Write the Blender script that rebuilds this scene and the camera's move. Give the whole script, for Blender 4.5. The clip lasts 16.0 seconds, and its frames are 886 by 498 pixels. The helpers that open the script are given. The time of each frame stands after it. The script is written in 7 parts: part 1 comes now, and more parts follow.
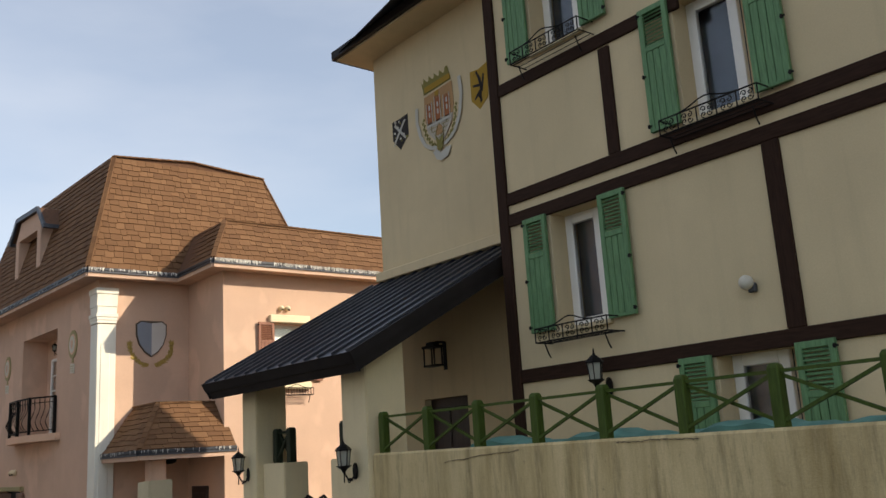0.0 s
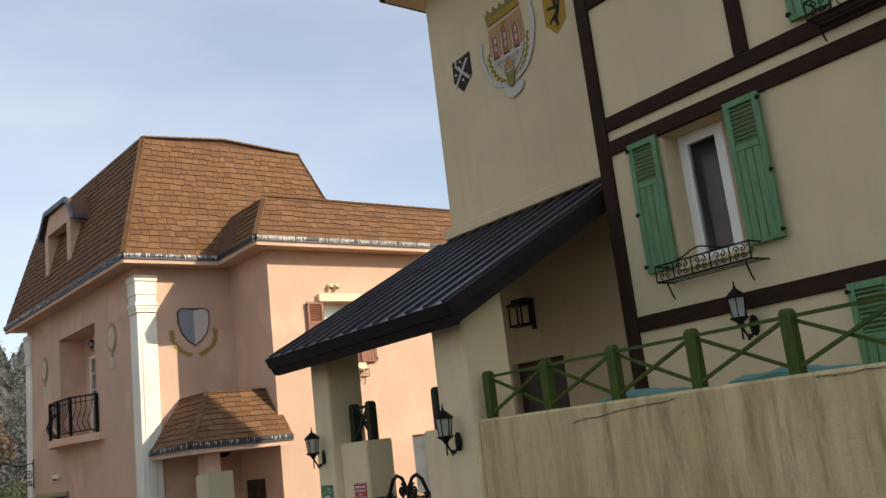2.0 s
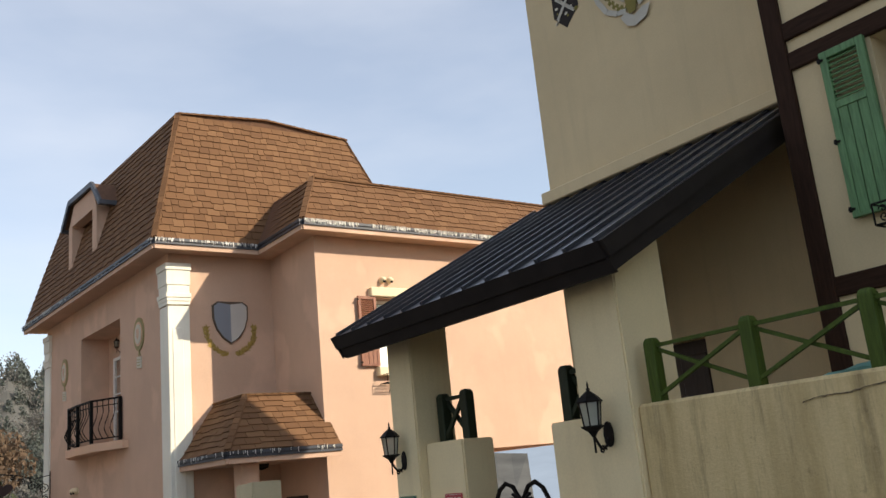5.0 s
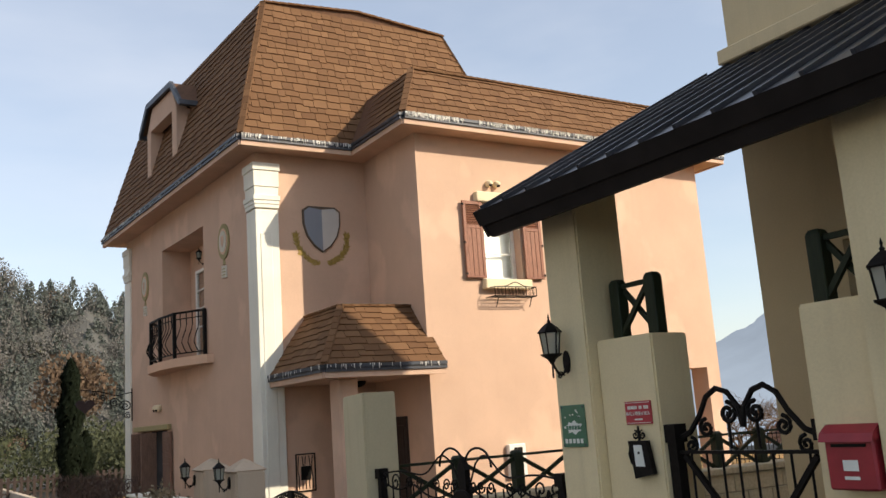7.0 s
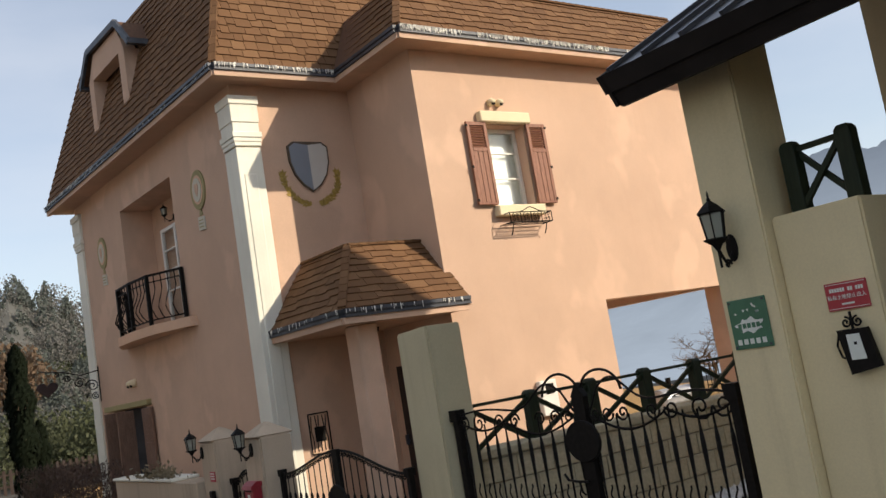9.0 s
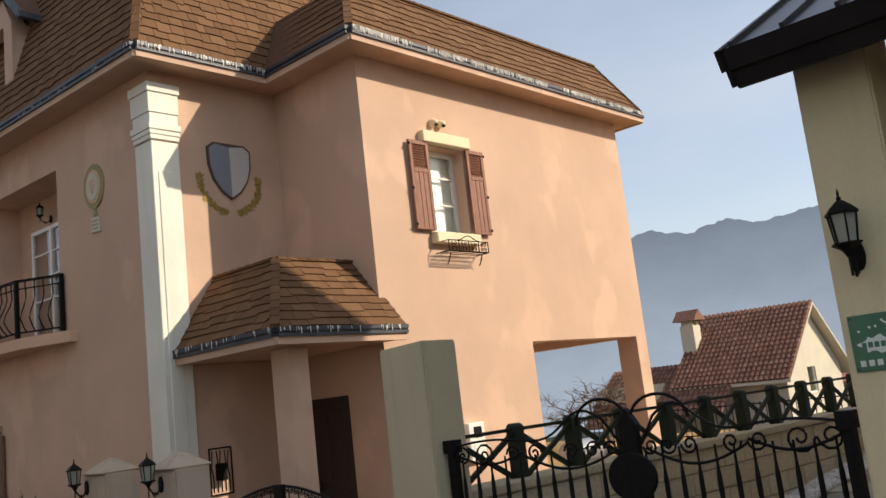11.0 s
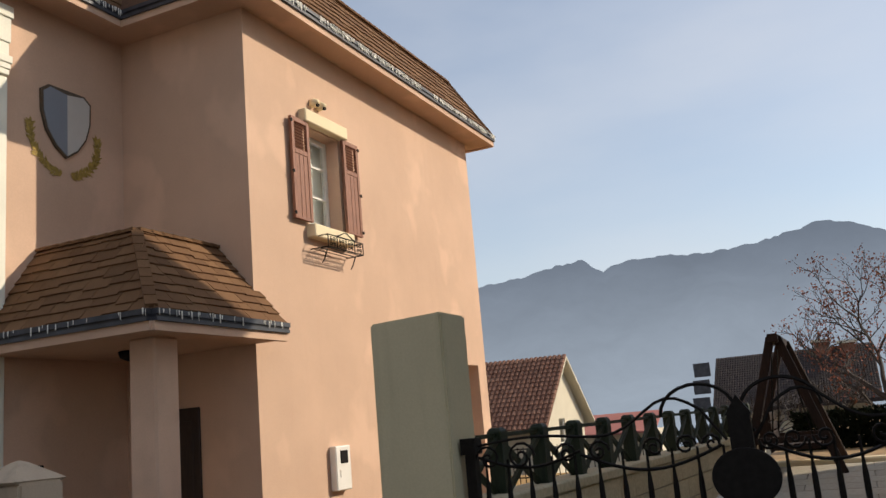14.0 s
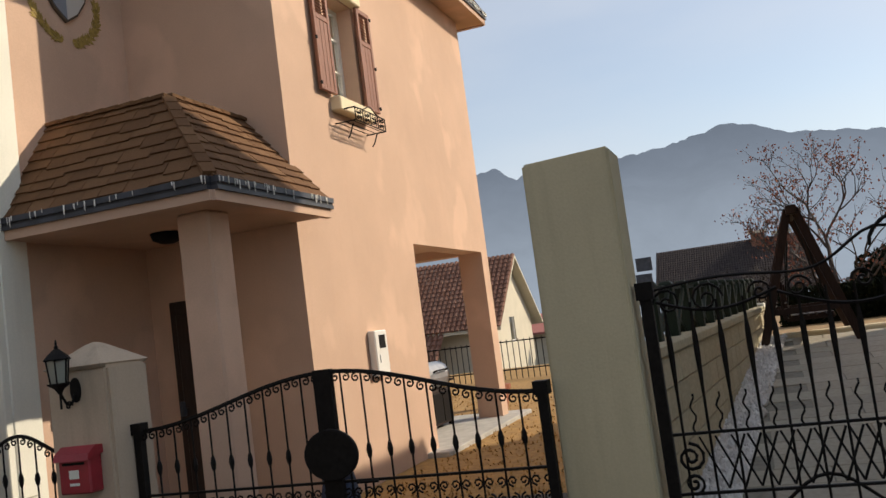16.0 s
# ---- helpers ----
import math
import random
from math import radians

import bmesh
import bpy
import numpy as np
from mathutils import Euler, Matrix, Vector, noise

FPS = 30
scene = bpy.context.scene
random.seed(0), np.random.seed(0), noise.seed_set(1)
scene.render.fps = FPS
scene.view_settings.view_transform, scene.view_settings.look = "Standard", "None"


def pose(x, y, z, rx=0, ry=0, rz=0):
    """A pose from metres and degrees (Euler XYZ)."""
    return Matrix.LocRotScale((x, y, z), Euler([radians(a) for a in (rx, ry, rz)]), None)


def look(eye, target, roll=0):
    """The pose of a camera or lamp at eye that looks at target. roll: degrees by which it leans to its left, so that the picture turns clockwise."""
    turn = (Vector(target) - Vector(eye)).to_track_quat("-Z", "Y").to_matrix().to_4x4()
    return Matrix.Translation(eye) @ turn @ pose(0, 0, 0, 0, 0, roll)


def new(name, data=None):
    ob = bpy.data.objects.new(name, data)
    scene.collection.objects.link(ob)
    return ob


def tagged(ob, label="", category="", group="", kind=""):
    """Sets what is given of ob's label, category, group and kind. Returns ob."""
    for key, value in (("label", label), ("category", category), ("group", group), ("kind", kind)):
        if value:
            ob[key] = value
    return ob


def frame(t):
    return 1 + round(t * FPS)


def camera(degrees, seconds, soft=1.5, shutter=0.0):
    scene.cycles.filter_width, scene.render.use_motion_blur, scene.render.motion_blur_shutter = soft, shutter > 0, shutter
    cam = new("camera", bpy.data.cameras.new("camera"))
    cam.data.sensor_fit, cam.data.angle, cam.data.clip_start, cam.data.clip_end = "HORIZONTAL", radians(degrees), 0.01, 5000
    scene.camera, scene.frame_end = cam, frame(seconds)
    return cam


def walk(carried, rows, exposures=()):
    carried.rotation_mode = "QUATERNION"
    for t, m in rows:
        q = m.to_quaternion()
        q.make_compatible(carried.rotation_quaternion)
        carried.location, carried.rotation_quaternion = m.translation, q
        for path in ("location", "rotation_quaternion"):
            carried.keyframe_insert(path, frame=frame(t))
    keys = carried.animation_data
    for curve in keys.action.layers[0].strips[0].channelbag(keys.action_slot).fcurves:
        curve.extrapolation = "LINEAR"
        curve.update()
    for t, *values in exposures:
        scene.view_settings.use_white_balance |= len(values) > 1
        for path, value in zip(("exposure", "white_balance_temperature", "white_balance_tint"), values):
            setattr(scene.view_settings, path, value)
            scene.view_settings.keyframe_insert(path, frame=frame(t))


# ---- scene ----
cam = camera(52.9, 16.0)
METRES, EYE, TILT, LEAN, TURN = 12.8, 2.4, 0.0, 0.0, -39.3
ROWS = [
    (0.0, 0.0, 0.0, 0.0, 0.8, 12.66, 3.56),
    (0.5, -0.0129, 0.0228, -0.0034, 2.57, 12.59, 3.66),
    (1.0, -0.0251, 0.0495, -0.0073, 2.71, 12.2, 4.46),
    (1.5, -0.0397, 0.0763, -0.0079, 3.79, 11.65, 5.67),
    (2.0, -0.0593, 0.1005, -0.0119, 2.75, 12.28, 6.56),
    (2.5, -0.0721, 0.1247, -0.0151, 2.93, 13.54, 6.32),
    (3.0, -0.0877, 0.151, -0.0166, 4.5, 13.96, 6.12),
    (5.5, -0.144, 0.2879, -0.0284, 4.0, 14.21, 5.32),
    (6.0, -0.1622, 0.3213, -0.0338, 5.03, 11.55, 5.15),
    (6.5, -0.1759, 0.3445, -0.0345, 5.95, 11.6, 5.18),
    (7.0, -0.1977, 0.3763, -0.0365, 7.96, 10.67, 4.0),
    (7.5, -0.2214, 0.3999, -0.0394, 7.81, 7.55, 4.35),
    (8.0, -0.2478, 0.4252, -0.041, 8.18, 8.48, 5.4),
    (8.5, -0.2749, 0.4435, -0.0422, 7.61, 9.06, 7.18),
    (9.0, -0.3046, 0.4646, -0.0442, 3.9, 7.71, 9.32),
    (11.5, -0.4248, 0.564, -0.0526, -9.61, 10.77, 6.09),
    (12.0, -0.4423, 0.5872, -0.0558, -12.12, 11.35, 6.11),
    (12.5, -0.4632, 0.6143, -0.0573, -15.26, 11.36, 5.6),
    (13.0, -0.4818, 0.6391, -0.0591, -18.8, 10.1, 6.25),
    (13.5, -0.5011, 0.6628, -0.0619, -21.18, 11.53, 5.08),
    (14.0, -0.5241, 0.6861, -0.0653, -25.56, 11.32, 4.91),
    (14.5, -0.5407, 0.7106, -0.0676, -29.91, 8.52, 7.05),
    (15.0, -0.5563, 0.7358, -0.0711, -32.01, 6.57, 7.4),
    (15.5, -0.5782, 0.7566, -0.0765, -32.83, 4.6, 6.42),
    (16.0, -0.5962, 0.7766, -0.0788, -30.79, 5.09, 7.46),
]
walk(cam, [(t, pose(0, 0, EYE, TILT, LEAN, TURN) @ pose(METRES * x, METRES * y, METRES * z, 90 + pitch, roll, yaw)) for t, x, y, z, yaw, pitch, roll in ROWS],
     [(0.0, 0.46, 6950, 10), (1.5, 0.51, 6950, 10), (3.0, 0.72, 6950, 10), (5.5, 0.60, 6950, 10), (6.0, 0.63, 6950, 10), (6.5, 0.38, 6950, 10), (7.0, 0.55, 6950, 10), (7.5, 0.32, 6950, 10), (8.0, 0.46, 6950, 10), (8.5, 0.61, 6950, 10), (9.0, 0.38, 6950, 10), (12.5, 0.32, 6950, 10), (14.5, 0.14, 6950, 10), (16.0, 0.20, 6950, 10)])

# ---- light: low winter sun from the south-east, thin haze ----
SUN_EL, SUN_AZ = 31.0, 34.6   # degrees above the ground; degrees from -y towards +x
world = bpy.data.worlds.new("sky")
scene.world = world
world.use_nodes = True
wn = world.node_tree
wn.nodes.clear()
sky = wn.nodes.new("ShaderNodeTexSky")
sky.sky_type, sky.sun_disc = "NISHITA", False
sky.sun_elevation, sky.sun_rotation = radians(SUN_EL), radians(180 - SUN_AZ)
sky.air_density, sky.dust_density, sky.ozone_density = 1.0, 1.0, 1.6
bg = wn.nodes.new("ShaderNodeBackground")
bg.inputs["Strength"].default_value = 0.135
# thin high cloud that pales the blue
cloud_co = wn.nodes.new("ShaderNodeTexCoord")
cloud_map = wn.nodes.new("ShaderNodeMapping")
cloud_map.inputs["Scale"].default_value = (1.0, 1.0, 3.2)
cloud = wn.nodes.new("ShaderNodeTexNoise")
cloud.inputs["Scale"].default_value, cloud.inputs["Detail"].default_value = 2.2, 6.0
cloud_ramp = wn.nodes.new("ShaderNodeMapRange")
for key, value in (("From Min", 0.35), ("From Max", 0.75), ("To Min", 0.28), ("To Max", 0.60)):
    cloud_ramp.inputs[key].default_value = value
cloud_mix = wn.nodes.new("ShaderNodeMix")
cloud_mix.data_type = "RGBA"
cloud_mix.inputs[7].default_value = (4.8, 5.1, 5.75, 1)
wn.links.new(cloud_co.outputs["Generated"], cloud_map.inputs["Vector"])
wn.links.new(cloud_map.outputs["Vector"], cloud.inputs["Vector"])
wn.links.new(cloud.outputs["Fac"], cloud_ramp.inputs["Value"])
wn.links.new(cloud_ramp.outputs["Result"], cloud_mix.inputs[0])
wo = wn.nodes.new("ShaderNodeOutputWorld")
wn.links.new(sky.outputs["Color"], cloud_mix.inputs[6])
wn.links.new(cloud_mix.outputs[2], bg.inputs["Color"])
wn.links.new(bg.outputs["Background"], wo.inputs["Surface"])
sun_dir = Vector((math.sin(radians(SUN_AZ)) * math.cos(radians(SUN_EL)), -math.cos(radians(SUN_AZ)) * math.cos(radians(SUN_EL)), math.sin(radians(SUN_EL))))
sun = new("sun", bpy.data.lights.new("sun", "SUN"))
sun.data.energy, sun.data.angle, sun.data.color = 3.7, radians(0.6), (1.0, 0.90, 0.76)
sun.matrix_world = look(sun_dir * 60, (0, 0, 0))

# ---- materials ----
class Nodes:
    """A small wrapper that adds and links shader nodes."""

    def __init__(self, name):
        self.mat = bpy.data.materials.new(name)
        self.mat.use_nodes = True
        self.tree = self.mat.node_tree
        self.tree.nodes.clear()
        self.out = self.tree.nodes.new("ShaderNodeOutputMaterial")
        self.bsdf = self.add("ShaderNodeBsdfPrincipled")
        self.link(self.bsdf, "BSDF", self.out, "Surface")

    def add(self, kind, **values):
        node = self.tree.nodes.new(kind)
        for key, value in values.items():
            node.inputs[key.replace("_", " ")].default_value = value
        return node

    def link(self, a, out, b, into):
        self.tree.links.new(a.outputs[out], b.inputs[into])

    def coords(self, scale=(1, 1, 1), of="Object"):
        tc, mp = self.add("ShaderNodeTexCoord"), self.add("ShaderNodeMapping")
        mp.inputs["Scale"].default_value = scale
        self.link(tc, of, mp, "Vector")
        return mp

    def noise(self, scale, detail=4.0, rough=0.55, stretch=(1, 1, 1)):
        n = self.add("ShaderNodeTexNoise", Scale=scale, Detail=detail, Roughness=rough)
        self.link(self.coords(stretch), "Vector", n, "Vector")
        return n

    def ramp(self, src, out, stops):
        r = self.add("ShaderNodeValToRGB")
        el = r.color_ramp.elements
        el[0].position, el[0].color = stops[0][0], (*stops[0][1], 1)
        el[1].position, el[1].color = stops[-1][0], (*stops[-1][1], 1)
        for p, c in stops[1:-1]:
            e = el.new(p)
            e.color = (*c, 1)
        self.link(src, out, r, "Fac")
        return r

    def mix(self, a, b, fac, mode="MIX"):
        """a, b: (node, socket) or a colour; fac: (node, socket) or a number."""
        m = self.tree.nodes.new("ShaderNodeMix")
        m.data_type, m.blend_type = "RGBA", mode
        for value, i in ((fac, 0), (a, 6), (b, 7)):
            if isinstance(value, tuple) and not isinstance(value[0], (int, float)):
                self.tree.links.new(value[0].outputs[value[1]], m.inputs[i])
            elif i == 0:
                m.inputs[0].default_value = value
            else:
                m.inputs[i].default_value = (*value, 1)
        return (m, 2)

    def colour(self, src):
        self.tree.links.new(src[0].outputs[src[1]], self.bsdf.inputs["Base Color"])

    def bump(self, src, out, strength, distance):
        b = self.add("ShaderNodeBump", Strength=strength, Distance=distance)
        self.link(src, out, b, "Height")
        self.link(b, "Normal", self.bsdf, "Normal")


def shade(c, k):
    return tuple(min(1.0, v * k) for v in c)


def stucco(name, c, stain, streak=0.25, bump=0.3, blotch=0.0):
    """Painted render: soft cloudy patches, downward streaks, fine grain."""
    n = Nodes(name)
    patch = n.noise(0.9, 5, 0.6)
    fine = n.noise(70, 3, 0.6)
    runs = n.noise(2.2, 5, 0.6, (2.6, 2.6, 0.22))
    a = n.ramp(patch, "Fac", [(0.36, shade(c, 0.95)), (0.5, c), (0.64, shade(c, 1.06))])
    f = n.ramp(runs, "Fac", [(0.52, (0, 0, 0)), (0.78, (streak, streak, streak))])
    m = n.mix((a, "Color"), stain, (f, "Color"))
    g = n.ramp(fine, "Fac", [(0.3, (0.96, 0.96, 0.96)), (0.7, (1.03, 1.03, 1.03))])
    if blotch:
        puffs = n.noise(1.15, 3, 0.5, (1, 1, 0.8))
        h = n.ramp(puffs, "Fac", [(0.56, (0, 0, 0)), (0.64, (blotch, blotch, blotch))])
        m = n.mix(m, shade(c, 1.3), (h, "Color"))
    n.colour(n.mix(m, (g, "Color"), 1.0, "MULTIPLY"))
    n.bsdf.inputs["Roughness"].default_value = 0.9
    n.bsdf.inputs["Specular IOR Level"].default_value = 0.2
    n.bump(fine, "Fac", bump, 0.004)
    return n.mat


def weathered(name, c, stain, grime):
    """Old painted render: broad damp patches, thin runs from the top edge, dark specks and grime."""
    n = Nodes(name)
    patch = n.noise(0.8, 6, 0.65)
    fine = n.noise(60, 4, 0.65)
    broad = n.noise(1.3, 6, 0.7, (2.4, 2.4, 0.30))
    thin = n.noise(4.0, 6, 0.75, (1.5, 1.5, 0.20))
    spots = n.noise(9.0, 6, 0.75)
    a = n.ramp(patch, "Fac", [(0.34, shade(c, 0.88)), (0.5, c), (0.66, shade(c, 1.10))])
    f = n.ramp(broad, "Fac", [(0.46, (0, 0, 0)), (0.70, (0.75, 0.75, 0.75))])
    m = n.mix((a, "Color"), stain, (f, "Color"))
    g = n.ramp(thin, "Fac", [(0.50, (0, 0, 0)), (0.72, (0.66, 0.66, 0.66))])
    m = n.mix(m, grime, (g, "Color"))
    k = n.ramp(spots, "Fac", [(0.60, (0, 0, 0)), (0.72, (0.45, 0.45, 0.45))])
    m = n.mix(m, grime, (k, "Color"))
    h = n.ramp(fine, "Fac", [(0.3, (0.93, 0.93, 0.93)), (0.7, (1.06, 1.06, 1.06))])
    n.colour(n.mix(m, (h, "Color"), 1.0, "MULTIPLY"))
    n.bsdf.inputs["Roughness"].default_value = 0.92
    n.bsdf.inputs["Specular IOR Level"].default_value = 0.2
    n.bump(fine, "Fac", 0.45, 0.006)
    return n.mat


def plain(name, c, rough=0.6, metal=0.0, var=0.12, scale=14.0, bump=0.15, spec=0.5):
    n = Nodes(name)
    a = n.noise(scale, 4)
    r = n.ramp(a, "Fac", [(0.3, shade(c, 1 - var)), (0.7, shade(c, 1 + var))])
    n.colour((r, "Color"))
    n.bsdf.inputs["Roughness"].default_value = rough
    n.bsdf.inputs["Metallic"].default_value = metal
    n.bsdf.inputs["Specular IOR Level"].default_value = spec
    n.bump(a, "Fac", bump, 0.004)
    return n.mat


def per_piece(name, colours, rough=0.9, grain=0.12, scale=60.0, island=False, spec=0.25, patch=0.0):
    """Pieces that differ one from the next."""
    n = Nodes(name)
    src = n.add("ShaderNodeNewGeometry") if island else n.add("ShaderNodeObjectInfo")
    step = 1.0 / (len(colours) - 1)
    r = n.ramp(src, "Random Per Island" if island else "Random", [(i * step, c) for i, c in enumerate(colours)])
    a = n.noise(scale, 3)
    g = n.ramp(a, "Fac", [(0.3, (1 - grain,) * 3), (0.7, (1 + grain,) * 3)])
    m = n.mix((r, "Color"), (g, "Color"), 1.0, "MULTIPLY")
    n.colour(m)
    n.bsdf.inputs["Roughness"].default_value = rough
    n.bsdf.inputs["Specular IOR Level"].default_value = spec
    n.bump(a, "Fac", 0.4, 0.003)
    return n.mat


def timber(name, c, rough=0.7, axis=(9, 9, 0.9), spec=0.35):
    n = Nodes(name)
    a = n.noise(6, 6, 0.65, axis)
    r = n.ramp(a, "Fac", [(0.25, shade(c, 0.6)), (0.5, c), (0.75, shade(c, 1.4))])
    n.colour((r, "Color"))
    n.bsdf.inputs["Roughness"].default_value = rough
    n.bsdf.inputs["Specular IOR Level"].default_value = spec
    n.bump(a, "Fac", 0.4, 0.006)
    return n.mat


def leafy(mat, through_part=0.3):
    """Thin leaves: part of the light passes through."""
    tree = mat.node_tree
    b = tree.nodes["Principled BSDF"]
    tl = tree.nodes.new("ShaderNodeBsdfTranslucent")
    mx = tree.nodes.new("ShaderNodeMixShader")
    mx.inputs[0].default_value = through_part
    tree.links.new(b.inputs["Base Color"].links[0].from_socket, tl.inputs["Color"])
    tree.links.new(b.outputs[0], mx.inputs[1])
    tree.links.new(tl.outputs[0], mx.inputs[2])
    out = [n for n in tree.nodes if n.type == "OUTPUT_MATERIAL"][0]
    tree.links.new(mx.outputs[0], out.inputs["Surface"])
    return mat


def glass(name, tint, rough=0.03):
    n = Nodes(name)
    n.bsdf.inputs["Base Color"].default_value = (*tint, 1)
    n.bsdf.inputs["Roughness"].default_value = rough
    n.bsdf.inputs["Transmission Weight"].default_value = 1.0
    n.bsdf.inputs["IOR"].default_value = 1.45
    return n.mat


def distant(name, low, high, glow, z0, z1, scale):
    """Far hills in haze: air light painted as height-graded emission over a black surface."""
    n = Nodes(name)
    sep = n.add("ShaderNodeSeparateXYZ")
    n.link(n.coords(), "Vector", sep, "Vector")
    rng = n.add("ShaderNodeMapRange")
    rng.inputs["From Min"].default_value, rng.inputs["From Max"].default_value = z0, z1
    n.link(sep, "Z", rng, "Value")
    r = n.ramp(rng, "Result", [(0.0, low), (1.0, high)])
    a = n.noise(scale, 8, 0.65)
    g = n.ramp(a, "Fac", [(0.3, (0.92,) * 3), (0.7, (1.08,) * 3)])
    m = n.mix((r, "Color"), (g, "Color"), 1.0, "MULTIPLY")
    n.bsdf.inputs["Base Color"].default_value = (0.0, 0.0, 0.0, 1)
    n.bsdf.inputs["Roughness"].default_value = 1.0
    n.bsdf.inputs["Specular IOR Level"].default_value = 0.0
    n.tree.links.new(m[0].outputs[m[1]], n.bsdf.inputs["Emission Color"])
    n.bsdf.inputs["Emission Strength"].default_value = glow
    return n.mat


PINK = (0.59, 0.403, 0.295)
BEIGE = (0.60, 0.486, 0.302)
m_pink = stucco("pink_stucco", PINK, (0.52, 0.32, 0.225), 0.16, blotch=0.45)
m_pink_pale = stucco("pale_patch_stucco", (0.70, 0.46, 0.32), (0.6, 0.38, 0.26), 0.2)
m_beige = stucco("beige_stucco", BEIGE, (0.38, 0.32, 0.2), 0.25)
m_stained = weathered("stained_beige_stucco", (0.60, 0.475, 0.255), (0.30, 0.215, 0.085), (0.085, 0.066, 0.036))
m_sage = stucco("grey_green_stucco", (0.54, 0.47, 0.312), (0.40, 0.345, 0.22), 0.6)
m_pillar = stucco("cream_pillar_stucco", (0.74, 0.62, 0.385), (0.52, 0.42, 0.25), 0.35)
m_white = stucco("white_stone_paint", (0.80, 0.78, 0.68), (0.55, 0.55, 0.48), 0.35, 0.25)
m_cream = stucco("cream_stone", (0.78, 0.66, 0.45), (0.6, 0.5, 0.35), 0.2, 0.25)
m_beam = timber("dark_brown_beam", (0.032, 0.016, 0.010), 0.85, (9, 0.9, 9), 0.15)
m_beam_up = timber("dark_brown_post", (0.032, 0.016, 0.010), 0.85, spec=0.15)
m_green = timber("green_painted_wood", (0.108, 0.218, 0.098), 0.6)
m_fence = timber("green_painted_post", (0.050, 0.080, 0.012), 0.6, spec=0.2)
m_fence_dark = timber("blackish_green_post", (0.016, 0.024, 0.012), 0.55, spec=0.25)
m_bronze = timber("brown_painted_wood", (0.27, 0.12, 0.075), 0.55)
m_swing = timber("dark_stained_timber", (0.027, 0.015, 0.011), 0.7, spec=0.2)
m_iron = plain("black_wrought_iron", (0.010, 0.0085, 0.0078), 0.55, 0.0, 0.3, 30, 0.3, 0.12)
m_metal_roof = plain("charcoal_metal_roof", (0.075, 0.08, 0.095), 0.34, 0.55, 0.25, 3, 0.05)
m_fascia = plain("dark_brown_fascia", (0.022, 0.018, 0.017), 0.6, 0.0, 0.2, 4, 0.05, 0.15)
m_gutter = plain("grey_blue_gutter", (0.05, 0.055, 0.068), 0.5, 0.1, 0.4, 5, 0.1)
m_gutter_dark = plain("dark_gutter_groove", (0.02, 0.021, 0.026), 0.6, 0.1, 0.4, 5, 0.1)
m_flake = plain("white_flaking_streaks", (0.80, 0.78, 0.72), 0.9, 0, 0.2, 20)
m_pvc = plain("white_plastic_frame", (0.80, 0.775, 0.72), 0.4, 0, 0.03, 5, 0.03)
m_glass = glass("window_glass", (0.92, 0.95, 0.95))
m_lamp_glass = glass("lamp_glass", (0.50, 0.52, 0.46), 0.2)
m_lamp_glass.node_tree.nodes["Principled BSDF"].inputs["Transmission Weight"].default_value = 0.5
# near-black backing colour stands in for the shade of unlit rooms
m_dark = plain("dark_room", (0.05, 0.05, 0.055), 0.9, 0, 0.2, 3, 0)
# slate backing colour imitates the sky reflected in the beige house's panes
m_pane_reflect = plain("slate_blue_blind", (0.085, 0.10, 0.14), 0.7, 0, 0.25, 2.5, 0.05)
m_curtain = plain("pale_curtain", (0.80, 0.83, 0.80), 0.9, 0, 0.15, 6, 0.1)
m_door = timber("dark_brown_door", (0.035, 0.022, 0.018), 0.45)
SHINGLE = [(0.124, 0.063, 0.031), (0.163, 0.085, 0.041), (0.143, 0.074, 0.036), (0.188, 0.101, 0.050), (0.132, 0.068, 0.033), (0.172, 0.090, 0.044)]
m_shingle = per_piece("brown_asphalt_shingle", SHINGLE)
m_shingle_far = per_piece("brown_asphalt_shingle_run", SHINGLE, island=True)
m_felt = plain("brown_roof_base", (0.12, 0.058, 0.03), 0.9, 0, 0.2, 20)

# ---- building helpers ----
def thing(name, label, category, group="", kind="", at=(0, 0, 0)):
    ob = new(name)
    ob.location = at
    ob.empty_display_size = 0.2
    return tagged(ob, label, category, group, kind)


def mesh_of(bm, name, material):
    bmesh.ops.recalc_face_normals(bm, faces=list(bm.faces))
    me = bpy.data.meshes.new(name)
    bm.to_mesh(me)
    bm.free()
    me.materials.append(material)
    return me


def part(name, bm, material, parent=None, label="", smooth=False):
    """Links a bmesh, in world metres, as one mesh under a thing or a part."""
    me = bm if isinstance(bm, bpy.types.Mesh) else mesh_of(bm, name, material)
    if smooth:
        me.polygons.foreach_set("use_smooth", [True] * len(me.polygons))
    ob = new(name, me)
    if parent:
        ob.parent = parent
        base = parent.location if parent.parent is None else parent.location + parent.parent.location
        if parent.type == "EMPTY":
            ob.matrix_parent_inverse = Matrix.Translation(-base)
    if label:
        ob["label"] = label
    return ob


def box(bm, x0, x1, y0, y1, z0, z1, m=None):
    vs = [bm.verts.new((x, y, z)) for x in (x0, x1) for y in (y0, y1) for z in (z0, z1)]
    if m:
        for v in vs:
            v.co = m @ v.co
    for f in ((0, 1, 3, 2), (4, 6, 7, 5), (0, 4, 5, 1), (2, 3, 7, 6), (0, 2, 6, 4), (1, 5, 7, 3)):
        bm.faces.new([vs[i] for i in f])
    return vs


def boxes(*specs):
    bm = bmesh.new()
    for s in specs:
        box(bm, *s)
    return bm


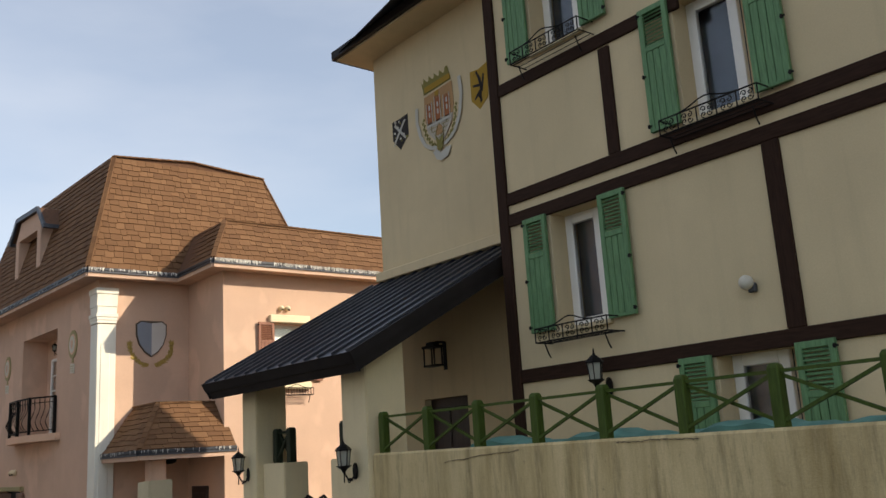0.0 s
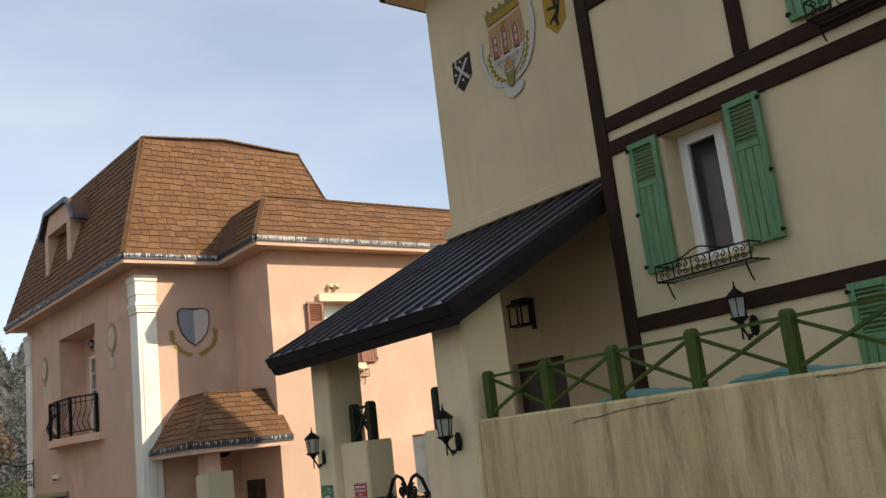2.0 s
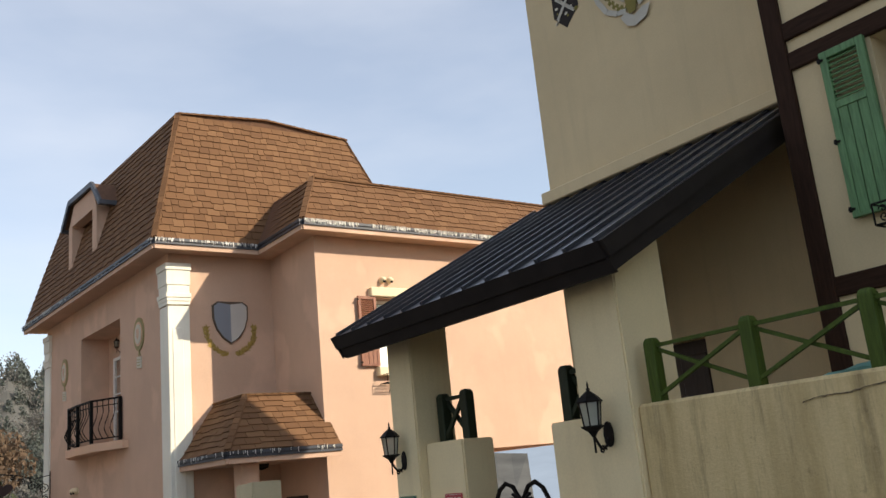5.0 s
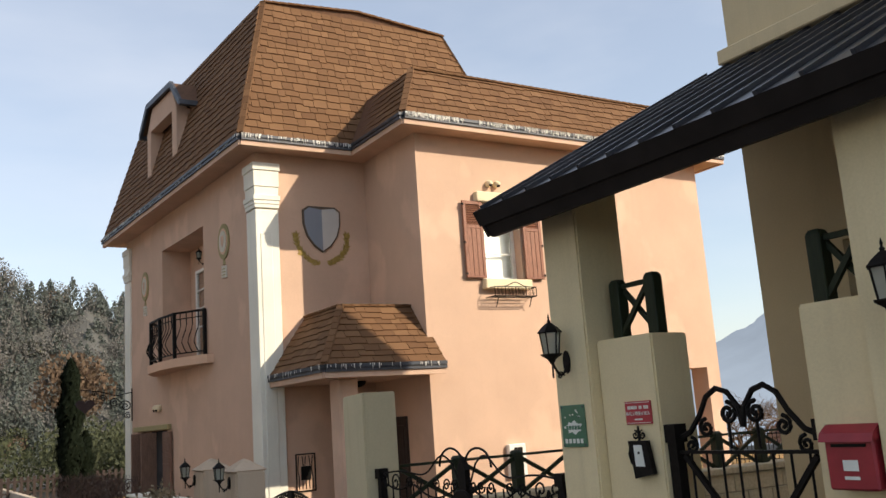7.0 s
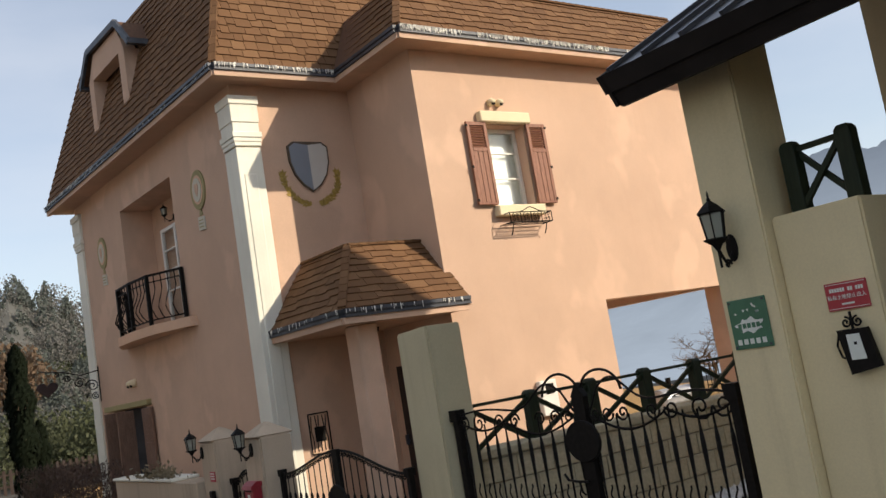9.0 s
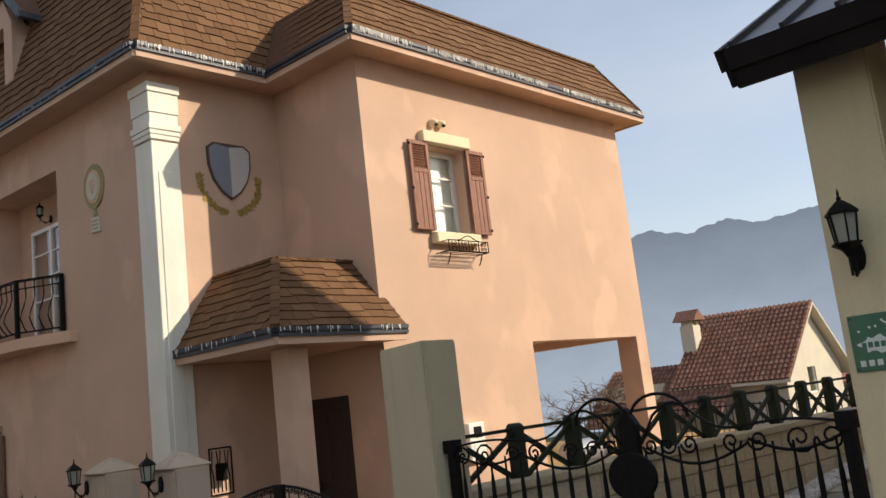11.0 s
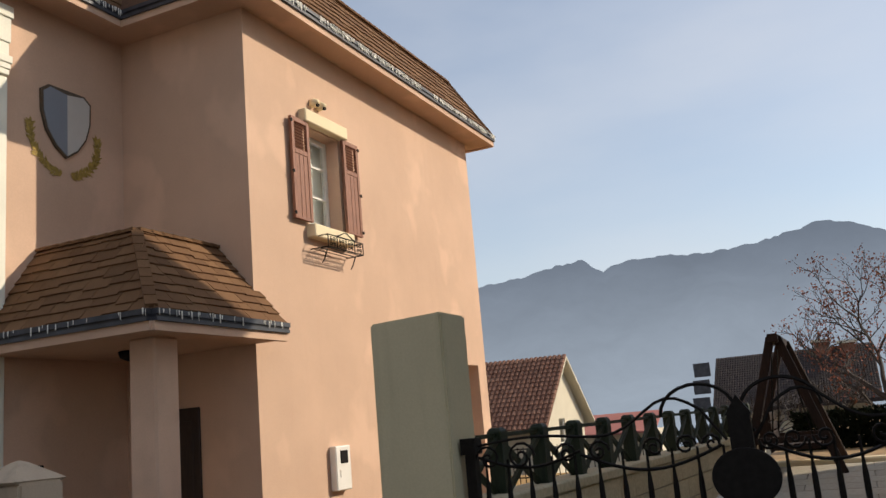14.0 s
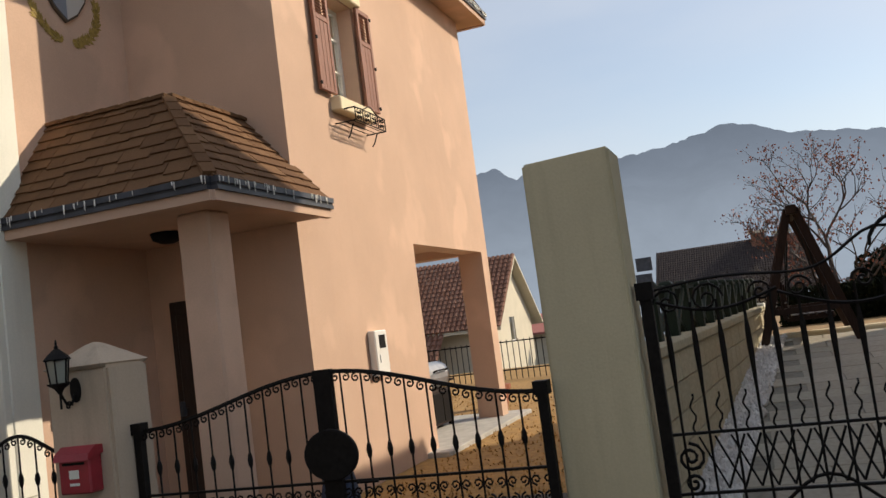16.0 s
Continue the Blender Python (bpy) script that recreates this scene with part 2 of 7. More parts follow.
def soften(bm, width=0.01, seg=1):
    bmesh.ops.bevel(bm, geom=list(bm.edges), offset=width, segments=seg, affect="EDGES", clamp_overlap=True)
    return bm


def bar(bm, a, b, w, h=None, up=(0, 0, 1)):
    """A square bar from a to b."""
    a, b = Vector(a), Vector(b)
    d = (b - a).normalized()
    s = d.cross(Vector(up))
    if s.length < 1e-4:
        s = d.cross(Vector((1, 0, 0)))
    s.normalize()
    u = s.cross(d)
    h = w if h is None else h
    vs = []
    for p in (a, b):
        for i, j in ((-1, -1), (1, -1), (1, 1), (-1, 1)):
            vs.append(bm.verts.new(p + s * i * w / 2 + u * j * h / 2))
    for f in ((3, 2, 1, 0), (4, 5, 6, 7), (0, 1, 5, 4), (1, 2, 6, 5), (2, 3, 7, 6), (3, 0, 4, 7)):
        bm.faces.new([vs[i] for i in f])


def tube(bm, pts, r, n=6, closed=False):
    """A round rod through points; r may be a list."""
    pts = [Vector(p) for p in pts]
    rings = []
    ref = Vector((0.31, 0.17, 0.93))
    for i, p in enumerate(pts):
        a = pts[i - 1] if i or closed else p
        b = pts[(i + 1) % len(pts)] if i < len(pts) - 1 or closed else p
        d = (b - a).normalized()
        s = d.cross(ref).normalized()
        u = s.cross(d)
        rr = r[i] if isinstance(r, (list, tuple)) else r
        rings.append([bm.verts.new(p + (s * math.cos(k * math.tau / n) + u * math.sin(k * math.tau / n)) * rr) for k in range(n)])
    for i in range(len(rings) if closed else len(rings) - 1):
        a, b = rings[i], rings[(i + 1) % len(rings)]
        for k in range(n):
            bm.faces.new((a[k], a[(k + 1) % n], b[(k + 1) % n], b[k]))
    if not closed:
        bm.faces.new(rings[0][::-1])
        bm.faces.new(rings[-1])


def lathe(bm, profile, centre, n=10, turn=0.0):
    """Rings of (radius, z) about a vertical line."""
    cx, cy, cz = centre
    rings = [[bm.verts.new((cx + r * math.cos(turn + k * math.tau / n), cy + r * math.sin(turn + k * math.tau / n), cz + z)) for k in range(n)] for r, z in profile]
    for a, b in zip(rings, rings[1:]):
        for k in range(n):
            bm.faces.new((a[k], a[(k + 1) % n], b[(k + 1) % n], b[k]))
    bm.faces.new(rings[0][::-1])
    bm.faces.new(rings[-1])


def poly(bm, pts):
    return bm.faces.new([bm.verts.new(p) for p in pts])


def slab(bm, pts, depth):
    """A flat polygon given thickness along depth."""
    lo = [bm.verts.new(Vector(p)) for p in pts]
    hi = [bm.verts.new(Vector(p) + Vector(depth)) for p in pts]
    bm.faces.new(lo)
    bm.faces.new(hi[::-1])
    for i in range(len(pts)):
        j = (i + 1) % len(pts)
        bm.faces.new((lo[j], lo[i], hi[i], hi[j]))


def holed(axis, u0, u1, z0, z1, d0, d1, holes=()):
    """A wall slab across u and z with thickness d0 to d1; axis 'x' is a wall whose face looks along x (u is y)."""
    bm = bmesh.new()
    us = sorted({u0, u1, *[min(max(v, u0), u1) for h in holes for v in h[:2]]})
    zs = sorted({z0, z1, *[min(max(v, z0), z1) for h in holes for v in h[2:]]})
    solid = {}
    for i in range(len(us) - 1):
        for j in range(len(zs) - 1):
            cu, cz = (us[i] + us[i + 1]) / 2, (zs[j] + zs[j + 1]) / 2
            solid[i, j] = not any(h[0] < cu < h[1] and h[2] < cz < h[3] for h in holes)
    cache = {}

    def v(i, j, d):
        if (i, j, d) not in cache:
            cache[i, j, d] = bm.verts.new((d, us[i], zs[j]) if axis == "x" else (us[i], d, zs[j]))
        return cache[i, j, d]

    for (i, j), on in solid.items():
        if not on:
            continue
        bm.faces.new([v(i, j, d0), v(i + 1, j, d0), v(i + 1, j + 1, d0), v(i, j + 1, d0)])
        bm.faces.new([v(i, j + 1, d1), v(i + 1, j + 1, d1), v(i + 1, j, d1), v(i, j, d1)])
        for di, dj, a, b in ((-1, 0, (i, j), (i, j + 1)), (1, 0, (i + 1, j), (i + 1, j + 1)), (0, -1, (i, j), (i + 1, j)), (0, 1, (i, j + 1), (i + 1, j + 1))):
            if not solid.get((i + di, j + dj), False):
                bm.faces.new([v(*a, d0), v(*b, d0), v(*b, d1), v(*a, d1)])
    bmesh.ops.recalc_face_normals(bm, faces=list(bm.faces))
    return bm


# ---- ground ----
def ground_z(x, y):
    """The lane falls from south to north; the yards behind the walls are level."""
    lane = -0.15 + max(0.0, min(12.5, 12.5 - y)) * 0.08
    return lane


bm = bmesh.new()
R = 2500
xs = [-R, -300, -60, -12, -6, -2, 2, 4.9]
ys = [-R, -300, -60, -10, 0, 4, 8, 12.5, 16, 24, 60, 300, R]
grid = [[bm.verts.new((x, y, ground_z(x, y) - 0.02)) for y in ys] for x in xs]
for i in range(len(xs) - 1):
    for j in range(len(ys) - 1):
        bm.faces.new((grid[i][j], grid[i + 1][j], grid[i + 1][j + 1], grid[i][j + 1]))
prev = grid[-1]
for fx, fz in ((5.0, -0.17), (27.0, -0.17), (33.0, -1.6), (60.0, -5.0), (100.0, -16.0), (200.0, -45.0), (R, -60.0)):
    row = [bm.verts.new((fx, y, fz if y > -60 or fx < 28 else -0.17)) for y in ys]
    for j in range(len(ys) - 1):
        bm.faces.new((prev[j], row[j], row[j + 1], prev[j + 1]))
    prev = row
m_ground = plain("dry_winter_ground", (0.06, 0.052, 0.042), 0.95, 0, 0.3, 0.8, 0.3)
tagged(part("ground", bm, m_ground), "dry winter ground with faded grass", "ground", kind="structure")

m_asphalt = plain("worn_asphalt", (0.05, 0.05, 0.052), 0.9, 0, 0.25, 6, 0.4)
bm = bmesh.new()
lane = [[bm.verts.new((x, y, ground_z(x, y) + 0.004)) for y in (-60, 0, 4, 8, 12.5, 60)] for x in (-5.0, 4.55)]
for j in range(5):
    bm.faces.new((lane[0][j], lane[1][j], lane[1][j + 1], lane[0][j + 1]))
tagged(part("road", bm, m_asphalt), "worn grey asphalt lane", "road", kind="structure")

# ---- pink house ----
WX, WY, PX, PY, EX, NY = 5.80, 18.18, 7.70, 16.47, 13.73, 25.5   # west wall, recess, wing corner, wing front, east, north
EAVE = 6.22
pink = thing("pink_house", "pink stucco house with a brown shingle mansard roof", "house")
REC = (20.58, 22.95, 3.26, 5.54)
LOW = (22.75, 24.5, 0.1, 2.05)
part("wall", holed("x", WY, NY, -0.2, EAVE, WX, WX + 0.3, [REC, LOW]), m_pink, pink)
part("wall", holed("y", WX + 0.3, PX + 0.3, -0.2, EAVE, WY, WY + 0.3), m_pink, pink)
part("wall", holed("x", PY, WY, -0.2, EAVE, PX, PX + 0.3), m_pink, pink)
OPEN = (10.6, 13.42, -0.3, 2.47)
WIN = (8.82, 9.54, 3.95, 5.15)
part("wall", holed("y", PX + 0.3, EX, -0.2, EAVE, PY, PY + 0.3, [OPEN, WIN]), m_pink, pink)
part("wall", holed("x", PY + 0.3, 22.0, -0.2, EAVE, EX - 0.3, EX, [(16.85, 21.6, -0.3, 2.47)]), m_pink, pink)
part("wall", holed("x", PY + 0.3, 22.0, -0.2, 2.6, 10.3, 10.6), m_pink, pink)
part("wall", holed("y", 8.0, EX - 0.3, -0.2, EAVE, 21.7, 22.0, [(10.6, 13.42, -0.3, 2.47)]), m_pink, pink)
part("wall", holed("y", WX + 0.3, 10.3, -0.2, EAVE, NY - 0.3, NY), m_pink, pink)
part("wall", holed("x", 22.0, NY - 0.3, -0.2, EAVE, 10.0, 10.3), m_pink, pink)
part("carport_ceiling", boxes((10.6, EX - 0.3, PY + 0.3, 21.7, 2.6, 2.75)), m_pink, pink)
part("upper_floor", boxes((WX + 0.3, 10.2, WY + 0.3, NY - 0.3, 2.95, 3.2)), m_pink, pink)

# eaves, gutters and roof planes
def eave_run(pts, top, name, parent):
    """Soffit board, gutter and lip along a line of (x, y) eave corners; inward normals follow the line's left side."""
    for (ax, ay), (bx, by) in zip(pts, pts[1:]):
        a, b = Vector((ax, ay, 0)), Vector((bx, by, 0))
        for part_name, dz, w, h, mat in (("gutter", -0.028, 0.13, 0.045, m_gutter), ("gutter_groove", -0.062, 0.10, 0.024, m_gutter_dark), ("gutter", -0.090, 0.115, 0.032, m_gutter), ("eave_board", -0.145, 0.06, 0.078, m_pink)):
            bm1 = bmesh.new()
            bar(bm1, a + Vector((0, 0, top + dz)), b + Vector((0, 0, top + dz)), w, h)
            part(part_name, bm1, mat, parent)


def flakes(a, b, top, count, seed, out):
    """White flaking streaks that hang over a gutter's face."""
    rg = random.Random(seed)
    a, b, o = Vector(a), Vector(b), Vector(out)
    bm = bmesh.new()
    d = (b - a).normalized()
    for i in range(count):
        f = rg.random()
        w, h = rg.uniform(0.004, 0.016), rg.uniform(0.025, 0.085)
        if noise.noise(Vector((f * 9, seed, 0))) < -0.30 or rg.random() < 0.35 - noise.noise(Vector((f * 31, seed, 4))):
            continue
        p = a + (b - a) * f + o * 0.068 + Vector((0, 0, top - rg.uniform(0.0, 0.015)))
        slab(bm, [p, p + d * w, p + d * w * 0.8 - Vector((0, 0, h)), p + d * w * 0.1 - Vector((0, 0, h * rg.uniform(0.6, 1)))], o * 0.004)
    return bm


eW, eS, eP, eQ, eE, eN = 5.45, 17.82, 7.33, 16.12, 14.11, 25.92
eave_pts = [(eW, eN), (eW, eS), (eP, eS), (eP, eQ), (eE, eQ), (eE, 22.4)]
eave_run(eave_pts, 6.36, "pink", pink)
for a, b, o, count, seed in (((eP, eQ, 0), (eE, eQ, 0), (0, -1, 0), 1500, 3), ((eW, eS, 0), (eP, eS, 0), (0, -1, 0), 140, 5), ((eW, eN, 0), (eW, eS, 0), (-1, 0, 0), 300, 7)):
    tagged(part("white_streaks", flakes(a, b, 6.36, count, seed, o), m_flake, pink, "white flaking streaks"), kind="stuff")
bm = bmesh.new()
slab(bm, [(eW, eN, 6.2), (10.6, eN, 6.2), (10.6, eS, 6.2), (eW, eS, 6.2)], (0, 0, 0.06))
slab(bm, [(eP, 22.4, 6.195), (eE, 22.4, 6.195), (eE, eQ, 6.195), (eP, eQ, 6.195)], (0, 0, 0.05))
part("soffit", bm, m_pink, pink)

RT = 9.05
roof_bm = bmesh.new()
A, B, C = (6.23, 18.72, 9.06), (7.99, 18.70, 9.19), (9.80, 18.72, 9.05)
Aw = (6.23, 25.45, 9.06)
poly(roof_bm, [(eW, eS, 6.36), (10.72, eS, 6.36), C, B, A])
poly(roof_bm, [(eW, eN, 6.36), (eW, eS, 6.36), A, Aw])
poly(roof_bm, [(10.72, eS, 6.36), (10.72, eN, 6.36), (9.8, 25.6, 9.05), C])
poly(roof_bm, [(10.72, eN, 6.36), (eW, eN, 6.36), Aw, (9.8, 25.6, 9.05)])
top = (8.0, 21.9, 9.35)
for p, q in ((A, B), (B, C), (C, (9.8, 25.6, 9.05)), ((9.8, 25.6, 9.05), Aw), (Aw, A)):
    poly(roof_bm, [p, q, top])
wt = 7.30
wA, wB = (7.83, 16.64, wt), (13.58, 16.64, wt)
poly(roof_bm, [(eP, eQ, 6.36), (eE, eQ, 6.36), wB, wA])
poly(roof_bm, [(eP, 22.4, 6.36), (eP, eQ, 6.36), wA, (7.83, 21.9, wt)])
poly(roof_bm, [(eE, eQ, 6.36), (eE, 22.4, 6.36), (13.58, 21.9, wt), wB])
poly(roof_bm, [(eE, 22.4, 6.36), (eP, 22.4, 6.36), (7.83, 21.9, wt), (13.58, 21.9, wt)])
poly(roof_bm, [wA, wB, (13.58, 21.9, wt), (7.83, 21.9, wt)])
bmesh.ops.recalc_face_normals(roof_bm, faces=list(roof_bm.faces))
pink_roof = part("roof", roof_bm, m_felt, pink, "brown asphalt shingle mansard roof")

# corner porch in the recess
porch = thing("porch_canopy", "small brown shingled porch roof on a pink column", "porch roof")
cX, cY, cR, cZ = 5.93, 16.18, 7.80, 2.72
tX, tY, tZ = 6.56, 16.92, 3.60
bm = bmesh.new()
poly(bm, [(cX, WY, cZ), (cX, cY, cZ), (tX, tY, tZ), (tX, WY, tZ)])
poly(bm, [(cX, cY, cZ), (cR, cY, cZ), (cR, tY, tZ), (tX, tY, tZ)])
poly(bm, [(tX, tY, tZ), (PX, tY, tZ), (PX, WY, tZ), (tX, WY, tZ)])
poly(bm, [(cR, cY, cZ), (cR, PY - 0.004, cZ), (cR, PY - 0.004, 3.03)])
porch_roof = part("roof", bm, m_felt, porch)
eave_run([(cX, WY), (cX, cY), (cR, cY)], cZ, "porch", porch)
tagged(part("white_streaks", flakes((cX, WY, 0), (cX, cY, 0), cZ, 45, 11, (-1, 0, 0)), m_flake, porch, "white flaking streaks"), kind="stuff")
tagged(part("white_streaks", flakes((cX, cY, 0), (cR, cY, 0), cZ, 50, 13, (0, -1, 0)), m_flake, porch, "white flaking streaks"), kind="stuff")
part("soffit", boxes((cX, PX - 0.004, cY, PY, cZ - 0.18, cZ - 0.12), (cX, PX - 0.004, PY, WY - 0.004, cZ - 0.18, cZ - 0.12)), m_pink, porch)
part("column", soften(boxes((6.24, 6.54, 16.44, 16.74, -0.2, cZ - 0.18)), 0.02), m_pink, porch)

# ---- beige house ----
beige = thing("beige_house", "beige stucco house with dark half-timbering and green shutters", "house")
BX, TX, TY, BN = 7.2, 6.60, 6.99, 10.17
W1, W2, W3, W4 = (5.58, 6.27, 3.52, 4.72), (3.75, 4.48, 5.15, 6.36), (5.57, 6.30, 6.55, 7.75), (3.74, 4.48, 1.85, 3.03)
BROOF = 8.14
part("wall", holed("x", -8.0, TY, 0.2, BROOF, TX, TX + 0.35, [W1, W2, W3, W4]), m_beige, beige)
part("wall", holed("y", TX + 0.35, BX + 0.3, 0.2, BROOF, TY - 0.3, TY), m_beige, beige)
part("wall", holed("x", TY, BN, 0.2, BROOF, BX, BX + 0.3, [(8.5, 9.37, 0.9, 3.04)]), m_beige, beige)
part("wall", holed("y", BX + 0.3, 8.6, 0.2, BROOF, BN - 0.3, BN), m_beige, beige)
part("wall", holed("x", 8.3, BN - 0.3, 0.2, BROOF, 8.3, 8.6), m_beige, beige)
part("wall", holed("y", 8.6, 12.2, 0.2, BROOF, 8.0, 8.3), m_beige, beige)
part("wall", holed("x", -8.0, 8.0, 0.2, BROOF, 11.9, 12.2), m_beige, beige)
part("wall", holed("y", TX + 0.35, 11.9, 0.2, BROOF, -8.0, -7.7), m_beige, beige)
bm = bmesh.new()
oE = (6.74, 10.45)
slab(bm, [(6.15, TY - 0.2, BROOF), (6.74, TY - 0.2, BROOF), (6.74, 10.45, BROOF), (8.9, 10.45, BROOF), (8.9, 8.6, BROOF), (12.40, 8.6, BROOF), (12.40, -8.4, BROOF), (6.15, -8.4, BROOF)], (0, 0, 0.06))
part("soffit", bm, m_beige, beige)
bm = bmesh.new()
ridge_a, ridge_b, ridge_c, ridge_d = (9.6, 7.5, 9.9), (12.36, 8.42, 9.95), (12.36, -8.2, 9.95), (9.6, -5.5, 9.9)
poly(bm, [(6.70, 10.5, 8.20), (8.9, 10.5, 8.20), ridge_a])
poly(bm, [(6.70, 10.5, 8.20), ridge_a, ridge_d, (6.12, -8.4, 8.20), (6.12, 6.7, 8.20)])
poly(bm, [(8.9, 10.5, 8.20), (8.9, 8.6, 8.20), ridge_a])
poly(bm, [(8.9, 8.6, 8.20), (12.40, 8.6, 8.20), ridge_b, ridge_a])
poly(bm, [ridge_a, ridge_b, ridge_c, ridge_d])
poly(bm, [(12.40, 8.6, 8.20), (12.40, -8.4, 8.20), ridge_c, ridge_b])
poly(bm, [(6.12, -8.4, 8.20), ridge_d, ridge_c, (12.40, -8.4, 8.20)])
part("roof", bm, m_metal_roof, beige)
bm = bmesh.new()
for a, b in (((6.70, 10.49), (6.70, 6.72)), ((6.70, 10.49), (8.9, 10.49)), ((6.14, 6.72), (6.14, -8.4)), ((6.14, 6.72), (6.70, 6.72))):
    bar(bm, (*a, 8.22), (*b, 8.22), 0.06, 0.12)
part("fascia", bm, m_fascia, beige)
for name, spec, mat in (
    ("post", (TX - 0.035, TX + 0.02, 6.87, 7.02, 2.0, BROOF), m_beam_up),
    ("post", (TX - 0.03, TX + 0.02, 5.25, 5.39, 5.10, 6.22), m_beam_up),
    ("post", (TX - 0.03, TX + 0.02, 3.62, 3.78, 3.16, 4.72), m_beam_up),
    ("beam", (TX - 0.03, TX + 0.02, 4.40, 6.87, 6.24, 6.38), m_beam),
    ("beam", (TX - 0.03, TX + 0.02, -2.0, 6.87, 4.96, 5.10), m_beam),
    ("beam", (TX - 0.03, TX + 0.02, -2.0, 6.87, 4.72, 4.86), m_beam),
    ("beam", (TX - 0.03, TX + 0.02, -2.0, 6.87, 3.02, 3.16), m_beam),
):
    part(name, soften(boxes(spec), 0.008), mat, beige)

# entrance canopy
canopy = thing("entrance_canopy", "charcoal standing-seam metal canopy over the gate", "canopy")
C0, C1, CW = 7.17, 10.46, 4.63
def cz(x):
    return 3.36 + (x - CW) * 0.542
bm = bmesh.new()
slab(bm, [(CW, C0, cz(CW)), (BX, C0, cz(BX)), (BX, C1, cz(BX)), (CW, C1, cz(CW))], (0, 0, -0.03))
part("roof_sheet", bm, m_metal_roof, canopy)
for i in range(13):
    y = C0 + 0.04 + i * (C1 - C0 - 0.08) / 12
    bm = bmesh.new()
    bar(bm, (CW, y, cz(CW) + 0.012), (BX - 0.02, y, cz(BX - 0.02) + 0.012), 0.022, 0.035)
    part("seam", bm, m_metal_roof, canopy)
for y, d in ((C0, -1), (C1, 1)):
    for name, out, lo, hi, dl, dh in (("rake_board", 0.045, 0.004, 0.105, 0.0, 0.055), ("rake_board", 0.022, 0.105, 0.185, 0.055, 0.10)):
        bm = bmesh.new()
        grow = 0.05 if lo > 0.05 else 0.0
        slab(bm, [(CW - 0.02 + dl, y, cz(CW) - lo), (BX, y, cz(BX) - lo), (BX, y, cz(BX) - hi - grow), (CW - 0.02 + dh, y, cz(CW) - hi)], (0, d * out, 0))
        part(name, bm, m_fascia, canopy)
for out, lo, hi, dl, dh in ((0.02, 0.004, 0.105, 0.0, 0.055), (0.0, 0.105, 0.185, 0.055, 0.10)):
    bm = bmesh.new()
    slab(bm, [(CW - out + dl, C0 - out, cz(CW) - lo), (CW + 0.03 + dl, C0 - out, cz(CW) - lo), (CW + 0.03 + dh, C0 - out, cz(CW) - hi), (CW - out + dh, C0 - out, cz(CW) - hi)], (0, C1 - C0 + 2 * out, 0))
    part("fascia", bm, m_fascia, canopy)
bm = bmesh.new()
slab(bm, [(CW + 0.06, C0 + 0.02, cz(CW) - 0.12), (BX, C0 + 0.02, cz(BX) - 0.12), (BX, C1 - 0.02, cz(BX) - 0.12), (CW + 0.06, C1 - 0.02, cz(CW) - 0.12)], (0, 0, 0.03))
part("soffit", bm, m_fascia, canopy)
part("flashing", soften(boxes((BX - 0.10, BX + 0.0, 7.0, C1 - 0.24, cz(BX) + 0.0, cz(BX) + 0.13)), 0.01), m_beige, canopy, "beige wall flashing")

# west boundary: walls, pillars
def pillar(name, x0, x1, y0, y1, z1, mat, parent, peak=0.0):
    bm = bmesh.new()
    box(bm, x0, x1, y0, y1, -0.3, z1)
    if z1 > 3.3:
        for v in bm.verts:
            if v.co.z > 3:
                v.co.z = cz(v.co.x) - 0.10
    soften(bm, 0.012, 2)
    if peak:
        lathe(bm, [(0.62 * (x1 - x0), z1 - 0.02), (0.02, z1 + peak)], ((x0 + x1) / 2, (y0 + y1) / 2, 0), 4, math.pi / 4)
    return part(name, bm, mat, parent)
terrace = thing("terrace_wall", "stained beige stucco retaining wall", "wall", kind="structure")
part("wall", soften(boxes((5.0, 5.3, -8.0, 7.4, -0.3, 2.40)), 0.02), m_stained, terrace)
gatehouse = thing("gate_pillars", "beige stucco pillars carrying the entrance canopy", "pillars", kind="structure")
pillar("pillar", 4.96, 5.44, 7.40, 7.86, 3.42, m_pillar, gatehouse)
pillar("pillar", 5.05, 5.35, 7.86, 8.26, 2.37, m_pillar, gatehouse)
pillar("pillar", 5.05, 5.46, 9.92, 10.29, 3.42, m_pillar, gatehouse)
pillar("pillar", 5.13, 5.45, 9.40, 9.92, 2.36, m_pillar, gatehouse)
bm = bmesh.new()
vs = box(bm, 4.975, 5.33, 13.165, 13.63, -0.3, 2.20)
for v in vs:
    if v.co.z > 2:
        v.co.z += 0.015 if v.co.y < 13.4 else -0.005
post_m = part("gate_post", soften(bm, 0.012, 2), m_sage)
tagged(post_m, "tall grey-green stucco gate post", "gate post", kind="structure")

# ---- fittings ----
def face_x(X):
    """Local (along, out, up) on a wall that looks towards -x."""
    return Matrix(((0, -1, 0, X), (1, 0, 0, 0), (0, 0, 1, 0), (0, 0, 0, 1)))


def face_y(Y):
    """Local (along, out, up) on a wall that looks towards -y."""
    return Matrix(((1, 0, 0, 0), (0, -1, 0, Y), (0, 0, 1, 0), (0, 0, 0, 1)))


def lbox(m, *specs, bev=0.0):
    bm = bmesh.new()
    for s in specs:
        box(bm, *s)
    if bev:
        soften(bm, bev)
    bm.transform(m)
    return bm


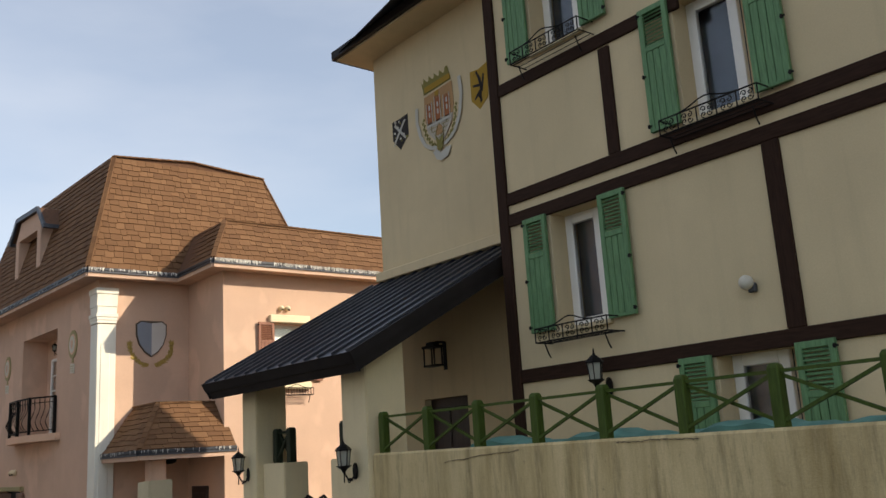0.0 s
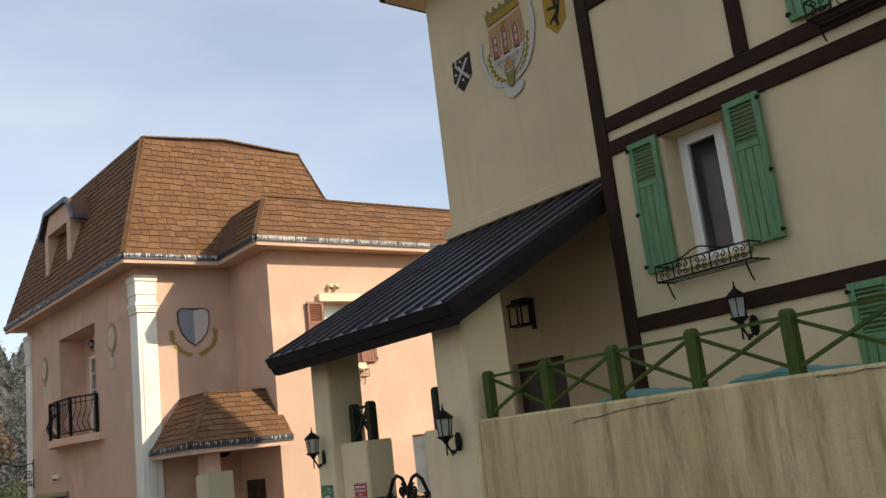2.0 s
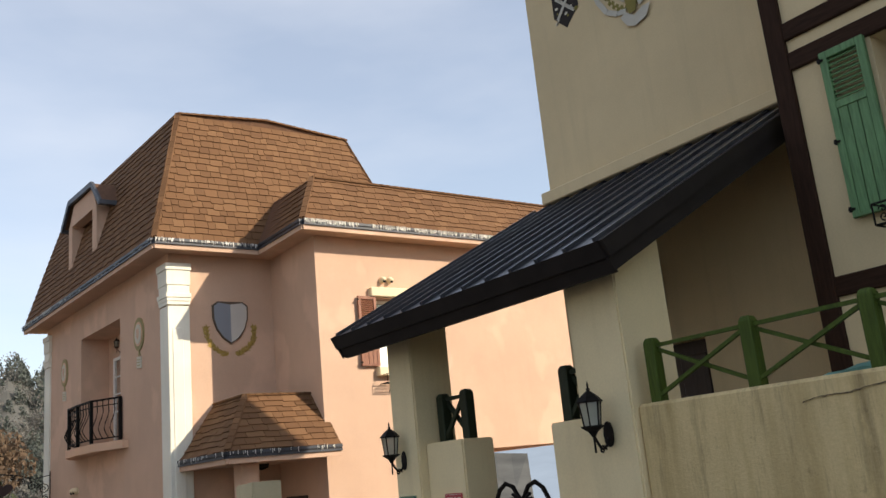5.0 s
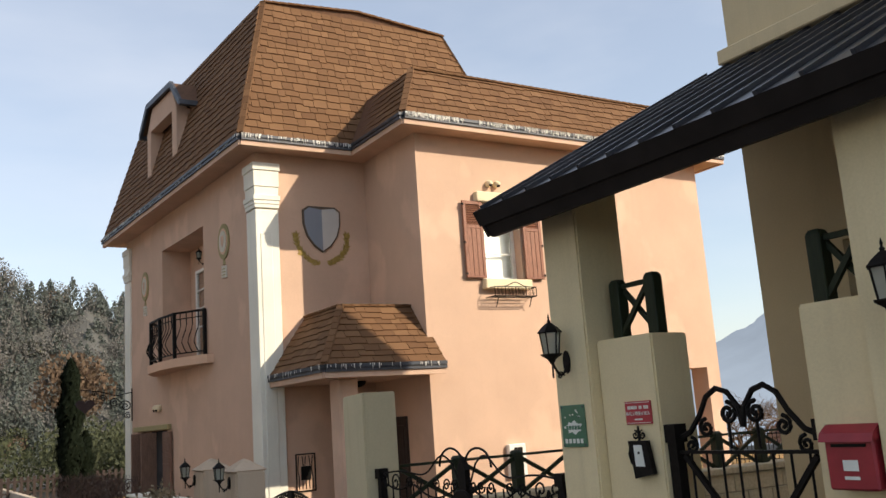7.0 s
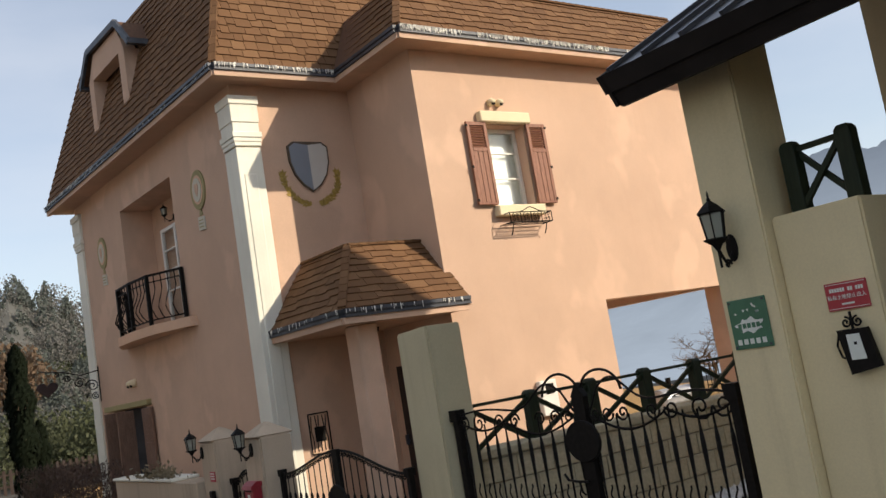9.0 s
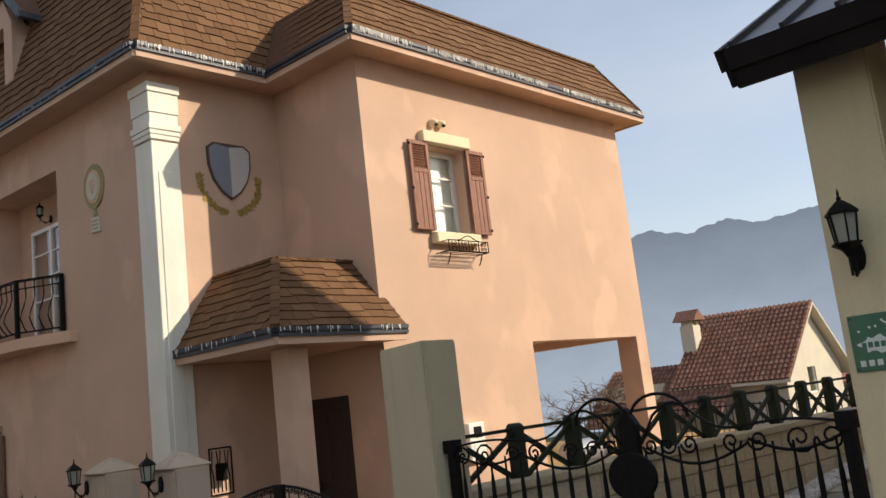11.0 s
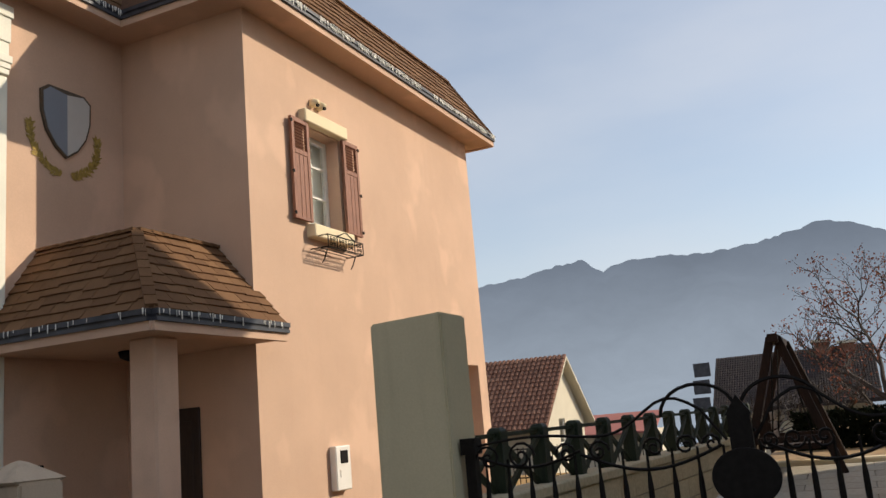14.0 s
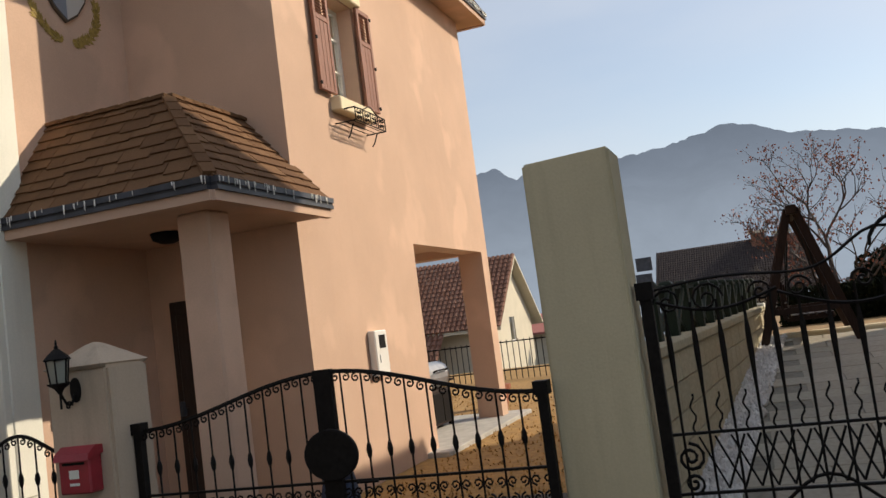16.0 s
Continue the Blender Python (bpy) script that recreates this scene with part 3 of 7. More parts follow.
def shutter(m, u0, u1, z0, z1, mat, parent, latch=1):
    """A leaf with louvres above and grooved boards below, hung flat on the wall."""
    w, split = 0.055, z1 - 0.36 * (z1 - z0)
    leaf = part("shutter", lbox(m, (u0, u0 + w, 0.03, 0.07, z0, z1), (u1 - w, u1, 0.03, 0.07, z0, z1), (u0 + w, u1 - w, 0.03, 0.07, z1 - w, z1), (u0 + w, u1 - w, 0.03, 0.07, split, split + w), (u0 + w, u1 - w, 0.03, 0.07, z0, z0 + 0.03), bev=0.004), mat, parent)
    n = 9
    for i in range(n):
        z = split + w + (z1 - w - split - w) * (i + 0.5) / n
        bm = bmesh.new()
        box(bm, u0 + w, u1 - w, -0.016, 0.016, -0.004, 0.004, Matrix.Translation((0, 0.05, z)) @ Matrix.Rotation(radians(-38), 4, "X"))
        bm.transform(m)
        part("slat", bm, mat, leaf)
    k = 3
    for i in range(k):
        a = u0 + w + (u1 - u0 - 2 * w) * i / k
        b = u0 + w + (u1 - u0 - 2 * w) * (i + 1) / k
        part("board", lbox(m, (a + 0.003, b - 0.003, 0.038, 0.063, z0 + 0.03, split), bev=0.003), mat, leaf)
    for z in (z0 + 0.06, z1 - 0.06, z0 + 0.45 * (z1 - z0)):
        u = u1 if latch > 0 else u0
        bm = lbox(m, (u - 0.03, u + 0.014, 0.07, 0.08, z - 0.008, z + 0.008), (u - 0.008, u + 0.008, 0.066, 0.085, z - 0.018, z + 0.018))
        part("hinge", bm, m_iron, leaf)


def window(m, u0, u1, z0, z1, parent, deep, behind, bars=(), mat=None, f=0.065, back=0.24):
    mat = mat or m_pvc
    win = part("window", lbox(m, (u0, u0 + f, -deep - 0.06, -deep, z0, z1), (u1 - f, u1, -deep - 0.06, -deep, z0, z1), (u0 + f, u1 - f, -deep - 0.06, -deep, z0, z0 + f), (u0 + f, u1 - f, -deep - 0.06, -deep, z1 - f, z1), bev=0.006), mat, parent, "white window frame")
    pane = part("pane", lbox(m, (u0 + f, u1 - f, -deep - 0.035, -deep - 0.025, z0 + f, z1 - f)), m_glass, win)
    pane.visible_shadow = False
    part("backing", lbox(m, (u0 - 0.05, u1 + 0.05, -deep - back - 0.04, -deep - back, z0 - 0.05, z1 + 0.05)), behind, win)
    for z in bars:
        part("glazing_bar", lbox(m, (u0 + f, u1 - f, -deep - 0.045, -deep - 0.005, z - 0.012, z + 0.012)), mat, win)
    return win


def spiral(cx, cy, r, turns, start, sign=1, n=14, r_end=0.15):
    """Points of a scroll in a plane, from the outside in."""
    return [(cx + r * (1 - (1 - r_end) * i / n) * math.cos(start + sign * turns * math.tau * i / n), cy + r * (1 - (1 - r_end) * i / n) * math.sin(start + sign * turns * math.tau * i / n)) for i in range(n + 1)]


def planar(m, pts, d=0.0):
    return [m @ Vector((u, d, z)) for u, z in pts]


def window_rack(m, u0, u1, z0, z1, out, label):
    """A wrought-iron flower rack that hangs below a window."""
    rack = thing("window_flower_rack", label, "flower rack", "window racks")
    bm = bmesh.new()
    for z in (z0, z1):
        tube(bm, planar(m, [(u0, z)], 0) + planar(m, [(u0, z), (u1, z)], out) + planar(m, [(u1, z)], 0), 0.008, 5)
    mid = 0.5 * (u0 + u1)
    tube(bm, planar(m, [(u0 + (u1 - u0) * i / 16, z1 + 0.07 * math.exp(-((i - 8) / 2.6) ** 2)) for i in range(17)], out), 0.007, 5)
    part("rail", bm, m_iron, rack)
    n = max(4, round((u1 - u0) / 0.2))
    for i in range(n):
        c = u0 + (u1 - u0) * (i + 0.5) / n
        bm = bmesh.new()
        for a in range(4):
            tube(bm, planar(m, spiral(c + 0.04 * math.cos(a * math.pi / 2 + 0.78), 0.5 * (z0 + z1) + 0.035 * math.sin(a * math.pi / 2 + 0.78), 0.03, 1.1, a * math.pi / 2, 1, 9), out), 0.006, 4)
        part("scroll", bm, m_iron, rack)
    for u in [u0 + (u1 - u0) * i / n for i in range(n + 1)]:
        bm = bmesh.new()
        tube(bm, planar(m, [(u, z0), (u, z1)], out), 0.007, 5)
        part("upright", bm, m_iron, rack)
    for u in (u0 + 0.12, u1 - 0.03):
        bm = bmesh.new()
        tube(bm, planar(m, [(u, z0 - 0.15)], 0.30 * out) + planar(m, [(u, z0 - 0.11)], 0.42 * out) + planar(m, [(u, z0)], 0.62 * out), 0.008, 5)
        part("bracket", bm, m_iron, rack)
    for k in range(3):
        bm = bmesh.new()
        d = out * (k + 0.5) / 3
        tube(bm, planar(m, [(u0, z0), (u1, z0)], d), 0.006, 4)
        part("base_bar", bm, m_iron, rack)
    return rack


def lantern(at, wall, size, label, up=True):
    """A coach lantern on a scrolled arm; wall is the point of its back plate."""
    x, y, z = at
    lamp = thing("wall_lantern", label, "wall lamp", "wall lanterns", at=at)
    s = size
    k_ = 0.74   # height against width
    n, t = 6, math.pi / 6
    bm = bmesh.new()
    lathe(bm, [(0.125 * s, 0.15 * s * k_), (0.13 * s, 0.165 * s * k_), (0.085 * s, 0.23 * s * k_), (0.035 * s, 0.285 * s * k_), (0.02 * s, 0.30 * s * k_)], at, n, t)
    part("roof", bm, m_iron, lamp)
    bm = bmesh.new()
    lathe(bm, [(0.012 * s, 0.29 * s * k_), (0.02 * s, 0.32 * s * k_), (0.008 * s, 0.345 * s * k_), (0.012 * s, 0.37 * s * k_), (0.002 * s, 0.42 * s * k_)], at, 8)
    part("finial", bm, m_iron, lamp)
    bm = bmesh.new()
    lathe(bm, [(0.075 * s, -0.15 * s * k_), (0.10 * s, 0.15 * s * k_)], at, n, t)
    g = part("glass", bm, m_lamp_glass, lamp, "ribbed clear glass")
    g.visible_shadow = False
    for k in range(n):
        a = t + k * math.tau / n
        bm = bmesh.new()
        bar(bm, (x + 0.08 * s * math.cos(a), y + 0.08 * s * math.sin(a), z - 0.15 * s * k_), (x + 0.107 * s * math.cos(a), y + 0.107 * s * math.sin(a), z + 0.155 * s * k_), 0.012 * s)
        part("cage_bar", bm, m_iron, lamp)
    bm = bmesh.new()
    lathe(bm, [(0.02 * s, -0.28 * s * k_), (0.03 * s, -0.25 * s * k_), (0.05 * s, -0.21 * s * k_), (0.115 * s, -0.155 * s * k_), (0.115 * s, -0.14 * s * k_)], at, n, t)
    part("base", bm, m_iron, lamp)
    bm = bmesh.new()
    lathe(bm, [(0.022 * s, -0.12 * s * k_), (0.024 * s, 0.02 * s * k_), (0.01 * s, 0.09 * s * k_)], at, 8)
    part("bulb", bm, m_cream, lamp)
    w = Vector(wall)
    foot = Vector((x, y, z - 0.26 * s * k_))
    way = Vector((w.x - x, w.y - y, 0))
    bm = bmesh.new()
    pts = [foot + way * (i / 10) + Vector((0, 0, -0.13 * s * math.sin(math.pi * i / 10) * (1 if i < 8 else 0.8))) for i in range(11)]
    tube(bm, [foot + Vector((0, 0, -0.16 * s)), foot + Vector((0, 0, -0.02)), foot], 0.011 * s, 6)
    tube(bm, pts, 0.014 * s, 6)
    d = way.normalized()
    tube(bm, [foot + way * 0.45 + Vector((0, 0, -0.14 * s)) + d * (0.05 * s * (1 - i / 10) * math.cos(i * 0.75)) + Vector((0, 0, 0.05 * s * (1 - i / 10) * math.sin(i * 0.75))) for i in range(10)], 0.01 * s, 5)
    part("arm", bm, m_iron, lamp)
    side = d.cross(Vector((0, 0, 1)))
    bm = bmesh.new()
    base = Vector((w.x, w.y, z - 0.26 * s * k_))
    ring = [base + side * 0.055 * s * math.cos(k * math.tau / 12) + Vector((0, 0, 0.12 * s * math.sin(k * math.tau / 12))) for k in range(12)]
    slab(bm, ring, -d * 0.02)
    part("back_plate", bm, m_iron, lamp)
    return lamp


def outline(m, pts, d0, d1):
    """A flat shape of local (along, up) points, standing d0 to d1 off the wall."""
    bm = bmesh.new()
    slab(bm, [m @ Vector((u, d0, z)) for u, z in pts], m.to_3x3() @ Vector((0, d1 - d0, 0)))
    return bm


# ---- pink house: stonework ----
mW, mS, mF, mP = face_x(WX), face_y(WY), face_y(PY), face_x(PX)


def pilaster(x0, x1, y0, y1, label):
    col = part("pilaster", soften(boxes((x0, x1, y0, y1, -0.2, 5.28), (x0 + 0.07, x1 - 0.12, y0 - 0.012, y0 + 0.01, 0.5, 4.9)), 0.008), m_white, pink, label)
    for k, (g, a, b) in enumerate(((0.012, 5.30, 5.36), (0.022, 5.36, 5.42), (0.035, 5.42, 5.50), (0.008, 5.50, 5.64), (0.022, 5.64, 5.90), (0.04, 5.90, 6.02))):
        part("moulding", soften(boxes((x0 - g, x1 + g * 0.8, y0 - g, y1 + g * 0.8, a, b)), 0.006), m_white, col)


pilaster(5.765, 6.14, WY - 0.05, 18.50, "white painted corner pilaster with moulded capital")
pilaster(5.765, 6.05, 25.14, NY + 0.05, "white painted corner pilaster")

# shield with laurel on the recess wall
shield = thing("wall_shield", "painted grey and white shield with gold laurel", "shield")
top_l = [(6.55, 5.36), (6.60, 5.33), (6.70, 5.40)]
def shield_pts(u0, u1, z0, z1):
    c = (u0 + u1) / 2
    h = z1 - z0
    right = [(u1 - 0.14 * (u1 - u0), z1), (u1, z1 - 0.09 * h), (u1 - 0.005, z1 - 0.4 * h), (u1 - 0.10 * (u1 - u0), z1 - 0.66 * h), (u1 - 0.28 * (u1 - u0), z1 - 0.87 * h), (c, z0)]
    left = [(2 * c - u, z) for u, z in right[:-1]][::-1]
    return [(c, z1 - 0.04 * h)] + right, [(c, z0)] + left + [(c, z1 - 0.04 * h)], right + left
r, l, whole = shield_pts(6.58, 7.18, 4.66, 5.36)
m_shield_rim = plain("dark_bronze_paint", (0.10, 0.07, 0.045), 0.7)
m_shield_grey = stucco("slate_grey_paint", (0.24, 0.26, 0.30), (0.2, 0.2, 0.22), 0.2)
m_shield_white = stucco("off_white_paint", (0.55, 0.52, 0.48), (0.4, 0.36, 0.3), 0.2)
part("rim", outline(mS, [(6.88 + (u - 6.88) * 1.09, 5.02 + (z - 5.02) * 1.07) for u, z in whole], 0.002, 0.03), m_shield_rim, shield)
part("field", outline(mS, r, 0.03, 0.038), m_shield_white, shield, "off-white half")
part("field", outline(mS, l, 0.03, 0.038), m_shield_grey, shield, "slate grey half")
m_gold = plain("faded_gold_paint", (0.36, 0.245, 0.06), 0.8, 0, 0.35, 25)
rng = random.Random(4)
for side in (-1, 1):
    bm = bmesh.new()
    for i in range(26):
        a = radians(-88 + side * (8 + i * 3.6))
        cx, cz_ = 6.88 + 0.44 * math.cos(a), 4.86 + 0.40 * math.sin(a)
        for k in (-1, 0, 1):
            th = a + side * math.pi / 2 + k * 0.8 + rng.uniform(-0.2, 0.2)
            ln, wd = rng.uniform(0.05, 0.10), 0.015
            d, e = (math.cos(th), math.sin(th)), (-math.sin(th), math.cos(th))
            pts = [(cx, cz_), (cx + d[0] * ln * 0.5 + e[0] * wd, cz_ + d[1] * ln * 0.5 + e[1] * wd), (cx + d[0] * ln, cz_ + d[1] * ln), (cx + d[0] * ln * 0.5 - e[0] * wd, cz_ + d[1] * ln * 0.5 - e[1] * wd)]
            slab(bm, [mS @ Vector((u, 0.003 + 0.001 * ((i + k) % 4), z)) for u, z in pts], (0, -0.003, 0))
    part("laurel_branch", bm, m_gold, shield, "faded gold laurel")

# oval medallions on the west wall
m_sand = stucco("weathered_sand_relief", (0.36, 0.31, 0.16), (0.24, 0.2, 0.1), 0.5)
m_pale = stucco("pale_relief", (0.62, 0.58, 0.48), (0.45, 0.4, 0.3), 0.4)
def medallion(u, z, w, h):
    med = thing("wall_medallion", "weathered oval plaster medallion with hanging plaque", "medallion", "medallions")
    def oval(k):
        return [(u + w * k * math.cos(a * math.tau / 24), z + h * k * math.sin(a * math.tau / 24)) for a in range(24)]
    part("wreath", outline(mW, oval(1.0), 0.002, 0.022), m_sand, med)
    part("field", outline(mW, oval(0.74), 0.022, 0.028), m_pink_pale, med)
    part("inner_ring", outline(mW, oval(0.60), 0.028, 0.036), m_pale, med)
    part("device", outline(mW, [(u - 0.25 * w, z + 0.3 * h), (u + 0.25 * w, z + 0.3 * h), (u + 0.22 * w, z - 0.1 * h), (u, z - 0.35 * h), (u - 0.22 * w, z - 0.1 * h)], 0.036, 0.042), m_pink, med)
    part("ribbon", outline(mW, [(u - 0.05, z - h - 0.09), (u + 0.05, z - h - 0.09), (u + 0.02, z - h), (u + 0.06, z - h + 0.04), (u - 0.06, z - h + 0.04), (u - 0.02, z - h)], 0.002, 0.016), m_sand, med)
    part("plaque", outline(mW, [(u - 0.11, z - h - 0.32), (u + 0.11, z - h - 0.30), (u + 0.10, z - h - 0.10), (u - 0.10, z - h - 0.12)], 0.002, 0.022), m_pale, med, "pale plaque with worn lettering")
    for k in range(3):
        part("letter_bar", outline(mW, [(u - 0.08, z - h - 0.275 + k * 0.05), (u + 0.08, z - h - 0.265 + k * 0.05), (u + 0.08, z - h - 0.25 + k * 0.05), (u - 0.08, z - h - 0.26 + k * 0.05)], 0.022, 0.025), m_sand, med)
medallion(19.56, 5.05, 0.25, 0.30)
medallion(24.08, 5.01, 0.23, 0.30)

# wing window
win = window(mF, WIN[0], WIN[1], WIN[2], WIN[3], pink, 0.17, m_curtain, (4.40, 4.78), back=0.10)
part("lintel", soften(boxes((8.70, 9.64, PY - 0.10, PY + 0.17, 5.17, 5.33)), 0.012), m_cream, pink, "cream stone lintel")
part("sill", soften(boxes((8.74, 9.62, PY - 0.12, PY + 0.17, 3.80, 3.95)), 0.012), m_cream, pink, "cream stone sill")
shutter(mF, 8.44, 8.80, 3.97, 5.17, m_bronze, pink, -1)
shutter(mF, 9.56, 9.92, 3.97, 5.17, m_bronze, pink, 1)
window_rack(mF, 8.80, 9.58, 3.67, 3.81, 0.24, "black wrought-iron flower rack under the window sill")


def vent_pair(m, u, z, r, label):
    v = thing("wall_vent", label, "vent", "vents")
    for k in (-1, 1):
        bm = bmesh.new()
        c = m @ Vector((u + k * r * 1.35, 0.0, z))
        o = (m.to_3x3() @ Vector((0, 1, 0))).normalized()
        tube(bm, [c, c + o * 0.05, c + o * 0.09 - Vector((0, 0, 0.015)), c + o * 0.10 - Vector((0, 0, 0.03))], [r, r, r * 0.8, r * 0.45], 12)
        part("cowl", bm, m_cream, v, smooth=True)
        bm = bmesh.new()
        tube(bm, [c + o * 0.085 - Vector((0, 0, 0.03)), c + o * 0.106 - Vector((0, 0, 0.034))], r * 0.5, 10)
        part("mouth", bm, m_iron, v, "dark opening")


vent_pair(mF, 9.06, 5.48, 0.055, "pair of cream round wall vents above the window")
vent_pair(face_x(WX - 0.23), 23.25, 2.48, 0.07, "pair of white round wall vents")

# meter box
meter = thing("meter_box", "white electricity meter box with a dark window", "meter box")
part("case", soften(boxes((8.93, 9.24, PY - 0.09, PY - 0.002, 0.98, 1.46)), 0.012), m_pvc, meter)
part("window", soften(boxes((9.02, 9.17, PY - 0.098, PY - 0.088, 1.27, 1.41)), 0.003), m_iron, meter, "dark rounded window")
part("latch", boxes((9.00, 9.02, PY - 0.098, PY - 0.09, 1.12, 1.20)), m_pvc, meter)
# security camera at the east corner
cam_box = thing("corner_sensor", "small white sensor with a red base", "sensor")
part("mount", boxes((EX, EX + 0.05, 16.55, 16.62, 2.75, 2.98)), plain("red_plastic", (0.4, 0.03, 0.03), 0.4), cam_box)
part("head", soften(boxes((EX, EX + 0.09, 16.52, 16.64, 2.98, 3.12)), 0.02), m_pvc, cam_box)

# ---- balcony recess ----
part("recess_back", boxes((6.33, 6.46, 20.3, 23.2, 3.2, 5.75)), m_pink, pink)
part("recess_side", boxes((WX + 0.3, 6.33, 22.95, 23.1, 3.2, 5.7)), m_pink, pink)
part("recess_side", boxes((WX + 0.3, 6.33, 20.43, 20.58, 3.2, 5.7)), m_pink, pink)
part("recess_ceiling", boxes((WX + 0.3, 6.33, 20.43, 23.1, 5.54, 5.7)), m_pink, pink)
part("recess_floor", boxes((WX + 0.3, 6.33, 20.43, 23.1, 3.1, 3.26)), m_pink, pink)
mR = face_x(6.33)
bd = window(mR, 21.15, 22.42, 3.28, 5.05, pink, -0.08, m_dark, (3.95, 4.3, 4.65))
part("door_post", lbox(mR, (21.74, 21.80, 0.03, 0.09, 3.3, 5.04)), m_pvc, bd)
lantern((5.98, 21.85, 5.26), (6.15, 21.85, 5.26), 0.5, "small black lantern beside the balcony door")
bm = bmesh.new()
ring = [(WX, 20.18), (5.70, 20.2), (5.42, 20.95), (5.36, 21.75), (5.42, 22.6), (5.70, 23.32), (WX, 23.34)]
slab(bm, [(x, y, 3.10) for x, y in ring], (0, 0, 0.15))
part("balcony_sill", bm, m_pink_pale, pink, "pink bowed balcony sill")
bm = bmesh.new()
slab(bm, [(WX + 0.02, 20.3, -0.2), (WX + 0.02, 22.4, -0.2), (WX - 0.015, 22.3, -0.2), (WX - 0.03, 21.4, -0.2), (WX - 0.015, 20.5, -0.2)], (0, 0, 3.3))
part("wall_bow", bm, m_pink, pink)
balcony = thing("balcony_railing", "black wrought-iron bowed balcony railing", "railing")
line = [(5.76, 20.48), (5.44, 21.07), (5.40, 21.75), (5.44, 22.43), (5.76, 23.02)]
for x, y in line:
    bm = bmesh.new()
    bar(bm, (x, y, 3.25), (x, y, 4.06), 0.055)
    part("post", soften(bm, 0.006), m_iron, balcony)
for (ax, ay), (bx, by) in zip(line, line[1:]):
    for z, w, h in ((4.04, 0.05, 0.03), (3.93, 0.02, 0.015), (3.33, 0.03, 0.02)):
        bm = bmesh.new()
        bar(bm, (ax, ay, z), (bx, by, z), w, h)
        part("rail", bm, m_iron, balcony)
    d = Vector((bx - ax, by - ay, 0))
    o = Vector((-d.y, d.x, 0)).normalized() * -1
    if o.x > 0:
        o = -o
    n = max(3, round(d.length / 0.13))
    for i in range(1, n):
        p = Vector((ax, ay, 0)) + d * i / n
        bm = bmesh.new()
        tube(bm, [p + o * b + Vector((0, 0, z)) for z, b in ((3.33, 0), (3.40, 0.06), (3.50, 0.11), (3.60, 0.08), (3.72, 0.02), (3.82, -0.01), (3.93, 0), (4.03, 0))], 0.009, 5)
        part("baluster", bm, m_iron, balcony)

# ground-floor west window with folded shutters
part("lintel", soften(boxes((WX - 0.08, WX + 0.1, 22.5, 24.75, 2.06, 2.16)), 0.01), m_sand, pink, "weathered stone lintel")
# dark sheet painted in for the shade inside the window opening
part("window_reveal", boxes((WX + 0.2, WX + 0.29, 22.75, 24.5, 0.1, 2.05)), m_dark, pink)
m_dusty = timber("dusty_brown_wood", (0.20, 0.115, 0.08), 0.7)
for u in (22.40, 23.35, 24.0, 24.42):
    sh = part("folded_shutter", soften(boxes((WX - 0.30 if u in (23.35, 24.0) else WX - 0.07, WX - 0.02, u, u + 0.05 if u in (23.35, 24.0) else u + 0.42, 0.3, 2.02)), 0.006), m_dusty, pink, "brown louvred shutter")
    for k in range(8):
        part("slat", boxes((WX - 0.085 if u not in (23.35, 24.0) else WX - 0.26, WX - 0.065, u + 0.05 if u not in (23.35, 24.0) else u - 0.008, u + 0.37 if u not in (23.35, 24.0) else u + 0.058, 1.40 + k * 0.07, 1.43 + k * 0.07)), m_dusty, sh)

# scrolled sign bracket near the north-west corner
brk = thing("sign_bracket", "black scrolled iron bracket with a hanging heart sign", "sign bracket")
mB = Matrix(((-1, 0, 0, WX - 0.05), (0, 1, 0, 24.95), (0, 0, 1, 0), (0, 0, 0, 1)))
bm = bmesh.new()
tube(bm, planar(mB, [(0, 2.30), (0, 2.98)]), 0.012, 5)
tube(bm, planar(mB, [(0, 2.9), (0.3, 2.84), (0.6, 2.94), (0.95, 2.99)]), 0.011, 5)
part("arm", bm, m_iron, brk)
for cx, cy, rr, st, sg in ((0.12, 2.62, 0.12, 0, 1), (0.33, 2.70, 0.10, 3, -1), (0.53, 2.80, 0.07, 0, 1), (0.08, 2.42, 0.07, 2, -1), (0.70, 2.90, 0.05, 1, 1)):
    bm = bmesh.new()
    tube(bm, planar(mB, spiral(cx, cy, rr, 1.7, st, sg, 20)), 0.011, 4)
    part("scroll", bm, m_iron, brk)
bm = bmesh.new()
slab(bm, [mB @ Vector((0.86 + 0.011 * 16 * math.sin(a) ** 3, 0.0, 2.66 + 0.010 * (13 * math.cos(a) - 5 * math.cos(2 * a) - 2 * math.cos(3 * a) - math.cos(4 * a)))) for a in [k * math.tau / 24 for k in range(24)]], (0, 0.03, 0))
part("heart_sign", bm, plain("dark_red_wood", (0.035, 0.016, 0.014), 0.6), brk, "dark red heart-shaped sign")

# dormer on the west slope
dorm = part("dormer", boxes((5.62, 6.4, 21.36, 21.62, 6.72, 8.0)), m_pink, pink, "pink stucco dormer with a chamfered roof")
part("cheek", boxes((5.62, 6.4, 22.97, 23.20, 6.72, 8.0)), m_pink, dorm)
part("dormer_sill", boxes((5.60, 6.4, 21.62, 22.97, 6.72, 6.88)), m_pink, dorm)
bm = bmesh.new()
slab(bm, [(5.62, 21.36, 8.0), (5.62, 23.20, 8.0), (5.62, 22.85, 8.44), (5.62, 21.62, 8.44)], (0.2, 0, 0))
part("gable", bm, m_pink, dorm)
part("dormer_back", boxes((6.06, 6.12, 21.5, 23.1, 6.85, 8.3)), m_pink, dorm)
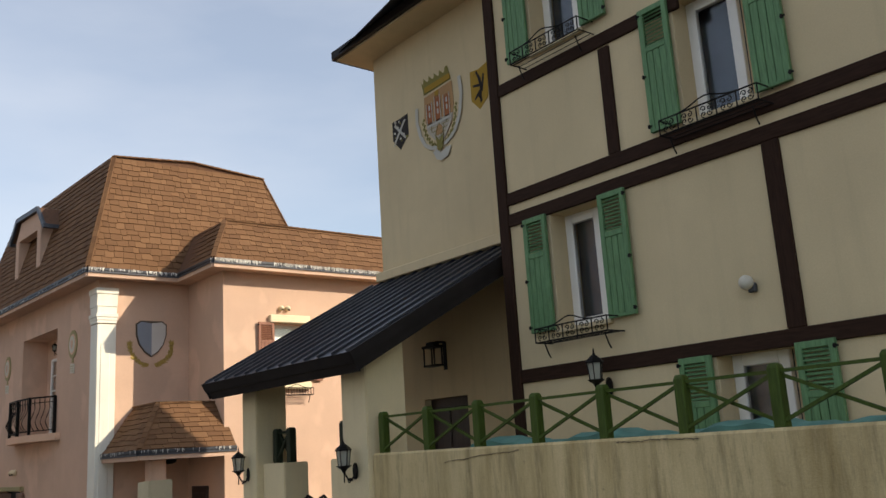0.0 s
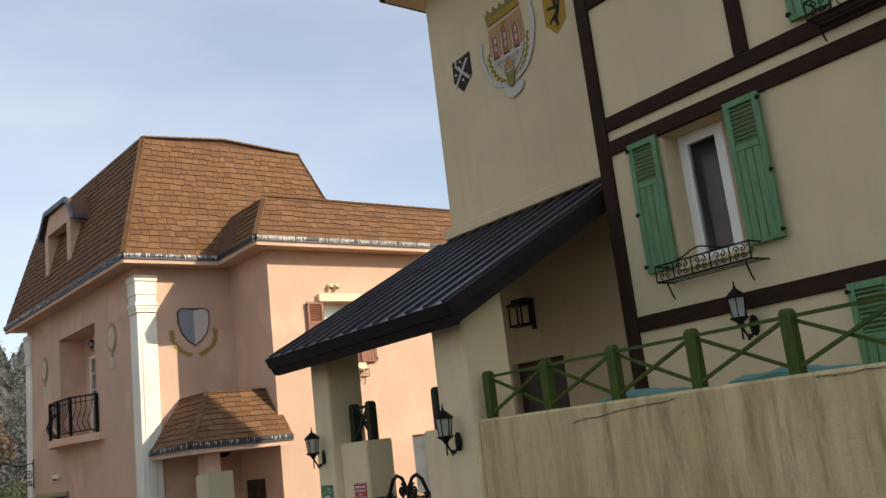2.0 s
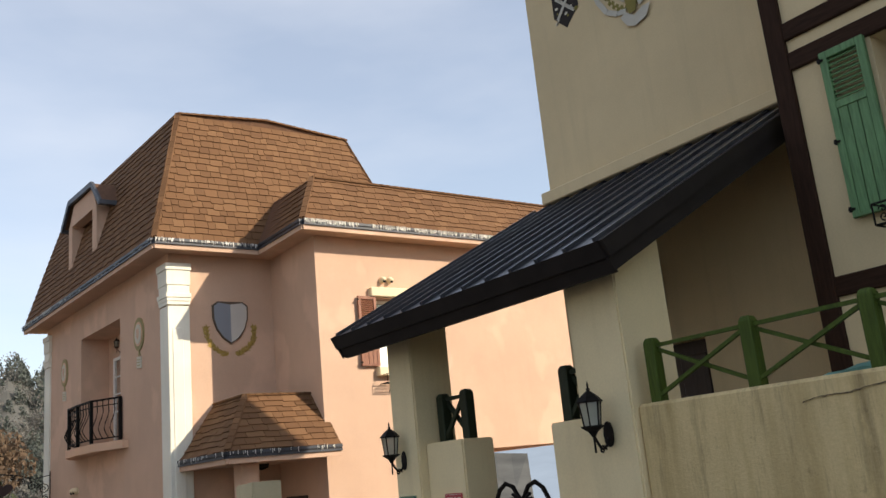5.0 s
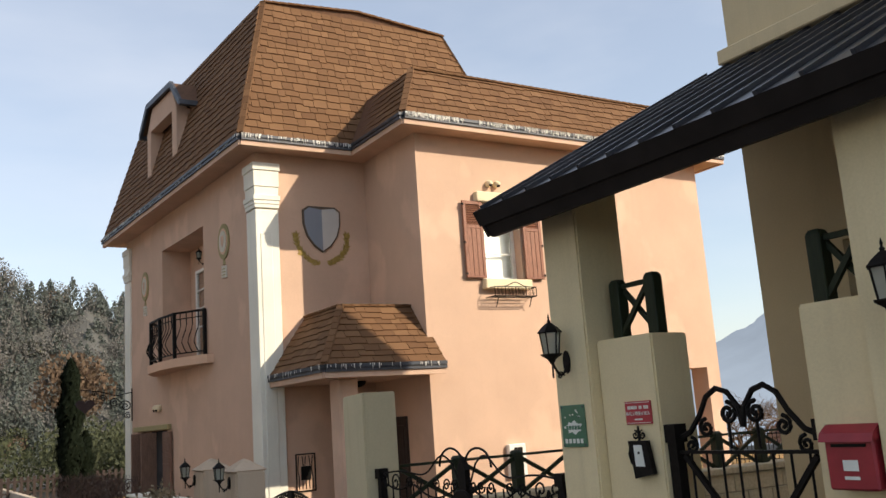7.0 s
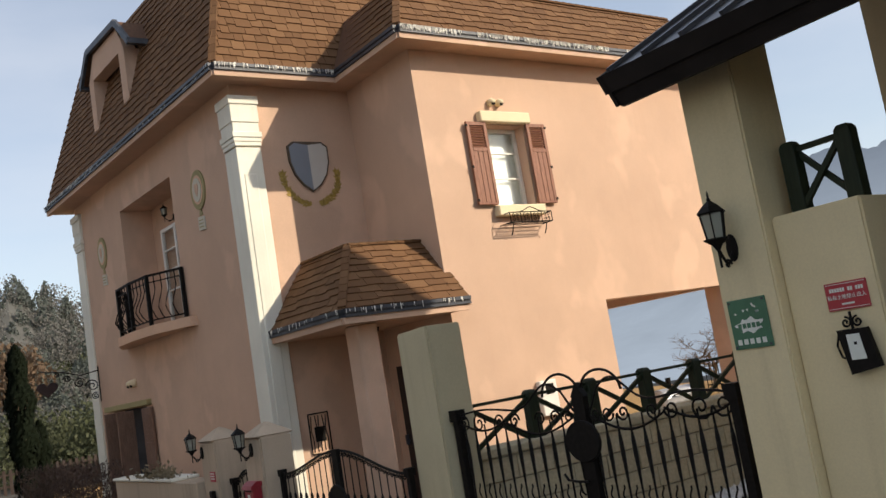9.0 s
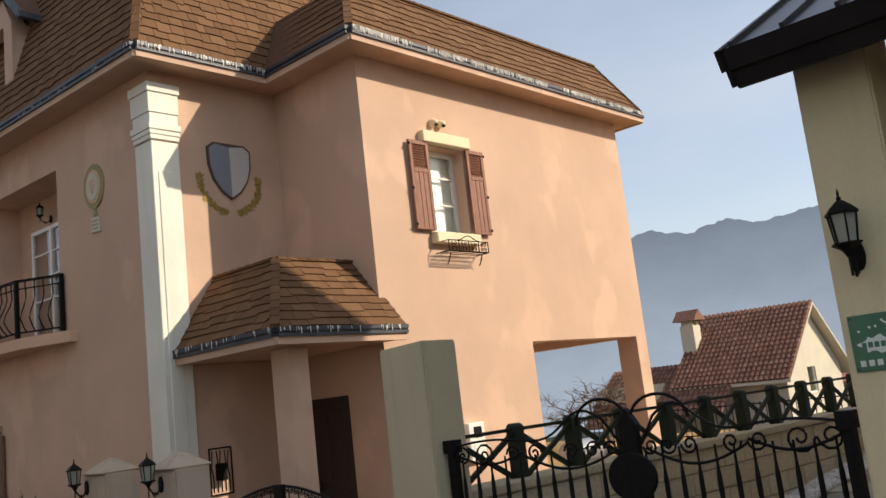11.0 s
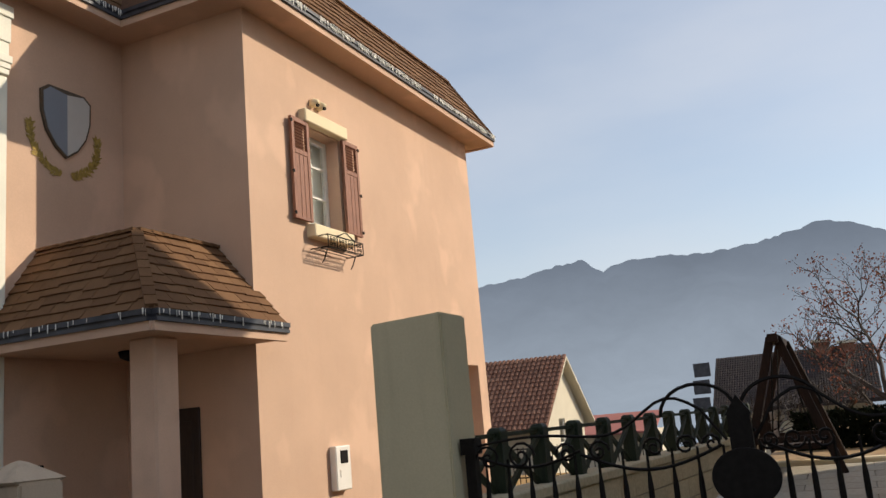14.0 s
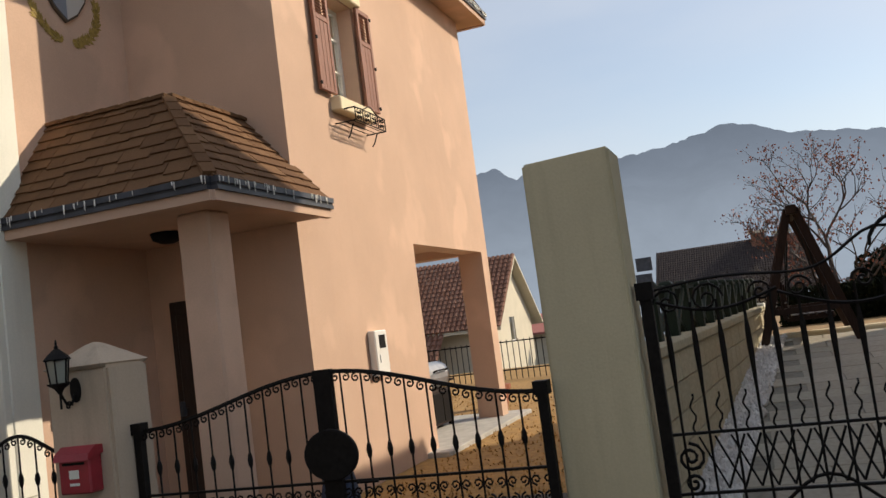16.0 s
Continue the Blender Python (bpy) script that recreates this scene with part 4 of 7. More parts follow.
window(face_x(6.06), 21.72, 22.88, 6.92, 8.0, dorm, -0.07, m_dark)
prof = [(20.96, 7.98), (21.46, 8.50), (22.98, 8.54), (23.47, 8.06)]
for (ya, za), (yb, zb) in zip(prof, prof[1:]):
    bm = bmesh.new()
    slab(bm, [(5.56, ya, za), (5.56, yb, zb), (6.6, yb, zb), (6.6, ya, za)], (0, 0, -0.05))
    part("dormer_roof", bm, m_felt, dorm)
    bm = bmesh.new()
    bar(bm, (5.56, ya, za - 0.02), (5.56, yb, zb - 0.02), 0.05, 0.11)
    part("dormer_edge", bm, m_gutter, dorm)
for y, z in (prof[0], prof[-1]):
    bm = bmesh.new()
    bar(bm, (5.54, y, z - 0.03), (6.3, y, z - 0.03), 0.09, 0.09)
    part("dormer_gutter", bm, m_gutter, dorm)

# porch: door, number panel, lamp
door = part("door_1", lbox(mP, (17.20, 17.95, -0.02, 0.03, -0.1, 1.98), bev=0.006), m_door, None, "dark brown panelled entrance door")
tagged(door, "dark brown panelled entrance door in the porch", "door", kind="structure")
for z0, z1 in ((0.05, 0.85), (0.95, 1.85)):
    for u0, u1 in ((17.27, 17.54), (17.61, 17.88)):
        part("panel", lbox(mP, (u0, u1, 0.03, 0.045, z0, z1), bev=0.008), m_door, door)
part("door_handle", lbox(mP, (17.86, 17.90, 0.03, 0.09, 0.88, 1.02), bev=0.006), m_gutter, door, "dull steel handle")
panel = thing("iron_wall_panel", "framed wrought-iron ornament on the porch wall", "wall ornament")
part("board", lbox(mS, (6.30, 6.58, 0.002, 0.012, 1.0, 1.52)), m_pink_pale, panel)
bm = bmesh.new()
for a, b in (((6.29, 0.99), (6.59, 0.99)), ((6.59, 0.99), (6.59, 1.53)), ((6.59, 1.53), (6.29, 1.53)), ((6.29, 1.53), (6.29, 0.99))):
    tube(bm, planar(mS, [a, b], 0.02), 0.01, 5)
part("frame", bm, m_iron, panel)
for i in range(5):
    bm = bmesh.new()
    u = 6.33 + i * 0.055
    tube(bm, planar(mS, [(u, 1.02), (u, 1.2), (u + (0.02 if i % 2 else -0.02), 1.3), (u, 1.5)], 0.02), 0.007, 5)
    part("bar", bm, m_iron, panel)
part("plate", lbox(mS, (6.36, 6.52, 0.02, 0.03, 1.15, 1.35), bev=0.004), m_iron, panel)
plamp = thing("porch_ceiling_lamp", "dark round ceiling lamp under the porch roof", "ceiling lamp")
bm = bmesh.new()
lathe(bm, [(0.06, -0.09), (0.13, -0.06), (0.15, 0.0)], (6.95, 17.35, cZ - 0.185), 14)
part("bowl", bm, m_iron, plamp, smooth=True)
# ---- beige house: windows, shutters, timber fittings ----
mT, mV = face_x(TX), face_x(BX)
for u0, u1, z0, z1 in (W1, W2, W3, W4):
    window(mT, u0 + 0.20, u1, z0, z1, beige, 0.22, m_pane_reflect, f=0.10)
    part("reveal", lbox(mT, (u0, u0 + 0.196, -0.35, -0.285, z0, z1)), m_beige, beige)
    shutter(mT, u1 + 0.02, u1 + 0.35, z0 - 0.01, z1 + 0.01, m_green, beige, 1)
    shutter(mT, u0 - 0.35, u0 - 0.02, z0 - 0.01, z1 + 0.01, m_green, beige, -1)
for (u0, u1, z0, z1) in (W1, W2, W3):
    part("sill", soften(boxes((TX - 0.04, TX + 0.16, u0 - 0.02, u1 + 0.02, z0 - 0.05, z0 - 0.002)), 0.008), m_beige, beige)
    window_rack(mT, u0 - 0.14, u1 + 0.12, z0 - 0.14, z0 - 0.0, 0.24, "black wrought-iron flower rack below a green-shuttered window")
mN = Matrix.Translation((0, BN, 0))
window_rack(mN, 7.75, 8.40, 3.92, 4.10, 0.17, "black wrought-iron flower rack on the beige gable wall")
globe = thing("globe_lamp", "small white round wall lamp on beige stucco", "wall lamp")
bm = bmesh.new()
bmesh.ops.create_uvsphere(bm, u_segments=16, v_segments=10, radius=0.062, matrix=Matrix.Translation((TX - 0.07, 4.06, 3.585)))
part("globe", bm, m_pale, globe, "white glass globe", smooth=True)
part("mount", lbox(mT, (4.00, 4.07, 0.0, 0.05, 3.50, 3.58), bev=0.01), m_gutter, globe)
lantern((TX - 0.22, 5.66, 3.02), (TX - 0.03, 5.66, 3.02), 0.72, "black coach lantern on the half-timbered wall")
# boxed lantern under the canopy
mL = face_x(BX) @ Matrix.Translation((8.96, 0, 3.57)) @ Matrix.Diagonal((0.74, 0.74, 0.74, 1)) @ Matrix.Translation((-8.80, 0, -3.53))
bl = thing("porch_lantern", "black square lantern on the shaded porch wall", "wall lamp")
part("back_plate", lbox(mL, (8.66, 8.74, 0.0, 0.02, 3.28, 3.76)), m_iron, bl)
part("cap", lbox(mL, (8.62, 8.98, 0.08, 0.30, 3.66, 3.70), (8.70, 8.90, 0.12, 0.26, 3.70, 3.76), bev=0.004), m_iron, bl)
part("floor", lbox(mL, (8.64, 8.96, 0.09, 0.29, 3.34, 3.37)), m_iron, bl)
part("arm", lbox(mL, (8.69, 8.72, 0.0, 0.2, 3.74, 3.77)), m_iron, bl)
for u in (8.65, 8.93):
    for d in (0.10, 0.27):
        part("cage_bar", lbox(mL, (u, u + 0.02, d, d + 0.02, 3.37, 3.66)), m_iron, bl)
pd = part("door_2", lbox(mV, (8.5, 9.37, -0.16, -0.10, 0.9, 3.04), bev=0.006), m_door)
tagged(pd, "dark brown porch door of the beige house", "door", kind="structure")
for u in (8.58, 8.97):
    part("panel", lbox(mV, (u, u + 0.30, -0.10, -0.085, 1.2, 2.92), bev=0.008), m_door, pd)

# painted arms: three heraldic shields
m_black = stucco("black_wall_paint", (0.035, 0.03, 0.028), (0.1, 0.09, 0.07), 0.3)
m_ochre = stucco("ochre_wall_paint", (0.36, 0.22, 0.035), (0.3, 0.2, 0.08), 0.3)
m_brick = stucco("brick_red_wall_paint", (0.42, 0.25, 0.12), (0.3, 0.15, 0.08), 0.3)
m_olive = stucco("olive_wall_paint", (0.22, 0.19, 0.06), (0.2, 0.17, 0.09), 0.3)
m_ashlar = stucco("pale_masonry_paint", (0.46, 0.41, 0.33), (0.36, 0.31, 0.23), 0.3)
m_tower = stucco("faded_red_wall_paint", (0.33, 0.125, 0.055), (0.28, 0.14, 0.08), 0.4)
m_ribbon = stucco("grey_white_wall_paint", (0.50, 0.48, 0.42), (0.42, 0.38, 0.3), 0.3)


arm_a, arm_b, arm_c = "blac", "town", "yell"


def flat(m, pts, layer, mat, parent, name):
    fix = {arm_a: (9.54, 9.575, 1.55, 0.0), arm_b: (8.77, 8.69, 1.2, 0.04), arm_c: (7.96, 7.85, 0.95, 0.13)}[parent["label"][:4]]
    pts = [(fix[1] + (u - fix[0]) * fix[2], z + fix[3]) for u, z in pts]
    part(name, outline(m, pts, 0.002 + layer * 0.004, 0.005 + layer * 0.004), mat, parent)


arm1 = thing("painted_shield", "black shield with a white cross painted on stucco", "painted shield", "painted arms")
s0 = [(9.66, 7.02), (9.66, 6.74), (9.55, 6.56), (9.42, 6.73), (9.42, 7.04), (9.54, 7.02)]
flat(mV, s0, 0, m_black, arm1, "field")
for a, b in (((9.62, 6.95), (9.46, 6.70)), ((9.46, 6.97), (9.62, 6.70))):
    dx, dz = b[0] - a[0], b[1] - a[1]
    ln = math.hypot(dx, dz)
    nx, nz = -dz / ln * 0.014, dx / ln * 0.014
    flat(mV, [(a[0] + nx, a[1] + nz), (b[0] + nx, b[1] + nz), (b[0] - nx, b[1] - nz), (a[0] - nx, a[1] - nz)], 1 if a[0] > 9.5 else 2, m_ribbon, arm1, "cross_arm")
rng = random.Random(15)
for k in range(16):
    u, z = 9.44 + 0.20 * rng.random(), 6.66 + 0.34 * rng.random()
    a, q = rng.uniform(0, 3.1), rng.uniform(0.012, 0.028)
    flat(mV, [(u + q * math.cos(a + t) * (1 if t % 2 < 1 else 0.5), z + q * math.sin(a + t)) for t in (0, 1.3, 2.6, 3.9, 5.1)], 1, m_pale if k % 3 else m_olive, arm1, "floral_mark")
arm2 = thing("painted_shield", "town arms with castle, crown and ribbon painted on stucco", "painted shield", "painted arms")
U0, U1 = 8.52, 9.02
body = [(U1, 7.08), (U1 + 0.015, 6.80), (8.97, 6.55), (8.87, 6.42), (8.77, 6.33), (8.66, 6.42), (8.56, 6.55), (U0 - 0.015, 6.80), (U0, 7.12)]
for k in range(34):
    a = math.pi * (1.02 + 0.96 * k / 33)
    u, z = 8.77 + 0.285 * math.cos(a) * (1.0 if k % 2 else 1.07), 6.80 + 0.47 * math.sin(a) * (1.0 if k % 2 else 1.05)
    flat(mV, [(u - 0.022, z), (u, z - 0.028), (u + 0.022, z), (u, z + 0.028)], 0 if k % 2 else 1, m_olive, arm2, "wreath_leaf")
flat(mV, body, 1, m_brick, arm2, "field")
flat(mV, [(9.0, 6.68), (8.99, 6.60), (8.96, 6.53), (8.87, 6.42), (8.77, 6.34), (8.66, 6.42), (8.58, 6.53), (8.54, 6.60), (8.53, 6.68)], 2, m_ashlar, arm2, "lower_field")
for k in range(5):
    z = 6.64 - k * 0.055
    half = 0.20 - 0.035 * k
    flat(mV, [(8.77 - half, z), (8.77 + half, z), (8.77 + half, z + 0.006), (8.77 - half, z + 0.006)], 3, m_olive, arm2, "course_line")
    for q in range(3 - k // 2):
        u = 8.77 - half + (q + 0.5 + 0.25 * (k % 2)) * 2 * half / (3 - k // 2)
        flat(mV, [(u - 0.003, z - 0.05), (u + 0.003, z - 0.05), (u + 0.003, z), (u - 0.003, z)], 4, m_olive, arm2, "course_line")
crown = [(9.02, 7.12), (9.06, 7.34)]
for k in range(6):
    u = 9.06 - k * 0.097
    crown += [(u - 0.012, 7.29), (u - 0.04, 7.29), (u - 0.05, 7.36)] if k < 5 else [(u, 7.36)]
crown += [(8.53, 7.15)]
flat(mV, crown, 1, m_olive, arm2, "crown")
flat(mV, [(9.0, 7.14), (9.0, 7.22), (8.54, 7.24), (8.54, 7.16)], 2, m_ochre, arm2, "crown_band")
for u, top_ in ((8.93, 6.96), (8.78, 7.02), (8.62, 6.98)):
    flat(mV, [(u - 0.048, 6.66), (u + 0.048, 6.66), (u + 0.048, top_), (u + 0.030, top_), (u + 0.030, top_ - 0.03), (u + 0.010, top_ - 0.03), (u + 0.010, top_), (u - 0.010, top_), (u - 0.010, top_ - 0.03), (u - 0.030, top_ - 0.03), (u - 0.030, top_), (u - 0.048, top_)], 2, m_tower, arm2, "tower")
    for dz in (0.10, 0.20):
        flat(mV, [(u - 0.012, 6.66 + dz), (u + 0.012, 6.66 + dz), (u + 0.012, 6.72 + dz), (u, 6.735 + dz), (u - 0.012, 6.72 + dz)], 3, m_ribbon, arm2, "tower_window")
    for sg in (-1, 1):
        flat(mV, [(u + sg * 0.050 - 0.005, 6.66), (u + sg * 0.050 + 0.005, 6.66), (u + sg * 0.050 + 0.005, top_), (u + sg * 0.050 - 0.005, top_)], 4, m_ribbon, arm2, "tower_edge")
flat(mV, [(8.83, 6.46), (8.72, 6.46), (8.72, 6.56), (8.775, 6.62), (8.83, 6.56)], 3, m_brick, arm2, "gateway")
flat(mV, [(8.99, 6.62), (8.55, 6.62), (8.55, 6.65), (8.99, 6.65)], 4, m_ribbon, arm2, "bridge")
flat(mV, [(8.82, 7.02), (8.75, 7.02), (8.75, 7.09), (8.82, 7.09)], 3, m_ochre, arm2, "device")
def band(points, w, layer, name):
    for (a, b), (c, d) in zip(points, points[1:]):
        ln = math.hypot(c - a, d - b)
        nx, nz = -(d - b) / ln * w / 2, (c - a) / ln * w / 2
        flat(mV, [(a + nx, b + nz), (c + nx, d + nz), (c - nx, d - nz), (a - nx, b - nz)], layer, m_ribbon, arm2, name)
left_b = [(9.16, 6.98), (9.17, 6.78), (9.12, 6.56), (9.04, 6.40), (8.93, 6.32), (8.84, 6.30)]
right_b = [(8.38, 7.12), (8.36, 6.86), (8.41, 6.60), (8.50, 6.42), (8.60, 6.34), (8.70, 6.30)]
band(left_b, 0.05, 3, "ribbon")
band(right_b, 0.05, 4, "ribbon")
flat(mV, [(8.90, 6.25), (8.84, 6.13), (8.76, 6.09), (8.64, 6.12), (8.58, 6.24), (8.66, 6.24), (8.76, 6.20), (8.84, 6.28)], 5, m_ribbon, arm2, "ribbon")
flat(mV, [(8.84, 6.46), (8.80, 6.24), (8.73, 6.24), (8.69, 6.46), (8.77, 6.38)], 6, m_olive, arm2, "leaf_tuft")
arm3 = thing("painted_shield", "yellow shield with a dark beast painted on stucco", "painted shield", "painted arms")
flat(mV, [(8.14, 7.00), (8.14, 6.60), (7.98, 6.44), (7.80, 6.56), (7.78, 7.02), (7.96, 6.98)], 0, m_ochre, arm3, "field")
for pts in ([(8.06, 6.92), (8.02, 6.95), (7.98, 6.86), (7.95, 6.72), (7.99, 6.60), (7.94, 6.58), (7.90, 6.72), (7.93, 6.86), (8.0, 6.97)], [(8.08, 6.80), (8.09, 6.77), (7.95, 6.74), (7.95, 6.78)], [(8.06, 6.62), (8.07, 6.58), (7.96, 6.64), (7.96, 6.70)], [(7.88, 6.90), (7.85, 6.88), (7.90, 6.66), (7.93, 6.68)], [(7.93, 6.62), (7.97, 6.60), (7.96, 6.52), (7.92, 6.54)]):
    flat(mV, pts, 1, m_black, arm3, "beast_mark")


# ---- terrace fence, small fences ----
def x_fence(a, b, n, z0, z1, label, first=True, last=True, w=0.10, rail=0.03, mat=None, brace=0.0):
    """Square posts with a thin top rail and crossed braces between."""
    fence = thing("cross_braced_fence", label, "fence", "cross-braced fences")
    a, b = Vector(a), Vector(b)
    d = (b - a) / n
    for i in range(n + 1):
        if (i == 0 and not first) or (i == n and not last):
            continue
        p = a + d * i
        bm = bmesh.new()
        lathe(bm, [(w * 0.70, z0), (w * 0.70, z1 - 0.025), (w * 0.48, z1)], (p.x, p.y, 0), 4, math.pi / 4)
        part("post", soften(bm, 0.006), mat or m_fence, fence)
    for i in range(n):
        p, q = a + d * i, a + d * (i + 1)
        e = d.normalized() * w * 0.4
        o = d.normalized().cross(Vector((0, 0, 1))) * 0.018
        for off, za, zb, name in ((Vector(), z1 - 0.05, z1 - 0.05, "rail"), (o, z0 + 0.05, z1 - 0.075, "brace"), (-o, z1 - 0.075, z0 + 0.05, "brace")):
            bm = bmesh.new()
            thick = brace if brace and name == "brace" else rail
            bar(bm, p + e + off + Vector((0, 0, za)), q - e + off + Vector((0, 0, zb)), rail, thick)
            part(name, bm, mat or m_fence, fence)
    return fence


x_fence((5.06, 7.26, 0), (5.06, 0.21, 0), 10, 2.39, 2.79, "green painted cross-braced fence on the terrace wall", w=0.08, rail=0.022)
x_fence((5.27, 9.80, 0), (5.27, 9.47, 0), 1, 2.35, 2.76, "dark green cross-braced fence on a gate pillar", w=0.09, mat=m_fence_dark)
x_fence((5.20, 8.19, 0), (5.20, 7.90, 0), 1, 2.36, 2.76, "dark green cross-braced fence on a gate pillar", w=0.09, mat=m_fence_dark)
yard_fence = x_fence((5.40, 13.40, 0), (14.67, 13.40, 0), 13, 1.05, 1.53, "dark green cross-braced fence on the yard wall", first=False, w=0.11, rail=0.028, mat=m_fence_dark, brace=0.04)
m_grime = plain("dark_grime", (0.16, 0.12, 0.07), 0.95, 0, 0.4, 40)
m_teal = plain("teal_canvas", (0.10, 0.24, 0.20), 0.8, 0, 0.25, 5)
bm = bmesh.new()
folds = [[bm.verts.new((x, 2.0 + k * 0.0925, z + (0.03 * math.sin(k * 0.45) + 0.012 * math.sin(k * 1.7)) * (z > 2.35))) for x, z in ((5.45, 2.30), (5.45, 2.41), (5.56, 2.44), (5.84, 2.44), (5.95, 2.40), (5.95, 2.30))] for k in range(49)]
for p, q in zip(folds, folds[1:]):
    for k in range(5):
        bm.faces.new((p[k], p[k + 1], q[k + 1], q[k]))
bm.faces.new(folds[0])
bm.faces.new(folds[-1][::-1])
tagged(part("folded_canvas", bm, m_teal), "teal canvas sheet folded along the terrace edge", "canvas")
# flaked paint along the top of the terrace wall
rng = random.Random(51)
for y0, y1, z0, z1 in ((5.31, 6.27, 2.36, 2.295), (3.6, 4.3, 2.375, 2.37)):
    bm = bmesh.new()
    n = 46
    low = [rng.uniform(0.002, 0.008) + 0.008 * max(0.0, noise.noise(Vector((k * 0.3, y0, 0)))) for k in range(n + 1)]
    up = [0.014 * noise.noise(Vector((k * 0.21, y0, 3))) + rng.uniform(-0.003, 0.003) for k in range(n + 1)]
    rows_ = [[bm.verts.new((x, y0 + (y1 - y0) * k / n, z0 + (z1 - z0) * k / n + up[k] - d * low[k])) for x, d in ((4.997, 0), (4.992, 0.15), (4.992, 0.9), (4.997, 1.0))] for k in range(n + 1)]
    for p, q in zip(rows_, rows_[1:]):
        for k in range(3):
            bm.faces.new((p[k], p[k + 1], q[k + 1], q[k]))
    part("paint_crack", bm, m_grime, terrace, "dark flaked crack in the paint")
terrace_floor = part("terrace_floor", boxes((5.3, TX, -8.0, TY, 1.9, 2.3), (5.3, BX, TY, 7.4, 1.9, 2.3), (5.45, BX, 7.4, 10.0, 0.3, 0.9)), m_stained)
tagged(terrace_floor, "stained concrete terrace floor behind the wall", "terrace", kind="structure")

# ---- lanterns, signs and boxes on the pillars ----
lantern((4.80, 7.60, 2.37), (4.94, 7.60, 2.37), 0.66, "black coach lantern with ribbed glass on a beige pillar")
lantern((4.92, 10.14, 2.37), (5.06, 10.14, 2.37), 0.66, "black coach lantern with ribbed glass on a beige pillar")
m_sign_green = plain("green_sign_plate", (0.05, 0.16, 0.095), 0.35, 0, 0.15, 9, 0.02)
m_sign_red = plain("red_sign_plate", (0.42, 0.035, 0.05), 0.4, 0, 0.08, 9, 0.02)
m_print = plain("white_print", (0.72, 0.74, 0.68), 0.6, 0, 0.05, 9, 0)
green = thing("green_name_sign", "green acrylic name sign with a white emblem", "sign")
mG = face_x(5.06)
part("plate", lbox(mG, (10.00, 10.25, 0.012, 0.02, 1.67, 1.95), bev=0.002), m_sign_green, green)
for u in (10.015, 10.235):
    for z in (1.685, 1.935):
        bm = bmesh.new()
        c = mG @ Vector((u, 0, z))
        tube(bm, [c, c - Vector((0.026, 0, 0))], 0.007, 8)
        part("stud", bm, m_gutter, green, "steel stud")
rng = random.Random(8)
emblem = [(10.125 + 0.082 * math.cos(a) * (1 + 0.22 * math.sin(5 * a + 1)), 1.80 + 0.04 * math.sin(a) * (1 + 0.22 * math.cos(7 * a))) for a in [k * math.tau / 40 for k in range(40)]]
part("emblem", outline(mG, emblem, 0.02, 0.022), m_print, green)
for k in range(9):
    u, z = 10.125 + rng.uniform(-0.07, 0.08), 1.855 + rng.uniform(0, 0.06)
    part("leaf_mark", outline(mG, [(u - 0.008, z), (u, z - 0.006), (u + 0.008, z + 0.003), (u, z + 0.008)], 0.02, 0.022), m_print, green)
for k in range(5):
    u = 10.21 - k * 0.04
    part("letter_bar", outline(mG, [(u - 0.013, 1.695), (u + 0.013, 1.695), (u + 0.013, 1.725), (u - 0.013, 1.725)], 0.02, 0.022), m_print, green)
    part("letter_bar", outline(mG, [(10.19 - k * 0.03 - 0.011, 1.785), (10.19 - k * 0.03 + 0.011, 1.785), (10.19 - k * 0.03 + 0.011, 1.812), (10.19 - k * 0.03 - 0.011, 1.812)], 0.022, 0.024), m_sign_green, green)


def text_mesh(words, size):
    cu = bpy.data.curves.new("words", "FONT")
    cu.body, cu.size, cu.align_x, cu.align_y = words, size, "CENTER", "CENTER"
    cu.extrude = 0.001
    tmp = bpy.data.objects.new("words", cu)
    scene.collection.objects.link(tmp)
    me = bpy.data.meshes.new_from_object(tmp.evaluated_get(bpy.context.evaluated_depsgraph_get()))
    bpy.data.objects.remove(tmp)
    return me


mI = face_x(5.13)
red = thing("red_warning_sign", "red no-entry sign with white lettering", "sign")
part("plate", lbox(mI, (9.46, 9.69, 0.002, 0.012, 1.80, 1.945), bev=0.002), m_sign_red, red)
for z in (1.808, 1.934):
    part("border", lbox(mI, (9.467, 9.683, 0.012, 0.0135, z, z + 0.003)), m_print, red)
words = text_mesh("私有土地禁止出入", 0.027)
words.materials.append(m_print)
wob = part("lettering", words, m_print, red)
wob.matrix_world = Matrix.Translation((5.13 - 0.0145, 9.575, 1.866)) @ Matrix(((0, 0, -1, 0), (-1, 0, 0, 0), (0, 1, 0, 0), (0, 0, 0, 1)))
for k in range(13):
    if k not in (6, 9):
        part("letter_bar", lbox(mI, (9.665 - k * 0.0145 - 0.011, 9.665 - k * 0.0145, 0.012, 0.0135, 1.895, 1.915)), m_print, red)
part("letter_bar", lbox(mI, (9.54, 9.61, 0.012, 0.0135, 1.826, 1.836)), m_print, red)

